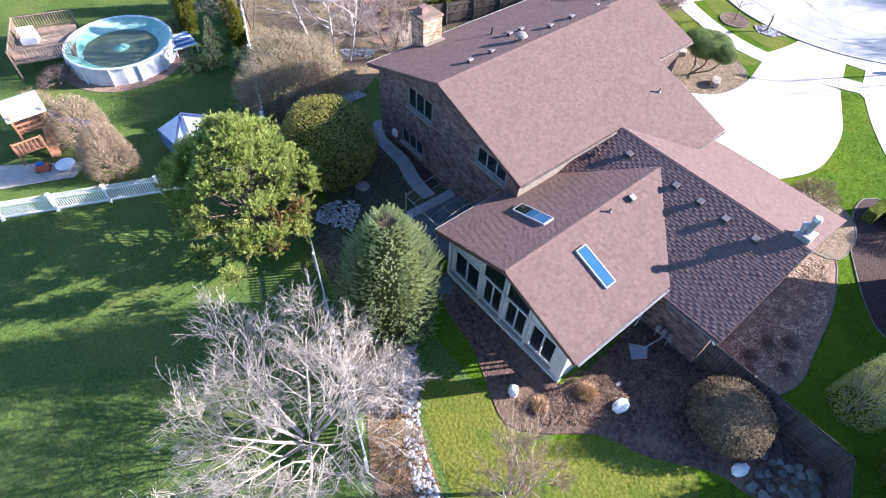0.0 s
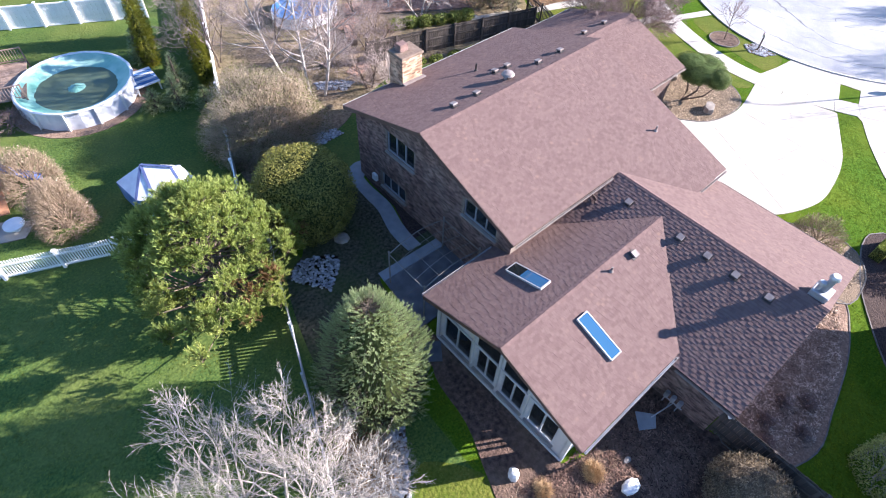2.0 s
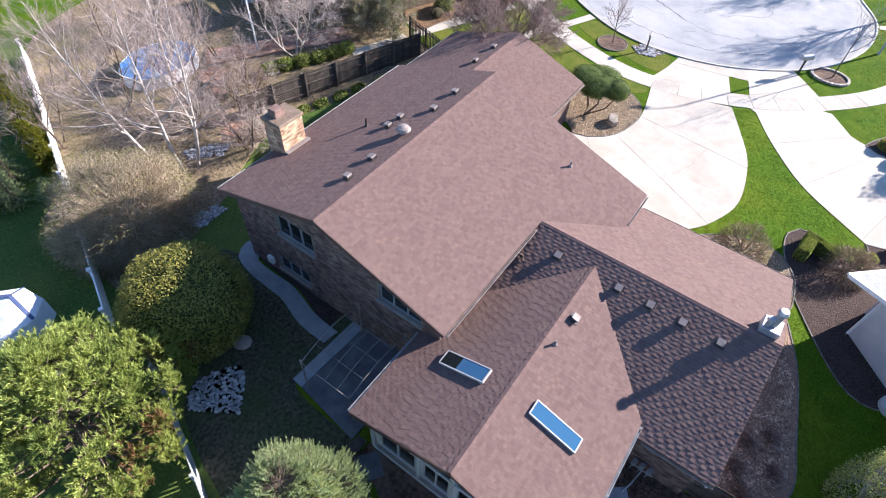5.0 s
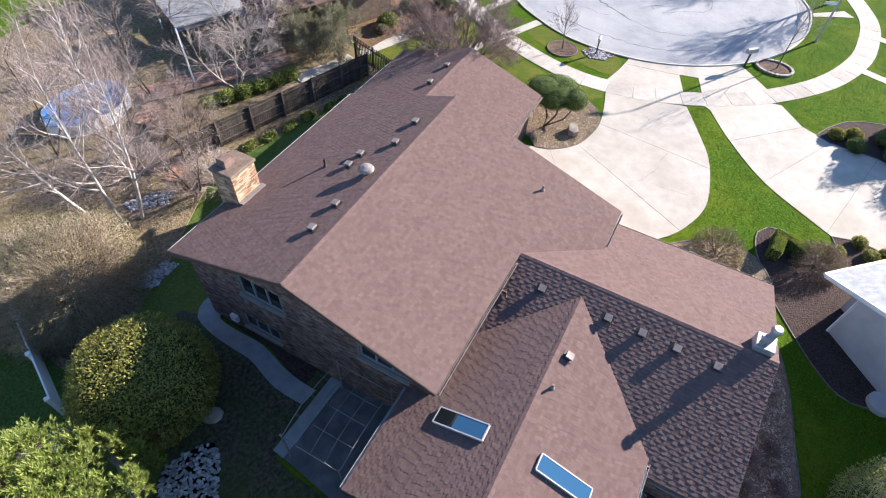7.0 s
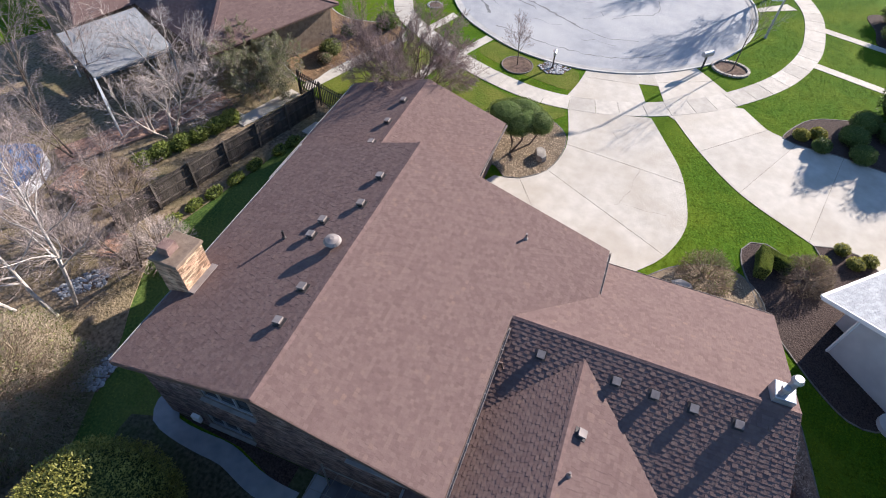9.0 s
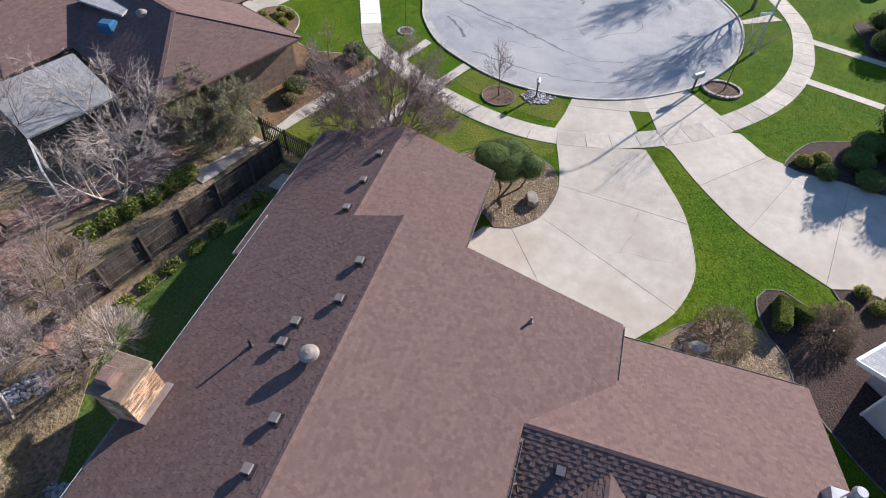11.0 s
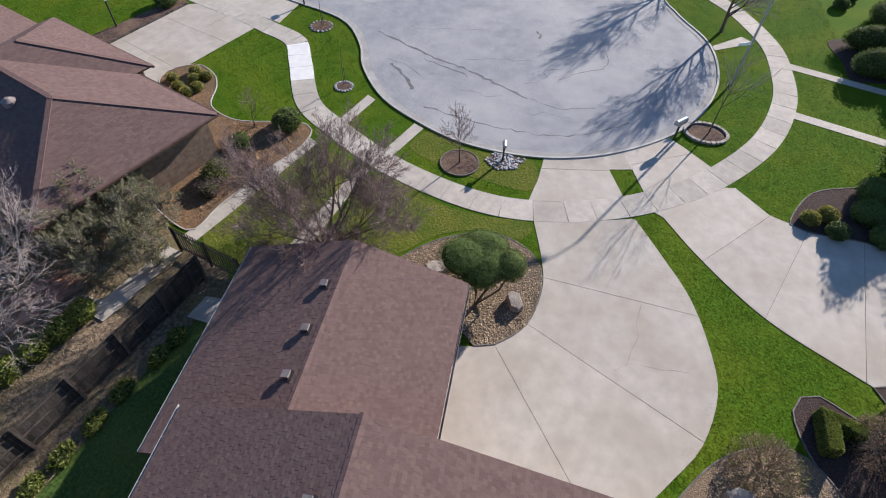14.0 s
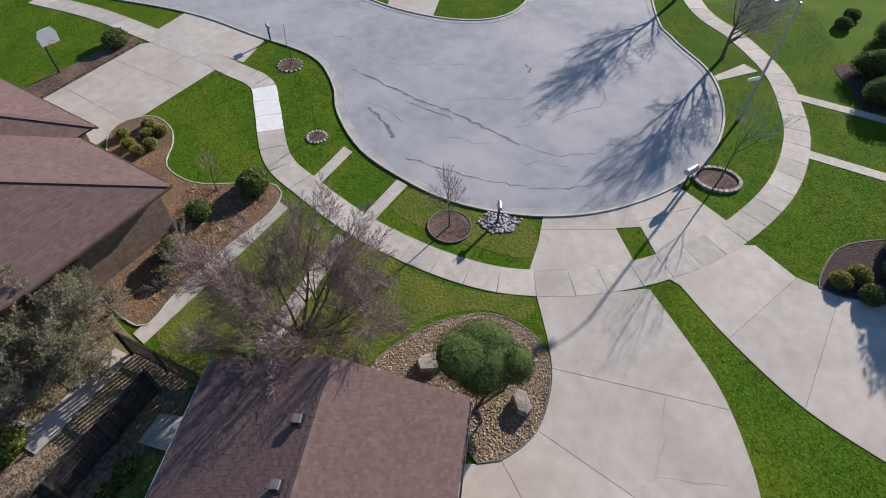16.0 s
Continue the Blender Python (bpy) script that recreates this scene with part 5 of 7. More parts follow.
    c = Vector((base[0], base[1], 0))

    def on(d, k):
        bump = 1 + 0.07 * math.sin(5 * d.x + seed) * math.cos(4 * d.y - seed) + 0.05 * math.sin(9 * d.y + 3 * d.z)
        return c + Vector((d.x * rx * k * bump, d.y * ry * k * bump, (0.12 + 0.88 * max(d.z, -0.12)) * h * k * bump))
    for i in range(max(10, count // 50)):
        d = rand_dir(r)
        d.z = abs(d.z)
        a = c + Vector((r.gauss(0, 0.12) * rx, r.gauss(0, 0.12) * ry, -0.03))
        st.tube([a, a.lerp(on(d, 0.45), 0.6) + Vector((0, 0, 0.1)), on(d, 0.75)], [0.035, 0.025, 0.012], 4)
    for i in range(count):
        d = rand_dir(r)
        d.z = abs(d.z) * 1.1 - 0.1
        d.normalize()
        k = r.uniform(shell, 0.85)
        a = on(d, k)
        b = on((d + rand_dir(r) * 0.18).normalized(), r.uniform(0.92, 1.05))
        mid = a.lerp(b, 0.55) + rand_dir(r) * 0.04
        cone(tw, a, b, 0.010)
        for q in range(4):
            f = r.uniform(0.15, 0.9)
            p = a.lerp(b, f)
            cone(tw, p, p + ((b - a).normalized() + rand_dir(r) * 0.9).normalized() * r.uniform(0.15, 0.38), 0.006)
    tagged(st.make("stem_growth", twig, t), kind="stuff")
    tagged(tw.make("twig_growth", twig, t), kind="stuff")
    if leaves:
        for i in range(leaves):
            d = rand_dir(r)
            d.z = abs(d.z) * 1.15 - 0.15
            d.normalize()
            p = on(d, r.uniform(0.86, 1.03))
            s = rand_dir(r) * r.uniform(0.03, 0.06)
            w = s.cross(rand_dir(r))
            lf.add([p, p + s + w * 0.6, p + s * 2, p + s - w * 0.6], [(0, 1, 2, 3)])
        tagged(lf.make("leaves", leaf, t), kind="stuff")
    return t


def clipped(name, base, rx, ry, h, seed, label, leaf, leaves=3500, z0=0.0, group="", size=0.04, parts=None, trunk=None, category="shrub", core="shade_core"):
    """A clipped evergreen: a filler body, dark as if shaded, under a skin of small leaves that leaves gaps. parts:
    further lobes (x, y, z, rx, ry, rz).
    """
    r = random.Random(seed)
    t = thing(name, (*base, 0), label, category, group)
    lobes = parts or [(base[0], base[1], z0 + h * 0.45, rx, ry, h * 0.55)]
    lf, body = Mesh(), Mesh()
    per = leaves // len(lobes)
    for x, y, z, a, b, c in lobes:
        n, rings = 14, 7
        vs, fs = [], []
        for i in range(rings + 1):
            th = math.pi * i / rings
            for j in range(n):
                ph = 2 * math.pi * j / n
                k = 0.86 + 0.05 * r.random()
                vs.append((x + a * k * math.sin(th) * math.cos(ph), y + b * k * math.sin(th) * math.sin(ph), max(z - c * 0.8, z + c * k * math.cos(th)) if z0 == 0 and not parts else z + c * k * math.cos(th)))
        for i in range(rings):
            for j in range(n):
                fs.append((i * n + j, (i + 1) * n + j, (i + 1) * n + (j + 1) % n, i * n + (j + 1) % n))
        body.add([(p[0], p[1], max(p[2], 0.01)) for p in vs], fs)
        for i in range(per):
            d = rand_dir(r)
            if d.z < -0.75:
                continue
            bump = 1 + 0.035 * math.sin(7 * d.x + 2 * seed) * math.sin(6 * d.y + seed)
            k = r.uniform(0.88, 1.04) * bump
            p = Vector((x + a * k * d.x, y + b * k * d.y, max(0.03, z + c * k * d.z)))
            out = (d * r.uniform(-0.1, 0.9) + rand_dir(r)).normalized()
            w = out.cross(d + rand_dir(r) * 0.5).normalized()
            s = size * r.uniform(0.6, 1.5)
            lf.add([p - w * s * 0.5, p + w * s * 0.5, p + out * s * 1.7 + w * s * 0.2, p + out * s * 1.7 - w * s * 0.2], [(0, 1, 2, 3)])
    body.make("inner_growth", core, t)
    tagged(lf.make("foliage", leaf, t), kind="stuff")
    if trunk:
        m = Mesh()
        for pts, rad in trunk:
            m.tube(pts, rad, 7)
        m.make("trunk", "bark", t)
    return t


# Dark core colour stands in for shade deep between the leaves.
M["shade_core"] = mat("shade_core", (0.028, 0.040, 0.012), (0.065, 0.078, 0.026), 6.0, 0.9, 0.6, 14.0, spec=0.1)
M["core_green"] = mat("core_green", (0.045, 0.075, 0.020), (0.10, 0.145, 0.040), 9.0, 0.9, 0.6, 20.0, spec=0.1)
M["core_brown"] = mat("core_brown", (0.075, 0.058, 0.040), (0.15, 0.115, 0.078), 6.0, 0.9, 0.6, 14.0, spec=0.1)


def needles(m, p, d, size, n, r, width=0.022, spread=0.75):
    """A tuft: narrow blades fanned about a direction."""
    for i in range(n):
        o = (d + rand_dir(r) * spread).normalized()
        w = o.cross(rand_dir(r)).normalized() * width
        m.add([p - w, p + w, p + o * size * r.uniform(0.7, 1.2)], [(0, 1, 2)])


def pine(name, base, h, spread, seed, label, leaf="leaf_pine"):
    """A broad dense pine: trunk, limbs turning upward, and clumps of needled shoots all round a domed crown."""
    r = random.Random(seed)
    t = thing(name, (*base, 0), label, "pine tree")
    wood, fol, brown = Mesh(), Mesh(), Mesh()
    b = Vector((base[0], base[1], 0))
    tr = [b + Vector((0.1 * math.sin(z), 0.08 * math.cos(z * 1.3), z)) for z in (-0.05, h * 0.25, h * 0.5, h * 0.75, h * 0.93)]
    wood.tube(tr, [0.17, 0.14, 0.10, 0.06, 0.03], 8)
    clumps = 150
    for i in range(clumps):
        f = (i + 0.5) / clumps
        z = h * (0.16 + 0.80 * f)
        reach = spread * (0.84 + 0.16 * min(1, f * 5)) * (1 - max(0.0, (f - 0.2) / 0.8) ** 1.5) ** 0.85 + 0.22
        a = i * 2.39996 + r.uniform(-0.25, 0.25)
        lobe = 1.02 + 0.16 * math.sin(3 * a + 1.3) + 0.11 * math.sin(5 * a + 9 * f)
        ln = reach * lobe * (r.uniform(0.82, 1.06) if i % 4 else r.uniform(0.4, 0.7))
        d = Vector((math.cos(a), math.sin(a), 0))
        e = b + d * ln + Vector((0, 0, z + r.uniform(-0.2, 0.2)))
        p0 = b + Vector((0, 0, max(0.6, z - 0.45 * ln)))
        mid = p0.lerp(e, 0.55) - Vector((0, 0, 0.12 * ln))
        wood.tube([p0, mid, e], [0.045, 0.03, 0.012], 5)
        dead = d.x - d.y > 0.9 and f < 0.45 and r.random() < 0.22
        size = r.uniform(0.5, 0.85)
        for k in range(38):
            o = (d * r.uniform(-0.45, 0.75) + Vector((-d.y, d.x, 0)) * r.uniform(-0.7, 0.7) + Vector((0, 0, r.uniform(0.1, 1.25)))).normalized()
            g = e - d * r.uniform(0, 0.4) * size
            tip = g + o * size * r.uniform(0.6, 1.1)
            cone(wood, g, tip, 0.010)
            up = (o + Vector((0, 0, 0.8))).normalized()
            for q in (0.5, 0.78, 1.0):
                needles(brown if dead and r.random() < 0.7 else fol, g.lerp(tip, q), up, 0.19, 8, r, 0.020, 0.6)
    wood.make("trunk", "bark", t)
    tagged(fol.make("foliage", leaf, t), kind="stuff")
    if brown.v:
        tagged(brown.make("dead_needles", "leaf_brown", t, "browned dead needles"), kind="stuff")
    return t


def spruce(name, base, h, rad, seed, label, leaf="leaf_spruce", rows=26, low=0.06, per=1.0, group="", blades=7, category="spruce tree", size=0.16, power=0.75, lift=-0.1):
    """A dense conical evergreen: drooping whorls of boughs set with sprigs."""
    r = random.Random(seed)
    t = thing(name, (*base, 0), label, category, group)
    wood, fol = Mesh(), Mesh()
    b = Vector((base[0], base[1], 0))
    wood.tube([b + Vector((0, 0, z)) for z in (-0.05, h * 0.5, h * 0.97)], [0.13, 0.08, 0.02], 8)
    for i in range(rows):
        f = i / (rows - 1)
        z = h * (low + (0.97 - low) * f)
        reach = rad * (1 - f) ** power * (0.75 + 0.25 * min(1, f * 6)) + 0.05
        n = max(4, int((5 + 7 * (1 - f)) * per))
        for k in range(n):
            a = i * 2.4 + 2 * math.pi * k / n + r.uniform(-0.2, 0.2)
            ln = reach * r.uniform(0.72, 1.12)
            d = Vector((math.cos(a), math.sin(a), 0))
            p0 = b + Vector((0, 0, z))
            p1 = p0 + d * ln + Vector((0, 0, lift * ln + 0.22 * f * ln))
            cone(wood, p0, p1, 0.02)
            m = max(3, int(ln * 9))
            for j in range(m):
                s = 0.25 + 0.75 * (j + r.random()) / m
                q = p0.lerp(p1, s)
                o = (d * 0.8 + Vector((-d.y, d.x, 0)) * r.uniform(-0.9, 0.9) + Vector((0, 0, r.uniform(0.0, 0.75)))).normalized()
                needles(fol, q, o, size * r.uniform(0.8, 1.6), blades, r, 0.016, 0.6)
    needles(fol, b + Vector((0, 0, h * 0.95)), Vector((0, 0, 1)), 0.35, 9, r, 0.015, 0.3)
    if blades > 8:
        # Dark solid heart blocks light and reads as shade between boughs.
        heart = Mesh()
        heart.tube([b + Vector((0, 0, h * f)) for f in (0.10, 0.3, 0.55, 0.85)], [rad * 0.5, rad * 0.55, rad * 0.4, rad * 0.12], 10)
        heart.make("inner_growth", "shade_core", t)
    wood.make("trunk", "bark", t)
    tagged(fol.make("foliage", leaf, t), kind="stuff")
    return t


def dense_spruce(name, base, h, rad, seed, label, shoots=3000):
    """A full rounded spruce: a dark filler mass that blocks light, and upright shoots, needled all round, over its
    whole face.
    """
    r = random.Random(seed)
    t = thing(name, (*base, 0), label, "spruce tree")
    wood, fol, heart = Mesh(), Mesh(), Mesh()
    b = Vector((base[0], base[1], 0))

    def profile(f):
        return rad * (0.72 + 0.28 * min(1, f / 0.3)) * (1 - max(0.0, (f - 0.3) / 0.72) ** 2.1) ** 0.75
    wood.tube([b + Vector((0, 0, z)) for z in (-0.05, h * 0.5, h * 0.95)], [0.13, 0.08, 0.02], 8)
    heart.tube([b + Vector((0, 0, h * f)) for f in (0.06, 0.2, 0.4, 0.6, 0.78, 0.9)], [profile(f) * 0.72 for f in (0.06, 0.2, 0.4, 0.6, 0.78, 0.9)], 14)
    for i in range(shoots):
        f = 0.03 + 0.95 * ((i + r.random()) / shoots) ** 1.1
        a = i * 2.39996 + r.uniform(-0.3, 0.3)
        d = Vector((math.cos(a), math.sin(a), 0))
        lobe = 1 + 0.07 * math.sin(4 * a + 5 * f + seed) + 0.06 * math.sin(7 * a - 11 * f) + 0.05 * math.sin(26 * f + 3 * a)
        leader = r.random() < 0.1
        p = b + d * profile(f) * lobe * (1 - 0.22 * r.random() ** 1.5) + Vector((0, 0, h * f))
        o = (d * r.uniform(0.35, 0.9) + Vector((-d.y, d.x, 0)) * r.uniform(-0.35, 0.35) + Vector((0, 0, r.uniform(0.6, 1.2)))).normalized()
        ln = r.uniform(0.45, 0.65) if leader else r.uniform(0.22, 0.42)
        g = p - o * ln * 0.5
        tip = p + o * ln * 0.5
        cone(wood, g - d * 0.3, tip, 0.010)
        for k in range(6):
            q = g.lerp(tip, (k + 0.6) / 6)
            needles(fol, q, o, 0.085 * (1.15 - 0.09 * k), 6, r, 0.011, 0.85)
        needles(fol, tip, o, 0.09, 4, r, 0.010, 0.35)
    heart.make("inner_growth", "shade_core", t)
    wood.make("trunk", "bark", t)
    tagged(fol.make("foliage", "leaf_spruce", t), kind="stuff")
    return t


pine("pine_tree", (4.85, 19.5), 7.0, 3.25, 5, "broad yellow-green pine with some browned needles on the lawn")
dense_spruce("spruce_tree", (7.2, 11.1), 7.3, 2.15, 6, "dense rounded grey-green spruce beside the sunroom")
bare_tree("bare_tree", (1.5, 8.9), 6.6, 3.4, 31, "wide pale-barked leafless tree with many stems on the lawn", "bark_pale", "twig_pale", 9, (6, 6, 6, 5), 0.085, 1.0, 0.16, tip=0.006, clean=0.15, droop=0.02, zcurve=0.34, reach=0.72)
twig_shrub("bare_shrub", (5.3, 8.6), 1.5, 1.3, 2.4, 32, "tan leafless shrub beside pale cobbles", "twig_pale", 380)
twig_shrub("bare_shrub", (4.2, 6.2), 1.0, 1.0, 1.6, 33, "low reddish twiggy shrub in dry leaves", "twig", 260)
bare_tree("bare_tree", (6.3, 2.2), 4.2, 1.6, 34, "small tan leafless tree with upright twigs", "bark_pale", "twig", 6, (6, 5, 5, 4), 0.05, 0.45, 0.3, tip=0.006, clean=0.2)
clipped("dome_shrub", (15.05, -1.05), 1.62, 1.62, 2.1, 35, "large clipped brown-green dome shrub beside a board fence", "leaf_dome", 14000, size=0.035, core="core_brown")
clipped("round_shrub", (10.4, 21.3), 2.55, 2.5, 4.6, 36, "tall rounded yellow-green evergreen shrub", "leaf_box", 34000, size=0.04)
twig_shrub("bare_shrub", (12.4, 28.9), 3.8, 3.5, 4.1, 37, "huge rounded tan leafless shrub", "twig_tan", 6500, "leaf_olive", 9000, shell=0.45)
twig_shrub("bare_shrub", (0.9, 28.9), 1.45, 1.5, 3.0, 38, "tan leafless bush behind a white picket fence", "twig", 1700, "twig_tan", 500)
twig_shrub("bare_shrub", (0.5, 32.6), 1.7, 1.7, 2.6, 41, "tan leafless bush behind a play tower", "twig", 1300, "twig_tan", 400)
twig_shrub("bare_shrub", (-0.9, 36.2), 1.3, 1.3, 1.6, 39, "tan leafless bush beside a play tower", "twig", 400)
twig_shrub("bare_shrub", (1.1, 38.9), 1.4, 0.9, 1.1, 40, "low brown leafless bush beside the pool deck", "twig_plum", 300)
for i, (b, h) in enumerate((((16.5, 30.4), 13.5), ((17.3, 30.1), 13.0), ((16.0, 32.3), 13.0), ((20.6, 36.2), 12.0))):
    bare_tree("birch_tree", b, h, 2.6, 50 + i, "slender leafless birch with white bark", "bark_birch", "twig_birch", 1, (15, 7, 5, 4), 0.11, 0.22, 0.4, group="birches", clean=0.25, reach=0.34, tip=0.005, zcurve=0.22, lean=((-0.04, 0.16, -0.22, 0.1)[i], (0.03, -0.1, 0.12, 0.05)[i]))
for i, (b, h, st) in enumerate((((20.5, 34.0), 7.0, 2), ((22.6, 32.2), 4.6, 4), ((25.2, 37.8), 6.0, 2), ((13.6, 37.5), 7.5, 3), ((20.2, 29.2), 3.6, 4), ((30.5, 41.5), 7.0, 2), ((18.3, 38.0), 8.5, 2), ((21.0, 44.0), 9.0, 1), ((27.5, 43.0), 9.0, 2))):
    bare_tree("bare_tree", b, h, 2.6, 60 + i, "grey leafless tree in a thicket", "bark", "twig_birch", st, (6, 6, 5, 4), 0.08, 0.7, 0.1, group="thicket trees", tip=0.0045, zcurve=0.26, clean=0.25)
bare_tree("bare_tree", (28.9, 34.2), 6.0, 3.0, 75, "pale grey spreading leafless tree beside a brick walk", "bark_pale", "twig_grey", 3, (6, 5, 5, 4), 0.09, 0.9, 0.1, clean=0.25, tip=0.006, zcurve=0.28)
bare_tree("bare_tree", (32.6, 36.2), 6.5, 3.0, 77, "pale spreading leafless tree by a roof", "bark_pale", "twig_grey", 4, (6, 6, 5, 4), 0.08, 0.9, 0.12, clean=0.25, tip=0.006, zcurve=0.28)
bare_tree("leafing_tree", (35.4, 32.2), 4.3, 2.6, 76, "tangled grey-green tree just coming into leaf beside the side path", "bark", "twig_birch", 10, (7, 6, 6, 5), 0.05, 1.25, 0.08, buds="leaf_sage", category="tree", tip=0.006, clean=0.1, zcurve=0.32, bud_count=2, bud_size=0.052)
twig_shrub("bare_shrub", (21.4, 28.6), 1.7, 1.5, 2.2, 79, "grey leafless shrub beside the side lawn", "twig_grey", 520)
twig_shrub("bare_shrub", (19.4, 33.0), 2.0, 1.8, 2.6, 80, "grey leafless shrub under birches", "twig_grey", 600)
twig_shrub("bare_shrub", (24.0, 33.6), 1.6, 1.5, 2.2, 81, "orange-tan leafless shrub in the thicket", "twig", 500)
bare_tree("redbud_tree", (38.0, 22.8), 6.9, 3.2, 82, "spreading leafless tree with plum-coloured buds at the front corner", "bark", "twig_plum", 10, (7, 7, 7, 6), 0.08, 1.05, 0.26, buds="bud_plum", clean=0.28, lean=(0.12, -0.12), tip=0.0065, zcurve=0.2, reach=0.56, bud_size=0.032)
bare_tree("young_tree", (45.35, 17.25), 3.9, 1.0, 83, "young leafless tree with reddish twigs in a mulch ring", "bark", "twig_plum", 1, (10, 6, 5), 0.045, clean=0.4, tip=0.006, buds="bud_plum", rise=0.3)
bare_tree("young_tree", (51.5, 2.6), 6.0, 1.0, 84, "slender young leafless tree in an oval bed", "bark", "twig_grey", 1, (8, 5, 4), 0.05, clean=0.5, tip=0.006, rise=0.5)
bare_tree("young_tree", (45.8, 29.9), 3.0, 0.8, 85, "small leafless tree in a leafy bed", "bark", "twig_plum", 1, (8, 5, 4), 0.04, clean=0.3, tip=0.006)
bare_tree("street_tree", (65.0, 0.1), 7.5, 3.0, 86, "large leafless street tree on the verge", "bark", "twig_grey", 1, (13, 9, 6, 5), 0.18, clean=0.25, tip=0.008)
bare_tree("street_tree", (73.5, 2.4), 8.0, 3.0, 87, "large leafless street tree on the verge", "bark", "twig_grey", 1, (13, 9, 6, 5), 0.18, clean=0.25, tip=0.008)
J = [(36.9, 15.6, 1.95, 1.25, 1.3, 0.6), (37.7, 14.9, 1.9, 1.0, 1.25, 0.55), (37.0, 13.65, 1.75, 0.85, 0.8, 0.62), (36.3, 14.9, 1.75, 0.9, 1.0, 0.5), (37.0, 14.85, 1.9, 1.25, 1.45, 0.52)]
clipped("cloud_juniper", (35.7, 14.9), 1, 1, 2.6, 90, "clipped dark-green juniper of rounded lobes on bare crooked stems", "leaf_juniper", 44000, parts=J, size=0.022, core="core_green",
        trunk=[([(35.7, 14.9, 0), (36.0, 14.9, 0.7), (36.4, 15.4, 1.6)], [0.08, 0.07, 0.04]), ([(35.75, 14.85, 0.1), (36.3, 14.4, 0.8), (37.3, 14.7, 1.7)], [0.07, 0.06, 0.04]), ([(35.75, 14.85, 0.1), (36.4, 13.9, 0.6), (37.0, 13.5, 1.4)], [0.06, 0.05, 0.03])])
twig_shrub("bare_shrub", (30.5, 3.1), 1.35, 1.35, 1.6, 91, "rounded olive-grey leafless shrub in gravel", "twig", 480, "leaf_olive", 1200)
twig_shrub("bare_shrub", (32.4, -1.7), 1.25, 1.3, 1.4, 92, "rounded grey leafless shrub in dark mulch", "twig", 520, "leaf_dome", 1200)
for i, (x, y, rr, h) in enumerate(((45.7, -4.9, 0.85, 1.15), (47.5, -5.7, 0.9, 1.3), (45.35, -2.85, 0.5, 0.65), (44.85, -1.85, 0.48, 0.6), (44.1, -3.0, 0.55, 0.75), (44.0, -5.3, 0.75, 1.0), (46.9, -7.4, 1.0, 1.5))):
    clipped("ball_shrub", (x, y), rr, rr, h, 100 + i, "clipped olive ball shrub" if i in (2, 3) else "clipped dark-green ball shrub", "leaf_box" if i in (2, 3) else "leaf_juniper", 3000, core="core_green", group="clipped shrubs beside the drive")
for i, (x, y, rr, h) in enumerate(((35.2, -3.6, 0.38, 0.5), (34.4, -4.2, 0.42, 0.5), (34.9, -4.9, 0.4, 0.5), (33.9, -2.6, 0.36, 0.45))):
    clipped("ball_shrub", (x, y), rr, rr, h, 110 + i, "small olive ball shrub in dark mulch", "leaf_box", 900, group="small ball shrubs")
# The bigger hedges are heightened to throw an unseen house's shade.
for i, (x, y, rx, ry, h) in enumerate(((64.9, -10.9, 0.85, 2.5, 1.9), (61.3, -10.2, 0.95, 2.1, 2.0), (59.9, -12.6, 1.2, 1.8, 2.4), (69.4, -13.4, 2.0, 1.6, 1.8), (73.5, -11.6, 0.6, 0.6, 0.7), (71.8, -10.4, 0.6, 0.6, 0.7), (62.8, -14.2, 2.4, 1.9, 3.2))):
    clipped("hedge_shrub", (x, y), rx, ry, h, 120 + i, "clipped dark-green hedge mass", "leaf_juniper", 6000, group="far hedges", size=0.045)
for i, (x, y) in enumerate(((50.3, 36.0), (49.4, 35.6), (49.9, 35.0), (49.2, 37.0), (48.4, 36.2), (48.6, 35.0), (47.9, 35.4))):
    clipped("ball_shrub", (x, y), 0.4, 0.4, 0.55, 130 + i, "small clipped brown-green ball shrub", "leaf_box", 700, group="ball shrubs by the north drive")
# Unseen shadow casters for the drive, shaped as two evergreens.
clipped("hedge_shrub", (49.9, -7.9), 1.5, 1.5, 4.7, 127, "unseen dark-green evergreen beside the drive, added for its shadow", "leaf_juniper", 2600, group="far hedges", size=0.07)
clipped("hedge_shrub", (49.2, -10.8), 2.1, 2.0, 4.7, 128, "unseen dark-green evergreen beside the drive, added for its shadow", "leaf_juniper", 2600, group="far hedges", size=0.07)
# Added out of view, only to lay shade over the nearer lawn.
clipped("hedge_shrub", (18.6, -7.2), 1.7, 1.7, 4.4, 129, "unseen dark-green evergreen behind a board fence, added to shade the lawn", "leaf_juniper", 2600, size=0.07)
clipped("green_shrub", (46.3, 28.0), 0.9, 0.8, 1.1, 140, "bright green evergreen shrub in a leafy bed", "leaf_juniper", 2500, size=0.06)
clipped("green_shrub", (43.9, 30.0), 0.6, 0.6, 0.8, 141, "dark green low shrub beside a wall", "leaf_juniper", 1200, size=0.06)
clipped("green_shrub", (41.2, 30.1), 0.9, 0.7, 0.9, 142, "low olive shrub in dry leaves", "leaf_olive", 1500, size=0.06)
clipped("green_shrub", (58.6, 42.6), 0.9, 0.8, 1.0, 143, "green rounded shrub at the end of a gravel strip", "leaf_juniper", 1500, size=0.07)
clipped("green_shrub", (40.0, 29.9), 0.6, 0.5, 0.6, 144, "low brown-green shrub in dry leaves", "leaf_dome", 800, size=0.05)
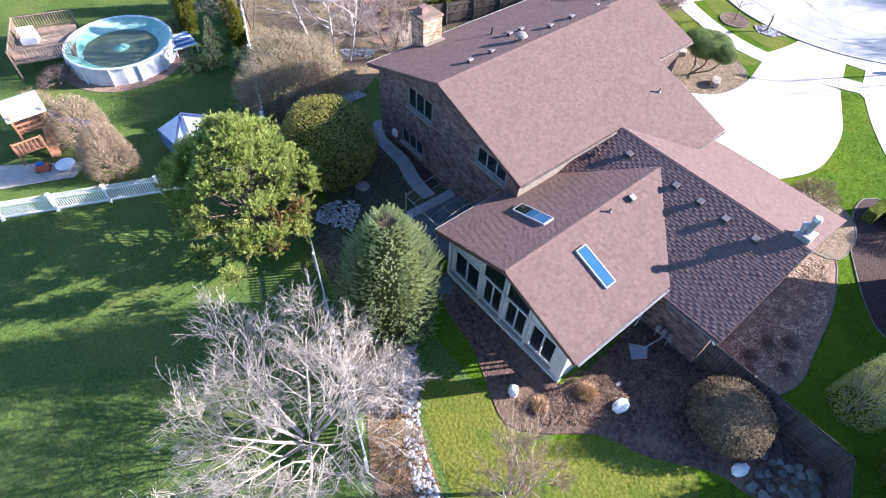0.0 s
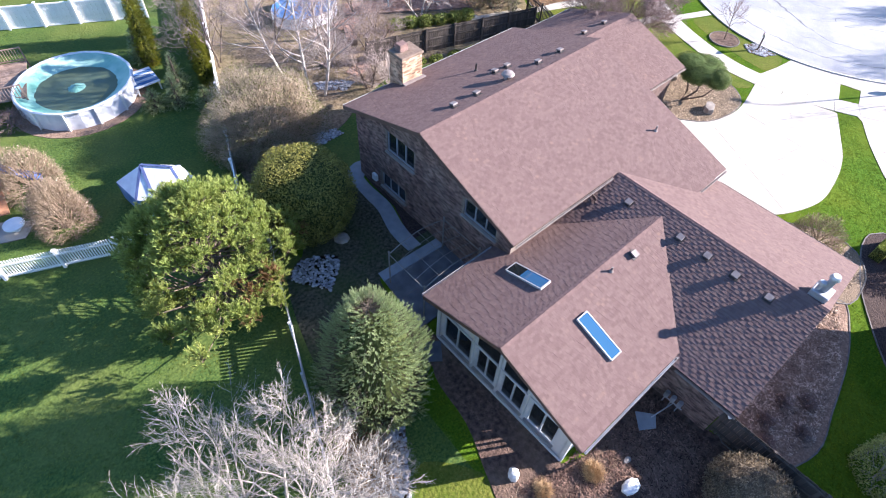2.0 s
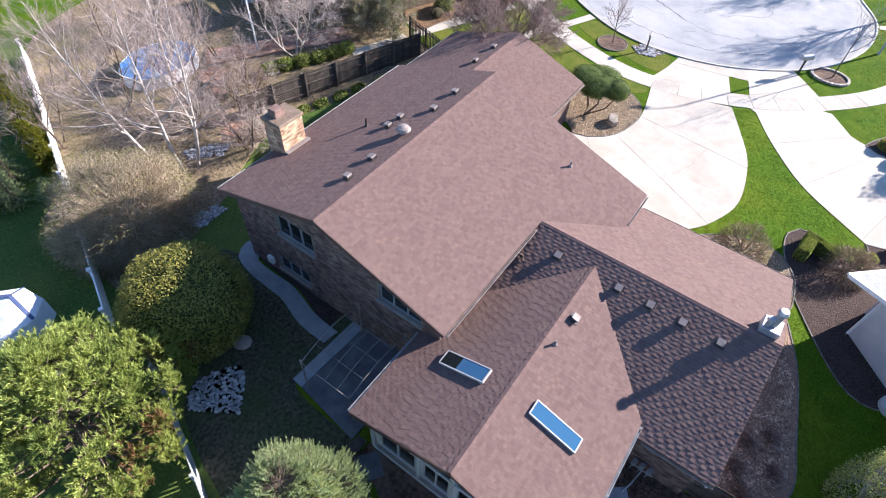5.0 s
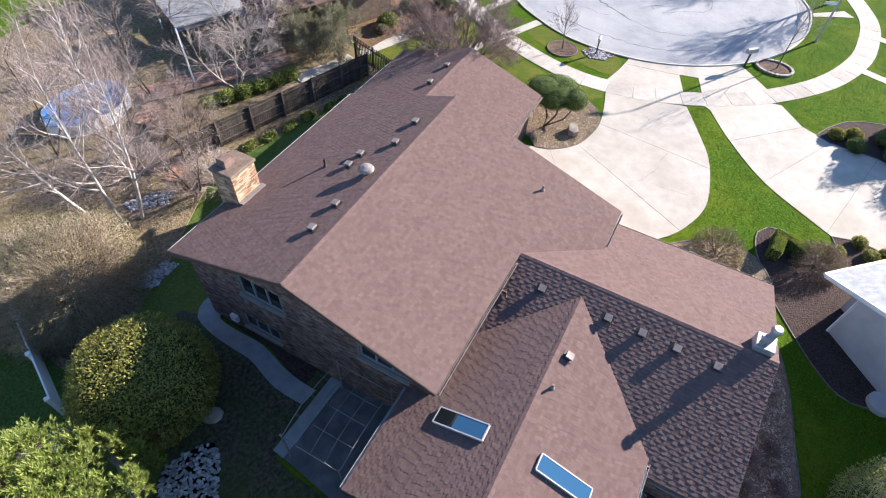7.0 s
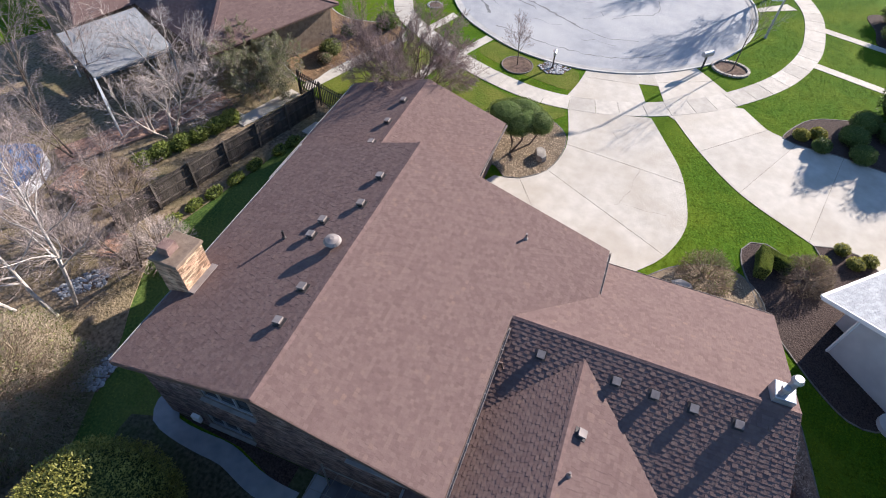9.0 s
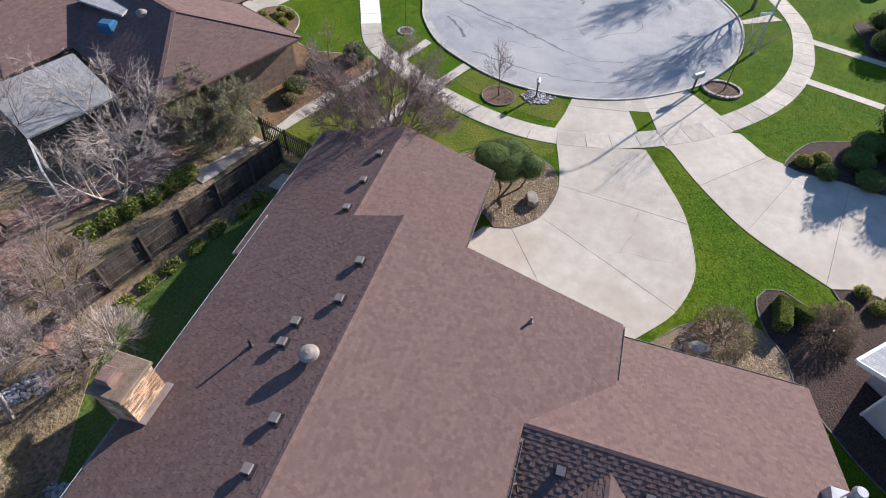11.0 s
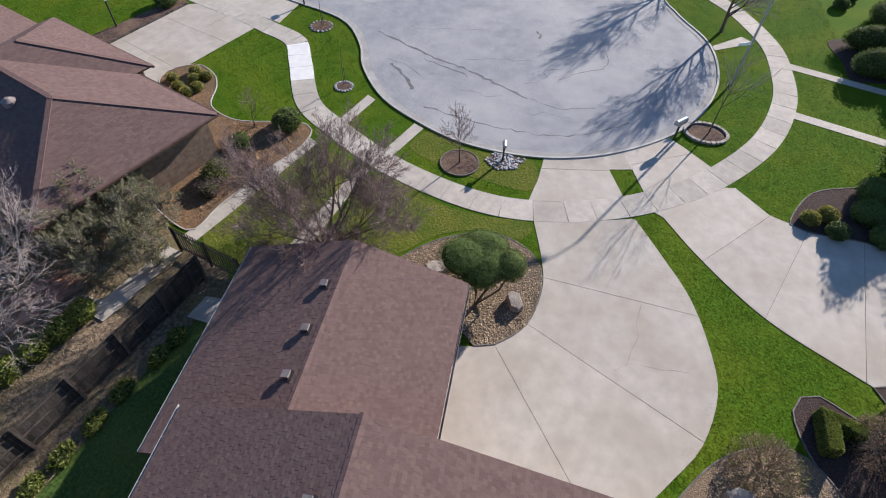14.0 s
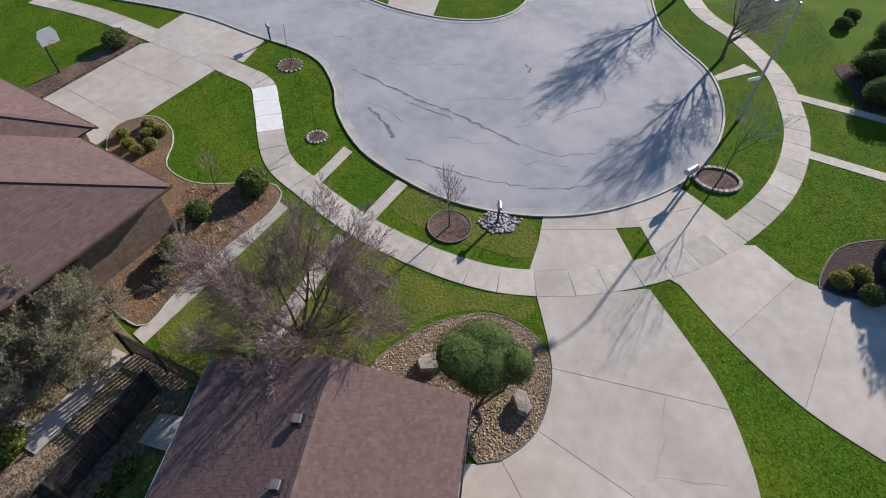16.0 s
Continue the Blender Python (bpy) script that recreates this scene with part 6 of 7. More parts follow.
for i, (x, y, h, rr) in enumerate(((10.2, 40.2, 5.0, 0.6), (12.5, 37.4, 4.8, 0.62), (12.1, 35.9, 3.4, 0.5), (13.2, 39.6, 5.0, 0.6), (14.0, 42.0, 5.0, 0.6), (11.0, 43.0, 4.6, 0.6))):
    spruce("arborvitae", (x, y), h, rr, 150 + i, "narrow yellow-green arborvitae along the boundary", "leaf_arbor", 32, 0.02, 1.4, "arborvitae row", 9, "arborvitae", 0.17, 0.35)
for i, (x, y, h, rr) in enumerate(((9.6, 34.8, 2.2, 0.9), (10.4, 36.4, 2.6, 0.9), (8.4, 35.4, 1.4, 1.0), (9.8, 40.9, 2.4, 0.9), (10.9, 33.6, 1.5, 0.8))):
    spruce("small_spruce", (x, y), h, rr, 160 + i, "small blue-green spruce beside the pool", "leaf_spruce", 14, 0.05, 0.9, "small spruces", 6, "spruce tree", 0.17, 0.8)
twig_shrub("bare_shrub", (10.2, 31.8), 0.7, 0.7, 0.9, 166, "small brown leafless shrub at a lawn edge", "twig", 160)
twig_shrub("leafing_tree", (20.3, -4.25), 1.15, 1.15, 5.0, 167, "small tree in fresh yellow-green leaf beside a bed", "twig_grey", 400, "leaf_fresh", 12000, shell=0.4, category="tree")
for i, (x, y) in enumerate(((25.8, 28.8), (27.2, 28.4), (24.6, 29.2), (28.6, 28.1), (30.3, 27.5), (23.2, 29.5), (31.3, 27.2))):
    clipped("ground_cover", (x, y), 0.55, 0.35, 0.3, 170 + i, "low bright green plant along the fence", "leaf_new", 500, group="plants along the fence", size=0.06)
for i, (x, y) in enumerate(((26.2, 33.9), (27.3, 33.5), (28.4, 33.0), (29.5, 32.5), (30.6, 32.1), (31.5, 31.8))):
    clipped("hedge_plant", (x, y), 0.7, 0.5, 0.65, 180 + i, "low leafy green hedge plant", "leaf_new", 1400, group="low hedge by the brick walk", size=0.07)
for i, (x, y) in enumerate(((18.8, -0.1), (20.2, -0.2), (19.5, -1.4), (18.0, -0.5), (21.0, -0.9))):
    twig_shrub("pruned_rose", (x, y), 0.32, 0.32, 0.35, 190 + i, "small cut-back dark shrub in bark mulch", "twig_plum", 90, group="cut-back shrubs")
twig_shrub("straw_clump", (11.7, 3.35), 0.36, 0.36, 0.26, 197, "cut-back clump of straw-coloured ornamental grass", "straw", 420, category="ornamental grass", group="straw clumps")
twig_shrub("straw_clump", (9.7, 4.15), 0.32, 0.32, 0.22, 198, "cut-back clump of straw-coloured ornamental grass", "straw", 200, category="ornamental grass", group="straw clumps")
# clipped L-shaped hedge
t = thing("corner_hedge", (33.2, 0.4, 0), "clipped L-shaped box hedge with a flat top", "hedge")
rr = random.Random(200)
Lp = [(33.3, 0.62), (31.6, 0.74), (31.55, 0.22), (32.75, 0.1), (32.25, -0.8), (32.7, -1.05)]
# Dark prism reads as inner shade behind the hedge's leaves.
Mesh().prism(Lp, 0, 0.78, 0.05).make("inner_growth", "shade_core", t)
lf = Mesh()
Lc = Lp if sum(a[0] * b[1] - b[0] * a[1] for a, b in zip(Lp, Lp[1:] + Lp[:1])) > 0 else Lp[::-1]
for x, y in scatter(Lc, 3200, rr):
    needles(lf, Vector((x, y, 0.77)), Vector((0, 0, 1)), 0.07, 2, rr, 0.02, 1.0)
for a, b in zip(Lc, Lc[1:] + Lc[:1]):
    a, b = Vector((*a, 0)), Vector((*b, 0))
    out = (b - a).cross(Vector((0, 0, 1))).normalized()
    for i in range(int((b - a).length * 420)):
        needles(lf, a.lerp(b, rr.random()) + Vector((0, 0, rr.uniform(0.03, 0.78))), out, 0.06, 2, rr, 0.02, 1.0)
tagged(lf.make("foliage", "leaf_new", t), kind="stuff")


# ---- fences ----
def fence_line(name, a, b, h, label, board, gap, material, post_gap=2.4, rails=(0.35, 0.85), post=0.1, side=1, cap=False, thick=0.022, cap_points=False):
    """Posts, rails and single boards from a to b; side: where the rails stand."""
    a, b = Vector((*a, 0)), Vector((*b, 0))
    d = (b - a).normalized()
    n = Vector((-d.y, d.x, 0)) * side
    L = (b - a).length
    t = thing(name, a, label, "fence")
    k = max(1, round(L / post_gap))
    pm = None
    for i in range(k + 1):
        p = a + d * L * i / k + n * 0.07
        m = Mesh()
        m.bar(p - Vector((0, 0, 0.05)), p + Vector((0, 0, h + 0.08)), post, post, n)
        if cap:
            m.bar(p + Vector((0, 0, h + 0.08)), p + Vector((0, 0, h + 0.12)), post * 1.35, post * 1.35, n)
        m.make("post", material, t)
    for f in rails:
        for i in range(k):
            m = Mesh()
            m.bar(a + d * L * i / k + n * 0.035 + Vector((0, 0, h * f)), a + d * L * (i + 1) / k + n * 0.035 + Vector((0, 0, h * f)), 0.04, 0.09)
            m.make("rail", material, t)
    top = h
    vs = Mesh()
    u = d * board / 2
    w = n * thick / 2
    lo, hi, pk = Vector((0, 0, 0.05)), Vector((0, 0, top)), Vector((0, 0, top + (0.05 if cap_points else 0.0)))
    vs.add([-u - w + lo, u - w + lo, u - w + hi, -u - w + hi, -u + w + lo, u + w + lo, u + w + hi, -u + w + hi, -w + pk, w + pk],
           [(0, 1, 2, 8, 3), (7, 9, 6, 5, 4), (0, 4, 5, 1), (1, 5, 6, 2), (3, 7, 4, 0), (2, 6, 9, 8), (8, 9, 7, 3)])
    me = bpy.data.meshes.new("board")
    me.from_pydata(vs.v, [], vs.f)
    me.materials.append(M[material])
    cnt = int(L / (board + gap))
    rr = random.Random(int(L * 100))
    step = L / cnt
    for i in range(cnt):
        s = new("picket" if cap_points else "board", me)
        s.parent = t
        s.location = d * (i + 0.5) * step + Vector((0, 0, 0 if cap_points else rr.uniform(-0.03, 0.0)))
    return t


fence_line("picket_fence", (-7.1, 29.2), (4.6, 24.4), 1.15, "white picket fence between lawns", 0.06, 0.055, "white", 2.5, (0.18, 0.8), 0.13, -1, True, cap_points=True)
fence_line("picket_fence", (4.6, 24.4), (8.3, 22.9), 1.15, "white picket fence running to the boundary corner", 0.06, 0.055, "white", 2.5, (0.18, 0.8), 0.13, -1, True, cap_points=True)
fence_line("picket_fence", (2.7, 6.4), (8.75, 22.9), 1.3, "pale weathered slat fence along the boundary", 0.11, 0.06, "frame_grey", 2.5, (0.18, 0.8), 0.09, 1)
fence_line("panel_fence", (8.3, 24.4), (17.2, 47.5), 1.3, "pale vinyl panel fence along the boundary", 0.15, 0.012, "white", 2.4, (0.1, 0.95), 0.14, 1, True)
fence_line("panel_fence", (-4.0, 54.6), (12.5, 46.4), 1.7, "pale vinyl panel fence behind the pool", 0.3, 0.01, "white", 2.4, (0.05, 0.95), 0.14, -1, True)
fence_line("board_fence", (21.6, 31.3), (34.5, 27.5), 1.75, "dark weathered board fence with rails showing", 0.14, 0.012, "weathered", 2.4, (0.2, 0.55, 0.88), 0.11, -1)
fence_line("board_fence", (34.75, 25.6), (35.95, 29.4), 1.7, "dark open slat fence beside the side path", 0.08, 0.09, "weathered", 2.0, (0.2, 0.85), 0.1, 1)
fence_line("board_fence", (16.75, 1.3), (16.75, -4.8), 1.75, "grey weathered board fence below the gable", 0.14, 0.01, "weathered", 2.0, (0.18, 0.55, 0.9), 0.1, -1)
fence_line("board_fence", (16.7, -4.85), (12.0, -6.6), 1.75, "grey weathered board fence turning a corner", 0.14, 0.01, "weathered", 2.4, (0.18, 0.55, 0.9), 0.1, -1)
# ---- garden frame over the patio ----
t = thing("garden_pergola", (12.7, 14.1, 0), "bare metal canopy frame with arched ribs over a patio", "pergola")
X0, X1, Y0, Y1, Z = 11.25, 14.58, 12.98, 15.46, 2.3
for x in (X0, X1):
    for y in (Y0, Y1):
        m = Mesh()
        m.tube([(x, y, 0.04), (x, y, Z + 0.12)], [0.035, 0.035], 8)
        m.tube([(x, y, Z + 0.1), (x, y, Z + 0.17), (x, y, Z + 0.22)], [0.03, 0.055, 0.02], 8)
        m.make("post", "pergola_metal", t)
for x in (X0, X1):
    Mesh().tube([(x, Y0, Z), (x, Y1, Z)], [0.02, 0.02], 6).make("beam", "pergola_metal", t)
for k in range(5):
    y = Y0 + (Y1 - Y0) * k / 4
    Mesh().tube([(X0 + (X1 - X0) * q, y, Z + 0.36 * math.sin(math.pi * q)) for q in (0, 0.08, 0.18, 0.33, 0.5, 0.67, 0.82, 0.92, 1)], [0.012 if 0 < k < 4 else 0.022] * 9, 6).make("rib", "pergola_metal", t)
for q in (0.25, 0.5, 0.75):
    x, z = X0 + (X1 - X0) * q, Z + 0.36 * math.sin(math.pi * q)
    Mesh().tube([(x, Y0, z), (x, Y1, z)], [0.011, 0.011], 6).make("purlin", "pergola_metal", t)
# bench beside the sunroom step
t = thing("bench", (10.5, 11.9, 0), "small grey wooden bench on the patio edge", "bench")
Mesh().box(9.9, 12.0, 0.42, 10.9, 12.4, 0.47).make("seat", "weathered", t)
for x in (10.0, 10.75):
    Mesh().box(x, 12.05, 0.05, x + 0.07, 12.35, 0.42).make("leg", "weathered", t)

# ---- stones and small yard things ----
def boulder(name, x, y, sx, sy, sz, seed, label, material="stone", z=0.0, turn=0.0, slab=False):
    r = random.Random(seed)
    m = Mesh()
    n = 6 if slab else 9
    vs, fs = [], []
    prof = ((1.0, 0.0), (1.05, 0.35), (0.92, 0.75), (0.55, 0.97)) if not slab else ((1.0, 0.0), (1.04, 0.5), (1.0, 0.88), (0.93, 1.0))
    for k, (q, h) in enumerate(prof):
        for j in range(n):
            a = 2 * math.pi * j / n
            s = q * (1 + 0.16 * math.sin(2 * a + seed) + r.uniform(-0.08, 0.08))
            X, Y = sx * s * math.cos(a), sy * s * math.sin(a)
            vs.append((x + X * math.cos(turn) - Y * math.sin(turn), y + X * math.sin(turn) + Y * math.cos(turn), z + sz * (h + r.uniform(-0.05, 0.05)) - 0.02))
    vs.append((x, y, z + sz))
    for k in range(3):
        for j in range(n):
            i = (j + 1) % n
            fs.append((k * n + j, k * n + i, (k + 1) * n + i, (k + 1) * n + j))
    fs += [(3 * n + j, 3 * n + (j + 1) % n, 4 * n) for j in range(n)]
    m.add(vs, fs)
    return tagged(m.make(name, material), label, "rock")


boulder("boulder", 9.25, 5.3, 0.2, 0.27, 0.42, 1, "upright white boulder in a bare bed", "stone_white", 0.04)
boulder("boulder", 12.35, 2.05, 0.36, 0.31, 0.26, 2, "rounded white boulder in a bare bed", "stone_white", 0.04)
boulder("boulder", 14.0, -2.55, 0.36, 0.26, 0.25, 3, "flat white boulder beside a dome shrub", "stone_white", 0.04)
boulder("boulder", 11.05, 19.25, 0.4, 0.32, 0.3, 4, "grey boulder in a shaded bed", "stone", 0.04)
boulder("boulder", 36.15, 13.1, 0.62, 0.3, 0.42, 5, "flat-topped grey stone block in river gravel", "stone", 0.04, 0.35, True)
boulder("boulder", 37.35, 17.0, 0.6, 0.4, 0.35, 6, "flat grey stone slab in river gravel", "stone", 0.04, 1.6, True)
boulder("boulder", 29.2, 4.2, 0.30, 0.62, 0.5, 7, "broad grey stone in a gravel bed", "stone", 0.04, 0.2, True)
boulder("boulder", 13.1, 2.75, 0.16, 0.13, 0.08, 8, "small tan stone in bare earth", "stone", 0.04)
rr = random.Random(9)
flag = thing("flagstones", (15.4, -4.0, 0), "loose grey flagstones in a fence corner", "stones")
for i, (x, y) in enumerate(scatter([(13.6, -3.2), (16.4, -2.6), (16.5, -4.6), (14.2, -5.4)], 34, rr)):
    m = Mesh()
    a0, k = rr.random() * 6, rr.randint(4, 6)
    m.prism([(x + rr.uniform(0.12, 0.25) * math.cos(a0 + j * 2 * math.pi / k), y + rr.uniform(0.12, 0.25) * math.sin(a0 + j * 2 * math.pi / k)) for j in range(k)], 0.02, 0.10 + rr.uniform(0, 0.06), 0.012)
    m.make("flagstone", "flag_stone", flag)
paving("utility_pad", [(14.45, 3.15), (15.0, 3.75), (15.55, 3.1), (15.05, 2.75)], [], "small square concrete pad beside the gas meters", "path", 0.09, "paving slab")

# mailboxes, sign pole, hoop
def mailbox(x, y, turn, label, h=1.1, k=1.0):
    t = thing("mailbox", (x, y, 0), label, "mailbox")
    c, s = math.cos(turn), math.sin(turn)
    Mesh().bar((x, y, 0), (x, y, h - 0.08), 0.1, 0.1, (c, s, 0)).make("post", "weathered", t)
    m = Mesh()
    ring = [(0.1 * k * math.cos(a), (0.12 + 0.1 * math.sin(a)) * k) for a in [math.pi * q / 8 for q in range(9)]]
    prof = [(0.1 * k, 0.0)] + ring + [(-0.1 * k, 0.0)]
    n = len(prof)
    vs = [(x + c * u - s * p, y + s * u + c * p, h - 0.08 + q) for u in (-0.26 * k, 0.26 * k) for p, q in prof]
    m.add(vs, [(i, (i + 1) % n, n + (i + 1) % n, n + i) for i in range(n)] + [tuple(reversed(range(n))), tuple(range(n, 2 * n))])
    m.make("box", "galvanised", t, "rounded metal box")
    Mesh().bar((x - s * 0.12, y + c * 0.12, h), (x - s * 0.12, y + c * 0.12, h + 0.22), 0.015, 0.05, (c, s, 0)).make("flag", "toy_red", t)


mailbox(46.1, 14.85, 0.1, "grey metal mailbox on a post among white cobbles", 1.2)
mailbox(50.55, 4.75, -0.8, "large pale metal mailbox on a post at the kerb", 1.2, 1.6)
mailbox(61.15, 32.4, 0.6, "dark mailbox on a post at the kerb")
t = thing("street_light", (57.6, 0.35, 0), "tall grey street light pole with a street sign", "street light")
Mesh().tube([(57.6, 0.35, 0), (57.6, 0.35, 0.3), (57.6, 0.35, 7.6)], [0.13, 0.09, 0.06], 10).make("pole", "pole_metal", t)
Mesh().tube([(57.6, 0.35, 7.5), (57.3, 0.8, 7.9), (56.7, 1.7, 8.0)], [0.04, 0.04, 0.035], 8).make("arm", "pole_metal", t)
m = Mesh()
m.prism([(56.9, 1.3), (57.15, 1.45), (56.6, 2.3), (56.35, 2.15)], 7.92, 8.08, 0.02)
m.make("lamp_head", "galvanised", t)
s = Mesh().bar((57.5, 0.4, 3.1), (57.1, 1.25, 3.1), 0.03, 0.22).make("street_sign", "white", t, "white street sign blade")
Mesh().bar((57.40, 0.64, 3.1), (57.17, 1.13, 3.1), 0.045, 0.07).make("sign_bar", "black_metal", s)
t = thing("basketball_hoop", (54.6, 44.4, 0), "basketball hoop with a white backboard on a dark pole", "basketball hoop")
Mesh().tube([(54.6, 44.4, 0), (54.6, 44.4, 2.2), (54.2, 43.7, 3.0)], [0.06, 0.06, 0.05], 8).make("pole", "black_metal", t)
m = Mesh()
c0, ux, uz = Vector((53.95, 43.2, 3.05)), Vector((0.88, -0.47, 0)), Vector((0, 0, 1))
ring = [(0.55, -0.5), (0.6, 0.1), (0.4, 0.45), (-0.4, 0.45), (-0.6, 0.1), (-0.55, -0.5)]
nn = ux.cross(uz)
m.add([c0 + ux * a + uz * b for a, b in ring] + [c0 + ux * a + uz * b + nn * 0.04 for a, b in ring], [(5, 4, 3, 2, 1, 0), (6, 7, 8, 9, 10, 11)] + [(i, (i + 1) % 6, 6 + (i + 1) % 6, 6 + i) for i in range(6)])
m.make("backboard", "white", t)
m = Mesh()
m.tube([c0 + nn * (0.3 + 0.23 * math.cos(a)) + ux * 0.23 * math.sin(a) - uz * 0.3 for a in [2 * math.pi * k / 12 for k in range(13)]], [0.012] * 13, 5)
m.make("rim", "toy_red", t)
for x, y in ((51.2, 26.0), (58.2, 29.9)):
    t = thing("tree_stake", (x, y, 0), "thin sapling tied to a stake in a stone ring", "sapling", "saplings")
    Mesh().tube([(x, y, 0), (x + 0.05, y + 0.03, 1.6), (x + 0.1, y, 3.0)], [0.025, 0.018, 0.006], 6).make("stem", "bark", t)
    Mesh().tube([(x + 0.25, y, 0), (x + 0.25, y, 1.2)], [0.02, 0.02], 6).make("stake", "weathered", t)
t = thing("block_edging", (52, 43.9, 0), "row of dark paving blocks edging a drive", "edging")
for i in range(34):
    f = i / 33
    p = Vector((50.9, 44.1, 0)).lerp(Vector((59.0, 41.15, 0)), f)
    Mesh().prism([(p.x - 0.1, p.y - 0.06), (p.x + 0.1, p.y - 0.13), (p.x + 0.12, p.y + 0.02), (p.x - 0.08, p.y + 0.1)], 0, 0.16, 0.02).make("block", "weathered", t)

# ---- pool, deck, play yard ----
t = thing("swimming_pool", (5.3, 39.5, 0), "round above-ground pool with a sagging teal cover", "pool")
PX, PY, PR, PH = 5.25, 39.3, 3.3, 1.2
n = 24
for k in range(n):
    a, b = 2 * math.pi * k / n, 2 * math.pi * (k + 1) / n
    m = Mesh()
    m.bar((PX + PR * math.cos(a), PY + PR * math.sin(a), PH / 2), (PX + PR * math.cos(b), PY + PR * math.sin(b), PH / 2), 0.03, PH)
    m.make("wall_panel", "tarp_white", t)
    if k % 2 == 0:
        q = PR + 0.05
        Mesh().bar((PX + q * math.cos(a), PY + q * math.sin(a), 0), (PX + q * math.cos(a), PY + q * math.sin(a), PH), 0.1, 0.14, (math.cos(a), math.sin(a), 0)).make("upright", "white", t)
m = Mesh()
m.tube([(PX + (PR + 0.02) * math.cos(2 * math.pi * k / n), PY + (PR + 0.02) * math.sin(2 * math.pi * k / n), PH) for k in range(n + 1)], [0.09] * (n + 1), 6)
m.make("rim", "tarp_white", t, "pale blue-white rim")
rr = random.Random(3)
m, rings = Mesh(), 9
vs, fs = [], []
for i in range(rings + 1):
    f = i / rings
    for k in range(n * 2):
        a = math.pi * k / n
        z = PH + 0.03 - 0.75 * (1 - f ** 3) + (0.48 if f < 0.36 else 0) * (1 - f / 0.36) + rr.uniform(-0.02, 0.02)
        vs.append((PX + (PR - 0.02) * f * math.cos(a), PY + (PR - 0.02) * f * math.sin(a), z))
for i in range(rings):
    for k in range(n * 2):
        j = (k + 1) % (n * 2)
        fs.append((i * n * 2 + k, (i + 1) * n * 2 + k, (i + 1) * n * 2 + j, i * n * 2 + j))
m.add(vs, fs)
m.make("cover", "pool_teal", t, "teal fabric cover", True)
m = Mesh()
m.add([(PX + 2.45 * math.cos(2 * math.pi * k / 40) * (1 + 0.05 * math.sin(3 * k)), PY + 2.45 * math.sin(2 * math.pi * k / 40), PH - 0.44) for k in range(40)], [tuple(range(40))])
m.make("water", "pool_water", t, "dark water lying on the cover")
bed("pool_border", [(PX + 4.0 * math.cos(a * 0.2618), PY + 4.0 * math.sin(a * 0.2618)) for a in range(24)], "mulch_red", "ring of red gravel round the pool", "gravel")
t = thing("pool_deck", (1.2, 42.2, 0), "raised wooden deck with a railing beside the pool", "deck")
D0, D1, D2, D3 = Vector((-0.8, 40.6, 1.0)), Vector((2.6, 39.6, 1.0)), Vector((3.8, 43.8, 1.0)), Vector((0.4, 44.8, 1.0))
for k in range(24):
    f = (k + 0.5) / 24
    Mesh().bar(D0.lerp(D3, f), D1.lerp(D2, f), 0.165, 0.035).make("plank", "deck_wood", t)
for p, q in ((D0, D1), (D0, D3), (D3, D2)):
    for h in (0.9, 0.12):
        Mesh().bar(p + Vector((0, 0, h)), q + Vector((0, 0, h)), 0.07, 0.05).make("rail", "deck_wood", t)
    k = int((q - p).length / 0.16)
    for i in range(k + 1):
        g = p.lerp(q, i / k)
        Mesh().bar(g + Vector((0, 0, 0.1)), g + Vector((0, 0, 0.9)), 0.035, 0.035, (1, 0, 0)).make("baluster", "deck_wood", t)
for p in (D0, D1, D2, D3):
    Mesh().bar(p - Vector((0, 0, 1.0)), p + Vector((0, 0, 0.95)), 0.1, 0.1, (1, 0, 0)).make("post", "deck_wood", t)
t = thing("storage_bench", (0.6, 43.0, 1.02), "white plastic bench box on the deck", "deck box")
m = Mesh()
m.prism([(0.2, 42.6), (1.1, 42.3), (1.35, 43.0), (0.45, 43.3)], 1.02, 1.45, 0.04)
m.make("box", "white", t)
m = Mesh()
m.bar((0.32, 43.2, 1.7), (1.3, 42.95, 1.7), 0.08, 0.5)
m.make("back", "white", t)
t = thing("lounger", (8.8, 38.0, 0), "blue-and-white striped lounger on a low deck", "lounger")
for k in range(7):
    Mesh().box(8.0, 37.2 + k * 0.24, 0.55 + 0.03 * k, 9.6, 37.42 + k * 0.24, 0.6 + 0.03 * k).make("slat", "tarp_blue" if k % 2 else "tarp_white", t)
for x in (8.1, 9.5):
    for y in (37.25, 38.75):
        Mesh().box(x - 0.04, y - 0.04, 0, x + 0.04, y + 0.04, 0.58).make("leg", "white", t)
t = thing("canopy_tent", (5.4, 27.8, 0), "small pale fabric play tent with navy stripes", "tent")
rim = [(3.85, 29.0, 1.2), (4.1, 27.1, 1.2), (4.8, 26.3, 1.2), (6.3, 26.3, 1.2), (7.1, 27.0, 1.2), (6.9, 28.2, 1.2), (5.4, 29.5, 1.2)]
R1, R2 = (5.2, 28.4, 2.05), (6.3, 27.3, 2.05)
panels = [(rim[0], rim[1], R1), (rim[1], rim[2], R1), (rim[2], rim[3], R2, R1), (rim[3], rim[4], R2), (rim[4], rim[5], R2), (rim[5], rim[6], R1, R2), (rim[6], rim[0], R1)]
for p in panels:
    m = Mesh()
    k = len(p)
    m.add([Vector(q) for q in p] + [Vector(q) - Vector((0, 0, 0.02)) for q in p], [tuple(range(k)), tuple(reversed(range(k, 2 * k)))] + [(k + i, k + (i + 1) % k, (i + 1) % k, i) for i in range(k)])
    m.make("roof_panel", "tarp_white", t)
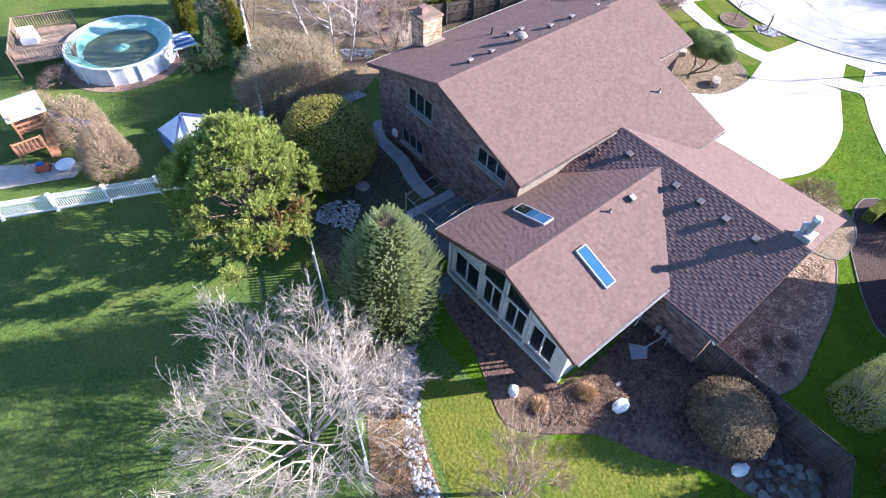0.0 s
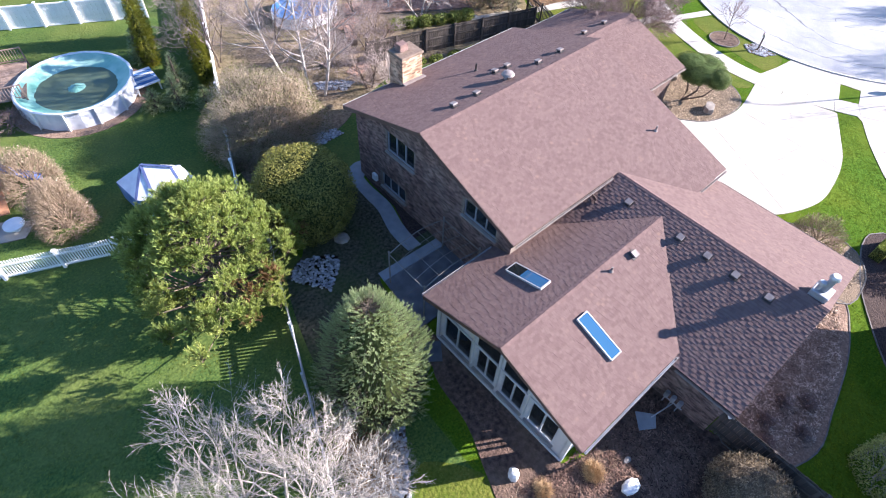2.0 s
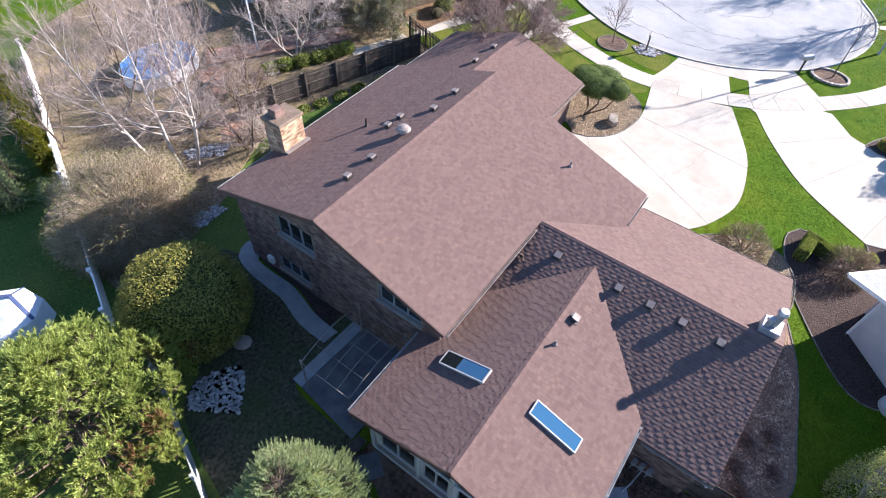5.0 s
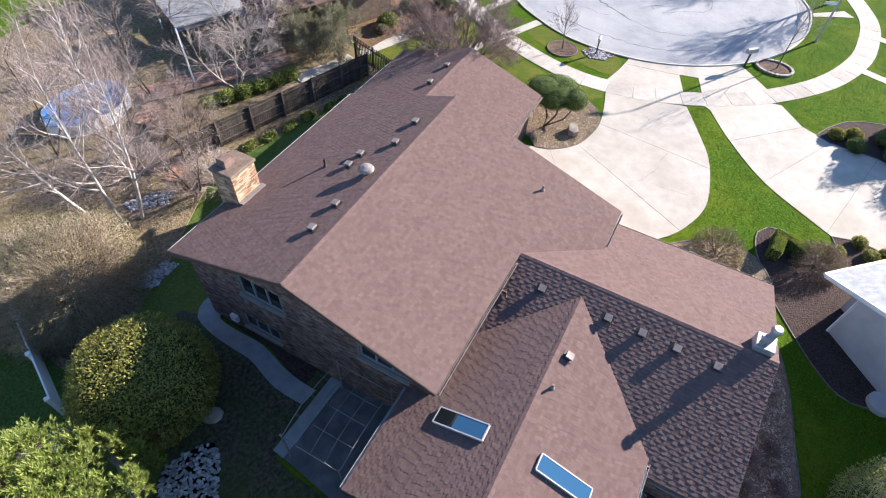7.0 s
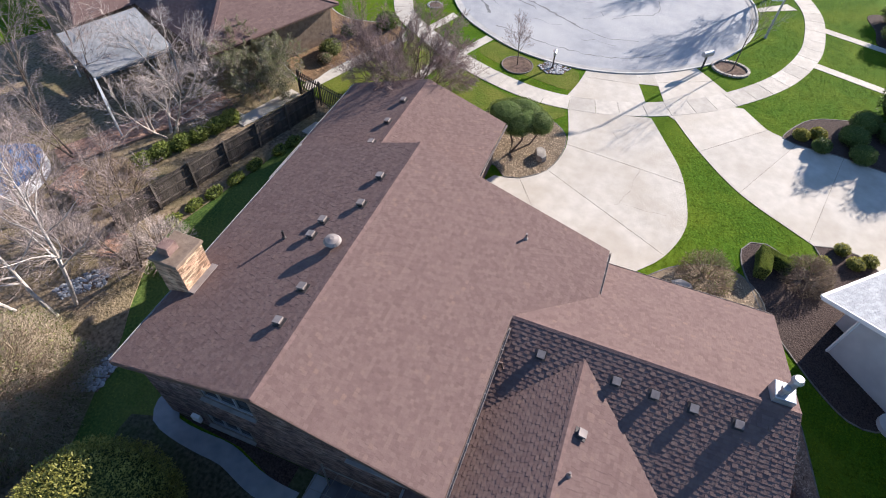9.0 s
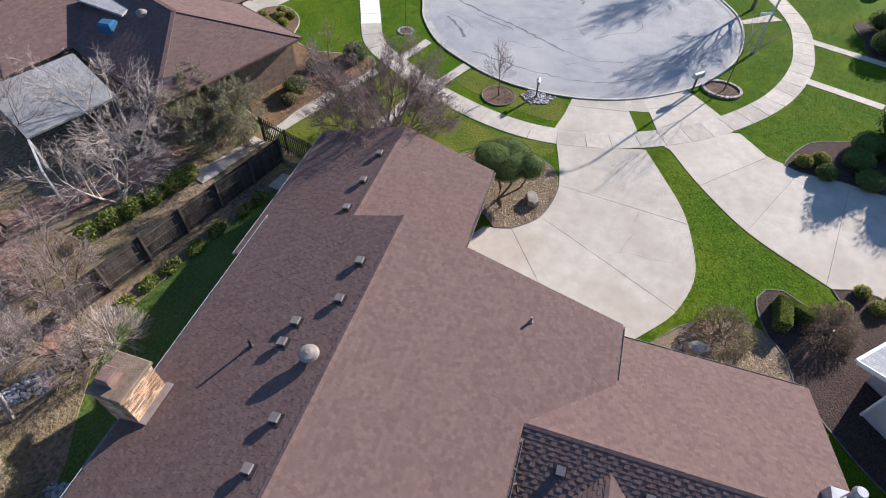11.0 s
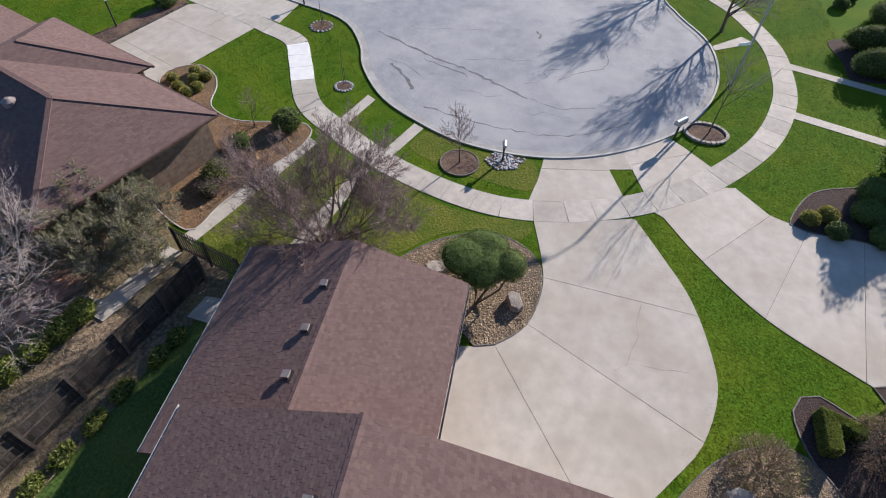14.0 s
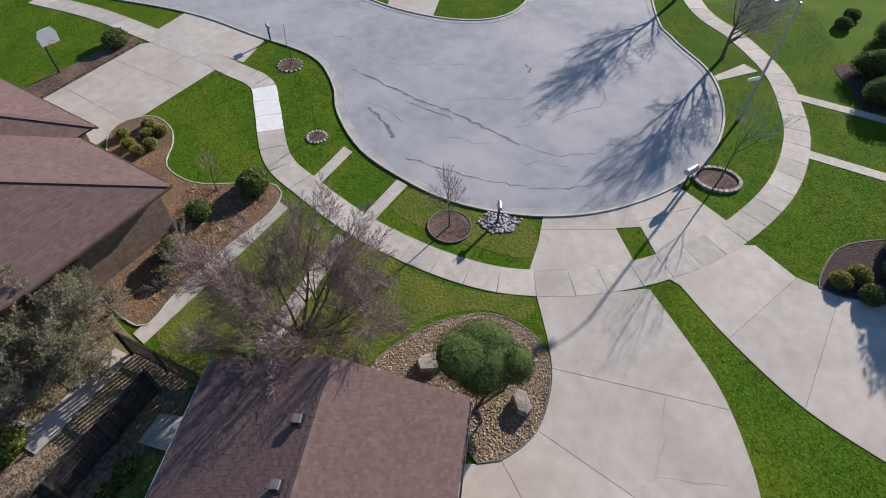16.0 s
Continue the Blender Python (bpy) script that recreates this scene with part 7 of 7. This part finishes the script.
for i in range(7):
    a, b = Vector(rim[i]), Vector(rim[(i + 1) % 7])
    Mesh().bar((a + b) / 2 * 1.0 - Vector((0, 0, 0.6)) - (b - a) / 2, (a + b) / 2 - Vector((0, 0, 0.6)) + (b - a) / 2, 0.02, 1.16).make("side_panel", "tarp_blue" if i in (0, 1) else "tarp_white", t)
for a, b in ((R1, rim[2]), (R2, rim[3]), (R1, rim[1]), (R1, R2), (R2, rim[5])):
    Mesh().bar(Vector(a) + Vector((0, 0, 0.02)), Vector(b) + Vector((0, 0, 0.02)), 0.14, 0.02).make("stripe", "tarp_navy", t)
t = thing("play_tower", (-1.4, 33.0, 0), "wooden play tower with a white canvas roof", "playset")
for x in (-2.3, -0.7):
    for y in (32.2, 33.9):
        Mesh().bar((x, y, 0), (x, y, 2.3), 0.1, 0.1, (1, 0, 0)).make("post", "cedar", t)
for k in range(10):
    Mesh().box(-2.35, 32.15 + k * 0.18, 1.1, -0.65, 32.31 + k * 0.18, 1.15).make("plank", "cedar", t)
m = Mesh()
m.add([(-2.5, 32.1, 2.0), (-0.5, 32.1, 2.0), (-0.5, 33.0, 2.75), (-2.5, 33.0, 2.75), (-2.5, 33.95, 2.3), (-0.5, 33.95, 2.3), (-2.5, 32.1, 1.97), (-0.5, 32.1, 1.97), (-0.5, 33.0, 2.72), (-2.5, 33.0, 2.72), (-2.5, 33.95, 2.27), (-0.5, 33.95, 2.27)],
      [(0, 1, 2, 3), (3, 2, 5, 4), (9, 8, 7, 6), (10, 11, 8, 9)])
m.make("canvas_roof", "white", t)
for x in (-2.35, -0.65):
    for z in (1.35, 1.65):
        Mesh().bar((x, 32.2, z), (x, 33.9, z), 0.04, 0.12).make("rail", "cedar", t)
for z in (1.35, 1.65, 0.5):
    Mesh().bar((-2.3, 32.16, z), (-0.7, 32.16, z), 0.04, 0.12).make("rail", "cedar", t)
m = Mesh()
m.bar((-0.9, 32.2, 1.1), (-1.3, 30.6, 0.1), 0.5, 0.06)
m.make("ramp", "cedar", t)
for k in range(8):
    Mesh().box(-2.9 + k * 0.19, 30.9, 0.7, -2.74 + k * 0.19, 32.1, 0.74).make("plank", "cedar", t)
for x in (-2.85, -1.45):
    Mesh().bar((x, 30.95, 0), (x, 30.95, 1.5), 0.09, 0.09, (1, 0, 0)).make("post", "cedar", t)
for k in range(7):
    Mesh().bar((-2.8 + k * 0.21, 30.95, 0.74), (-2.8 + k * 0.21, 30.95, 1.4), 0.04, 0.04, (1, 0, 0)).make("baluster", "cedar", t)
Mesh().bar((-2.9, 30.95, 1.42), (-1.4, 30.95, 1.42), 0.09, 0.05).make("rail", "cedar", t)
for k in range(6):
    Mesh().bar((-2.3 + k * 0.32, 32.15, 1.15), (-2.3 + k * 0.32, 32.15, 1.7), 0.05, 0.03, (0, 1, 0)).make("baluster", "cedar", t)
m = Mesh()
m.bar((-0.55, 33.0, 1.15), (1.0, 32.2, 0.12), 0.45, 0.04)
for sd in (-0.24, 0.24):
    m.bar((-0.55 + sd * 0.45, 33.0 + sd * 0.9, 1.24), (1.0 + sd * 0.45, 32.2 + sd * 0.9, 0.21), 0.03, 0.14)
m.make("slide", "toy_blue", t, "blue plastic slide")
t.location.y += 0.9
paving("play_patio", [(-6.0, 32.2), (-4.3, 30.6), (-1.0, 29.3), (-0.2, 30.2), (-2.6, 31.8), (-5.4, 33.4)], [((-3, 33), (-2, 29)), ((-4.8, 34), (-3.6, 29))], "pale concrete slab beside a playset", "concrete", 0.06, "patio")
t = thing("play_table", (-1.1, 30.1, 0.06), "round white plastic play table", "table")
Mesh().tube([(-1.1, 30.1, 0.06), (-1.1, 30.1, 0.42)], [0.16, 0.12], 10).make("pedestal", "white", t)
Mesh().tube([(-1.1, 30.1, 0.42), (-1.1, 30.1, 0.48)], [0.5, 0.5], 18).make("tabletop", "white", t)
t = thing("toy_car", (-2.2, 30.9, 0.06), "red and blue plastic ride-on toy", "toy")
m = Mesh()
m.prism([(-2.5, 30.7), (-1.9, 30.5), (-1.75, 30.9), (-2.35, 31.1)], 0.12, 0.45, 0.06)
m.make("body", "toy_red", t)
m = Mesh()
m.prism([(-2.35, 30.78), (-2.05, 30.68), (-1.98, 30.88), (-2.28, 30.98)], 0.45, 0.62, 0.04)
m.make("seat", "toy_blue", t)
for x, y in ((-2.45, 30.75), (-1.95, 30.58), (-2.3, 31.05), (-1.8, 30.88)):
    Mesh().tube([(x - 0.03, y - 0.04, 0.15), (x + 0.03, y + 0.04, 0.15)], [0.1, 0.1], 10).make("wheel", "black_metal", t)
t = thing("blue_pool", (21.9, 39.6, 0), "round above-ground pool under a wrinkled blue tarp", "pool")
m, vs, fs = Mesh(), [], []
for i in range(7):
    f = i / 6
    for k in range(28):
        a = 2 * math.pi * k / 28
        vs.append((21.9 + 2.55 * f * math.cos(a), 39.6 + 2.0 * f * math.sin(a), 0.85 - 0.25 * (1 - f ** 2) + rr.uniform(-0.06, 0.06)))
for i in range(6):
    for k in range(28):
        j = (k + 1) % 28
        fs.append((i * 28 + k, (i + 1) * 28 + k, (i + 1) * 28 + j, i * 28 + j))
m.add(vs, fs)
m.make("tarp", "tarp_blue", t, "wrinkled blue tarp")
for k in range(16):
    a, b = 2 * math.pi * k / 16, 2 * math.pi * (k + 1) / 16
    Mesh().bar((21.9 + 2.58 * math.cos(a), 39.6 + 2.03 * math.sin(a), 0.42), (21.9 + 2.58 * math.cos(b), 39.6 + 2.03 * math.sin(b), 0.42), 0.03, 0.84).make("wall_panel", "tarp_white", t)

# brick walk and low brick walls of the north garden
def brick_slab(name, a, b, w, h, label):
    t = thing(name, (*a, 0), label, "brick walk", kind="structure")
    a, b = Vector((*a, 0)), Vector((*b, 0))
    d = (b - a).normalized()
    n = Vector((-d.y, d.x, 0))
    Mesh().bar(a + Vector((0, 0, h / 2 - 0.02)), b + Vector((0, 0, h / 2 - 0.02)), w - 0.02, h - 0.02).make("base", "mortar", t)
    r, m = random.Random(int(a.x * 7)), Mesh()
    k, rows = int((b - a).length / 0.22), int(w / 0.11)
    for i in range(k):
        for j in range(rows):
            p = a + d * (i + 0.5 + 0.25 * (j % 2)) * 0.22 + n * ((j + 0.5) * 0.11 - w / 2) + Vector((0, 0, h - 0.02 + r.uniform(0, 0.008)))
            m.bar(p - d * 0.1, p + d * 0.1, 0.1, 0.05)
    tagged(m.make("bricks", "brick_red", t), kind="stuff")
    return t


M["brick_red"] = mat("brick_red", (0.27, 0.150, 0.105), (0.43, 0.26, 0.19), 2.5, 0.9, 0.4, 40.0, vary=0.35)
brick_slab("brick_walk", (24.6, 38.5), (33.4, 33.35), 1.9, 0.18, "long red brick walk beside a hedge")
brick_slab("brick_walk", (23.3, 35.9), (22.2, 33.9), 0.8, 0.5, "short red brick step")
brick_slab("brick_walk", (20.0, 30.9), (21.5, 31.4), 1.0, 0.1, "small patch of orange brick paving")
brick_slab("brick_walk", (22.6, 36.6), (24.6, 36.9), 1.2, 0.12, "patch of red brick paving by the pool")
t = thing("garden_porch", (30.6, 38.0, 0), "porch with white posts and a pale grey roof", "porch")
for a, b in (((27.6, 36.6), (29.5, 39.3)), ((29.5, 39.3), (34.0, 37.5))):
    Mesh().bar((*a, 2.3), (*b, 2.3), 0.09, 0.09).make("beam", "frame_grey", t)
for a in ((27.6, 36.6), (29.5, 39.3), (34.0, 37.5)):
    Mesh().bar((*a, 0), (*a, 2.25), 0.09, 0.09, (1, 0, 0)).make("post", "frame_grey", t)

m = Mesh()
pr = [Vector(p) for p in ((29.4, 39.2, 2.42), (34.1, 37.35, 2.42), (36.3, 41.9, 3.0), (31.5, 43.8, 3.0))]
m.add(pr + [p - Vector((0, 0, 0.1)) for p in pr], [(0, 1, 2, 3), (7, 6, 5, 4)] + [(4 + i, 4 + (i + 1) % 4, (i + 1) % 4, i) for i in range(4)])
m.make("porch_roof", "roof_grey", t, "pale grey porch roof")
for a in ((31.5, 43.6), (36.1, 41.8)):
    Mesh().bar((*a, 0), (*a, 2.9), 0.09, 0.09, (1, 0, 0)).make("post", "frame_grey", t)

# ---- neighbouring houses ----
def local(o, e1, e2):
    def P(a, b, z=0.0):
        return Vector((o[0] + e1[0] * a + e2[0] * b, o[1] + e1[1] * a + e2[1] * b, z))
    return P


def roof_face(name, pts, parent, material="shingle", label="", rows=True, seed=1):
    """One roof slope given by its corners, eave first, with its shingles."""
    pts = [Vector(p) for p in pts]
    u = (pts[1] - pts[0]).normalized()
    n = u.cross(pts[2] - pts[0]).normalized()
    v = n.cross(u)
    poly = [((p - pts[0]).dot(u), (p - pts[0]).dot(v)) for p in pts]
    m = Mesh()
    slope(m, pts[0], u, v, poly, 0.14)
    r = m.make(name, "trim_brown", parent, label)
    if rows:
        shingle_plane(r, pts[0], u, v, poly, random.Random(seed), 0.24, 0.150, 0.009, None, material)
    return r


e1, e2 = (0.925, -0.38), (0.38, 0.925)
P = local((43.2, 30.3), e1, e2)
nb = thing("neighbour_house", P(-5, 8, 0), "brown hip-roofed brick house to the north", "house")
EZ, PZ = 2.75, 4.6
roof_face("roof_slope", [P(-10.4, 0, EZ), P(0, 0, EZ), P(-5.2, 5.2, PZ)], nb, seed=31)
roof_face("roof_slope", [P(0, 0, EZ), P(0, 22, EZ), P(-5.2, 22, PZ), P(-5.2, 5.2, PZ)], nb, seed=32)
roof_face("roof_slope", [P(-10.4, 22, EZ), P(-10.4, 0, EZ), P(-5.2, 5.2, PZ), P(-5.2, 22, PZ)], nb, seed=33)
roof_face("roof_slope", [P(1.0, 6.55, EZ + 0.05), P(1.0, 16.2, EZ + 0.05), P(-3.2, 11.4, PZ + 0.05)], nb, seed=34)
roof_face("roof_slope", [P(-5.4, 6.55, EZ + 0.05), P(1.0, 6.55, EZ + 0.05), P(-3.2, 11.4, PZ + 0.05), P(-5.4, 11.4, PZ + 0.05)], nb, seed=35)
roof_face("roof_slope", [P(1.0, 16.2, EZ + 0.05), P(-5.4, 16.2, EZ + 0.05), P(-5.4, 11.4, PZ + 0.05), P(-3.2, 11.4, PZ + 0.05)], nb, seed=36)
for a, b in (((-9.9, 0.5), (-0.5, 0.5)), ((-0.5, 0.5), (-0.5, 7.0)), ((-0.5, 7.0), (0.5, 7.0)), ((0.5, 7.0), (0.5, 15.8)), ((-9.9, 22), (-9.9, 0.5))):
    Mesh().bar(P(*a, 1.3), P(*b, 1.3), 0.22, 2.6).make("wall", "tan_wall", nb, "tan brick wall")
for a, b in (((-10.4, -0.06), (0.0, -0.06)), ((0.06, 0), (0.06, 6.4)), ((1.06, 6.5), (1.06, 16.2))):
    Mesh().bar(P(*a, EZ - 0.06), P(*b, EZ - 0.06), 0.11, 0.12).make("gutter", "trim_brown", nb)
ridge = Mesh()
for a, b in ((P(0, 0, EZ), P(-5.2, 5.2, PZ)), (P(-10.4, 0, EZ), P(-5.2, 5.2, PZ)), (P(-5.2, 5.2, PZ), P(-5.2, 22, PZ)), (P(1, 6.55, EZ + .05), P(-3.2, 11.4, PZ + .05))):
    ridge.bar(a + Vector((0, 0, 0.02)), b + Vector((0, 0, 0.02)), 0.26, 0.03)
tagged(ridge.make("ridge_capping", "ridge_cap", nb), kind="stuff")
m = Mesh()
c = P(-8.2, 8.2, 3.75)
m.prism([(c.x - 0.4, c.y - 0.55), (c.x + 0.45, c.y - 0.4), (c.x + 0.3, c.y + 0.55), (c.x - 0.45, c.y + 0.4)], 3.4, 4.0, 0.12)
m.make("skylight", "skylight_glass", nb, "blue-domed skylight")
m = Mesh()
c = P(-6.4, 7.0, 4.1)
m.tube([(c.x, c.y, 4.0), (c.x, c.y, 4.35), (c.x, c.y, 4.5)], [0.3, 0.34, 0.1], 16)
m.make("mushroom_vent", "vent_grey", nb)
m = Mesh()
m.prism([(40.2, 44.5), (42.9, 43.2), (41.3, 40.6), (39.5, 40.4)], 4.0, 4.12, 0.02)
m.make("flat_roof", "roof_grey", nb, "pale grey membrane roof between the wings")
Mesh().bar((41.2, 45.0, 4.2), (43.4, 44.2, 4.3), 0.12, 0.12).make("roof_rail", "white", nb, "white rail on the roof")
# west wing of the same house, and the grey terrace before it
for pts, sd in (([(33.0, 44.0, 2.8), (41.0, 41.3, 2.8), (42.6, 45.6, 4.5), (37.0, 47.8, 4.5)], 41), ([(33.0, 44.0, 2.8), (37.0, 47.8, 4.5), (35.4, 50.6, 2.8)], 42)):
    roof_face("roof_slope", pts if sd == 41 else [pts[2], pts[0], pts[1]], nb, seed=sd)
Mesh().bar((33.5, 44.3, 1.35), (41.2, 41.7, 1.35), 0.22, 2.7).make("wall", "tan_wall", nb, "tan brick wall")
Mesh().bar((33.5, 44.3, 1.35), (35.6, 50.2, 1.35), 0.22, 2.7).make("wall", "tan_wall", nb, "tan brick wall")
paving("terrace", [(31.2, 42.6), (38.6, 39.4), (39.8, 41.6), (33.0, 44.0)], [((34.4, 40), (36, 45)), ((31, 43.4), (40, 40.4))], "grey concrete terrace behind bare trees", "path", 0.08, "patio")
# house to the south, seen at a corner
e1, e2 = (0.69, -0.724), (-0.724, -0.69)
P = local((28.9, -1.0), e1, e2)
sh = thing("neighbour_house", P(7, 5, 0), "white-sided house with a pale shingle roof", "house")
roof_face("roof_slope", [P(13, 0, 2.75), P(0, 0, 2.75), P(0, 5.5, 4.6), P(13, 5.5, 4.6)], sh, "roof_pale", seed=51)
roof_face("roof_slope", [P(0, 11, 2.75), P(13, 11, 2.75), P(13, 5.5, 4.6), P(0, 5.5, 4.6)], sh, "roof_pale", seed=52)
m = Mesh()
g = [P(0.75, 1.5), P(0.75, 10.5)]
top = [P(0.75, 10.5, 2.75), P(0.75, 5.5, 4.42), P(0.75, 1.5, 3.1)]
o = P(0.22, 0) - P(0, 0)
m.add([g[0], g[1], *top] + [p + o for p in (g[0], g[1], *top)], [(0, 1, 2, 3, 4), (9, 8, 7, 6, 5), (0, 4, 9, 5), (4, 3, 8, 9), (3, 2, 7, 8), (2, 1, 6, 7)])
m.make("gable_wall", "siding", sh, "white gable wall")
Mesh().bar(P(0.74, 1.46, 0), P(0.74, 1.46, 2.7), 0.1, 0.1, (1, 0, 0)).make("downspout", "white", sh, "white downspout")
Mesh().bar(P(1.0, 1.6, 1.35), P(2.4, 1.6, 1.35), 0.2, 2.7).make("wall", "siding", sh)
Mesh().bar(P(2.4, 0.6, 1.35), P(2.4, 1.7, 1.35), 0.2, 2.7).make("wall", "siding", sh)
Mesh().bar(P(2.3, 0.6, 1.35), P(12.6, 0.6, 1.35), 0.2, 2.7).make("wall", "siding", sh)
Mesh().bar(P(0.7, 10.4, 1.35), P(12.6, 10.4, 1.35), 0.2, 2.7).make("wall", "siding", sh)
Mesh().bar(P(12.6, 0.6, 1.35), P(12.6, 10.4, 1.35), 0.2, 2.7).make("wall", "siding", sh)
Mesh().bar(P(0, -0.06, 2.7), P(13, -0.06, 2.7), 0.12, 0.13).make("gutter", "white", sh)
for a, b in ((P(-0.03, 0, 2.7), P(-0.03, 5.5, 4.55)), (P(-0.03, 11, 2.7), P(-0.03, 5.5, 4.55))):
    Mesh().bar(a, b, 0.05, 0.2).make("rake_board", "white", sh)
Mesh().tube([(P(0.35, 5.2).x, P(0.35, 5.2).y, 0), (P(0.35, 5.2).x, P(0.35, 5.2).y, 0.25)], [0.55, 0.55], 20).make("window_well", "siding", sh, "pale round window well")


# ---- loose ground cover ----
def polygon_mask(polys, x0, y0, nx, ny, s):
    """Cells of a plan grid that lie inside any of the outlines."""
    gx, gy = np.meshgrid(x0 + (np.arange(nx) + 0.5) * s, y0 + (np.arange(ny) + 0.5) * s, indexing="ij")
    out = np.zeros((nx, ny), bool)
    for poly in polys:
        c = np.zeros((nx, ny), bool)
        for i in range(len(poly)):
            (ax, ay), (bx, by) = poly[i - 1], poly[i]
            if ay == by:
                continue
            c ^= ((ay > gy) != (by > gy)) & (gx < (bx - ax) * (gy - ay) / (by - ay) + ax)
        out |= c
    return out


def tufts(name, count, keep, material, seed, label, hgt=(0.010, 0.032)):
    """Blades of grass in threes over the cells that keep() allows."""
    g = np.random.default_rng(seed)
    pts = keep(g, count)
    n = len(pts)
    vs = np.zeros((n * 9, 3))
    for k in range(3):
        a = g.uniform(0, 2 * np.pi, n)
        h, w, l = g.uniform(*hgt, n), g.uniform(0.010, 0.020, n), g.uniform(0.06, 0.13, n)
        b = pts + g.normal(0, 0.03, (n, 2))
        ca, sa = np.cos(a), np.sin(a)
        i = k * 3 + np.arange(n) * 9
        vs[i] = np.c_[b[:, 0] - sa * w, b[:, 1] + ca * w, np.full(n, 0.002)]
        vs[i + 1] = np.c_[b[:, 0] + sa * w, b[:, 1] - ca * w, np.full(n, 0.002)]
        vs[i + 2] = np.c_[b[:, 0] + ca * l, b[:, 1] + sa * l, h]
    me = bpy.data.meshes.new(name)
    me.from_pydata(vs.tolist(), [], np.arange(n * 9).reshape(-1, 3).tolist())
    me.materials.append(M[material])
    return tagged(new(name, me), label, "grass", kind="stuff")


GX, GY, GS = -12.0, -9.0, 0.2
NX, NY = 430, 330
covered = [road_poly, own_drive, nb_drive, north_drive, nb_apron, path_poly, wood_poly, offset_line(WALK, -0.8) + offset_line(WALK, 0.8)[::-1],
           [(14.8, 11.5), (26.7, 8.6), (26.7, 22.8), (14.8, 22.8)], [(16.4, 1.3), (26.7, 1.3), (26.7, 8.6), (14.8, 11.6), (11.0, 11.9), (11.0, 4.4), (16.4, 4.4)], [(26.6, 15.6), (34.5, 15.6), (34.5, 24.3), (26.6, 24.3)],
           [(43.2, 13.0), (46.9, 12.5), (47.9, 9.2), (44.4, 8.0)], [(58.9, 34.1), (61.6, 33.0), (64.1, 39.7), (60.2, 40.3)]]
for o in list(scene.objects):
    if o.get("kind") == "structure" and o.type == "EMPTY" and o.name.split(".")[0] in ("garden_bed", "tree_ring", "pebble_patch", "driveway_apron", "walk_strip", "front_path", "pool_border", "play_patio", "patio"):
        for c in o.children:
            if c.name.split(".")[0] in ("bed_surface", "joint_filler"):
                top = max(c.data.polygons, key=lambda f: len(f.vertices))
                covered.append([(c.data.vertices[i].co.x + o.location.x, c.data.vertices[i].co.y + o.location.y) for i in top.vertices])
MASK = ~polygon_mask(covered, GX, GY, NX, NY, GS)


WEST = polygon_mask([WEST_LAWN, NORTH_LAWN], GX, GY, NX, NY, GS)


def lawn_points(g, count, west=False):
    cells = np.argwhere(MASK & (WEST if west else ~WEST))
    pick = cells[g.integers(0, len(cells), count)]
    return np.c_[GX + (pick[:, 0] + g.random(count)) * GS, GY + (pick[:, 1] + g.random(count)) * GS]


tufts("grass_blades", 90000, lawn_points, "grass_blade", 3, "short spring grass blades over the front lawns")
tufts("grass_blades", 48000, lambda g, n: lawn_points(g, n, True), "blade_cool", 4, "short cool-green grass blades over the back lawns")


def chips(name, poly, count, material, seed, z=0.045):
    """Bark chips: small tilted slivers."""
    r, m = random.Random(seed), Mesh()
    for x, y in scatter(poly, count, r):
        a, l, w = r.uniform(0, 6.3), r.uniform(0.03, 0.08), r.uniform(0.01, 0.025)
        ca, sa, t = math.cos(a), math.sin(a), r.uniform(0.0, 0.03)
        m.add([(x - ca * l - sa * w, y - sa * l + ca * w, z), (x - ca * l + sa * w, y - sa * l - ca * w, z), (x + ca * l + sa * w, y + sa * l - ca * w, z + t), (x + ca * l - sa * w, y + sa * l + ca * w, z + t + 0.01)], [(0, 1, 2, 3)])
    return m.make(name, material)


for nm, out, cnt, mt, lab in (("mulch_chips", [(8.9, 5.0), (9.3, 3.4), (11.7, 1.6), (13.2, -1.0), (16.2, -0.5), (16.3, 4.2), (11.0, 4.3)], 5200, "chip", "dry leaves and bark strewn over bare earth"),
                              ("mulch_chips", [(17.2, 1.0), (17.6, -1.2), (19.4, -1.9), (24.0, -1.1), (27.2, 0.4), (26.6, 1.2)], 4200, "chip_red", "red-brown bark chips over a bed"),
                              ("dry_leaves", [(38.0, 29.7), (42.0, 28.2), (45.8, 27.0), (46.3, 29.0), (46.0, 31.5), (42.6, 31.2)], 3600, "leaf_chip", "brown dry leaves over a bed"),
                              ("dry_leaves", [(2.6, 3.8), (3.9, 3.6), (5.2, 6.8), (6.8, 9.8), (5.6, 11.0), (4.0, 8.0)], 3000, "leaf_chip", "pale dry leaves in the boundary bed")):
    tagged(chips(nm, out, cnt, mt, cnt, 0.055), lab, "mulch", kind="stuff")
stones("river_stones", [(28.3, 6.0), (30.2, 4.7), (31.2, 3.2), (31.2, 1.8), (30.6, 1.0), (29.2, 0.4), (27.4, 0.8), (27.2, 4.8)], 3000, 0.02, 0.05, "pebble", gravel_east, 15, 0.04)


# ---- shingles, last ----
rng = random.Random(21)
for r, o, u, v, poly, pieces in ROOFS:
    grazed = r.name in ("roof_wing_west", "roof_main_north", "roof_ne_north", "roof_sunroom_north")
    west = r.name == "roof_wing_west"
    shingle_plane(r, o, u, v, poly, rng, 0.19 if west else 0.17, 0.155 if west else 0.14, 0.0155 if west else 0.012 if r.name == "roof_sunroom_north" else 0.009 if grazed else 0.008, pieces)
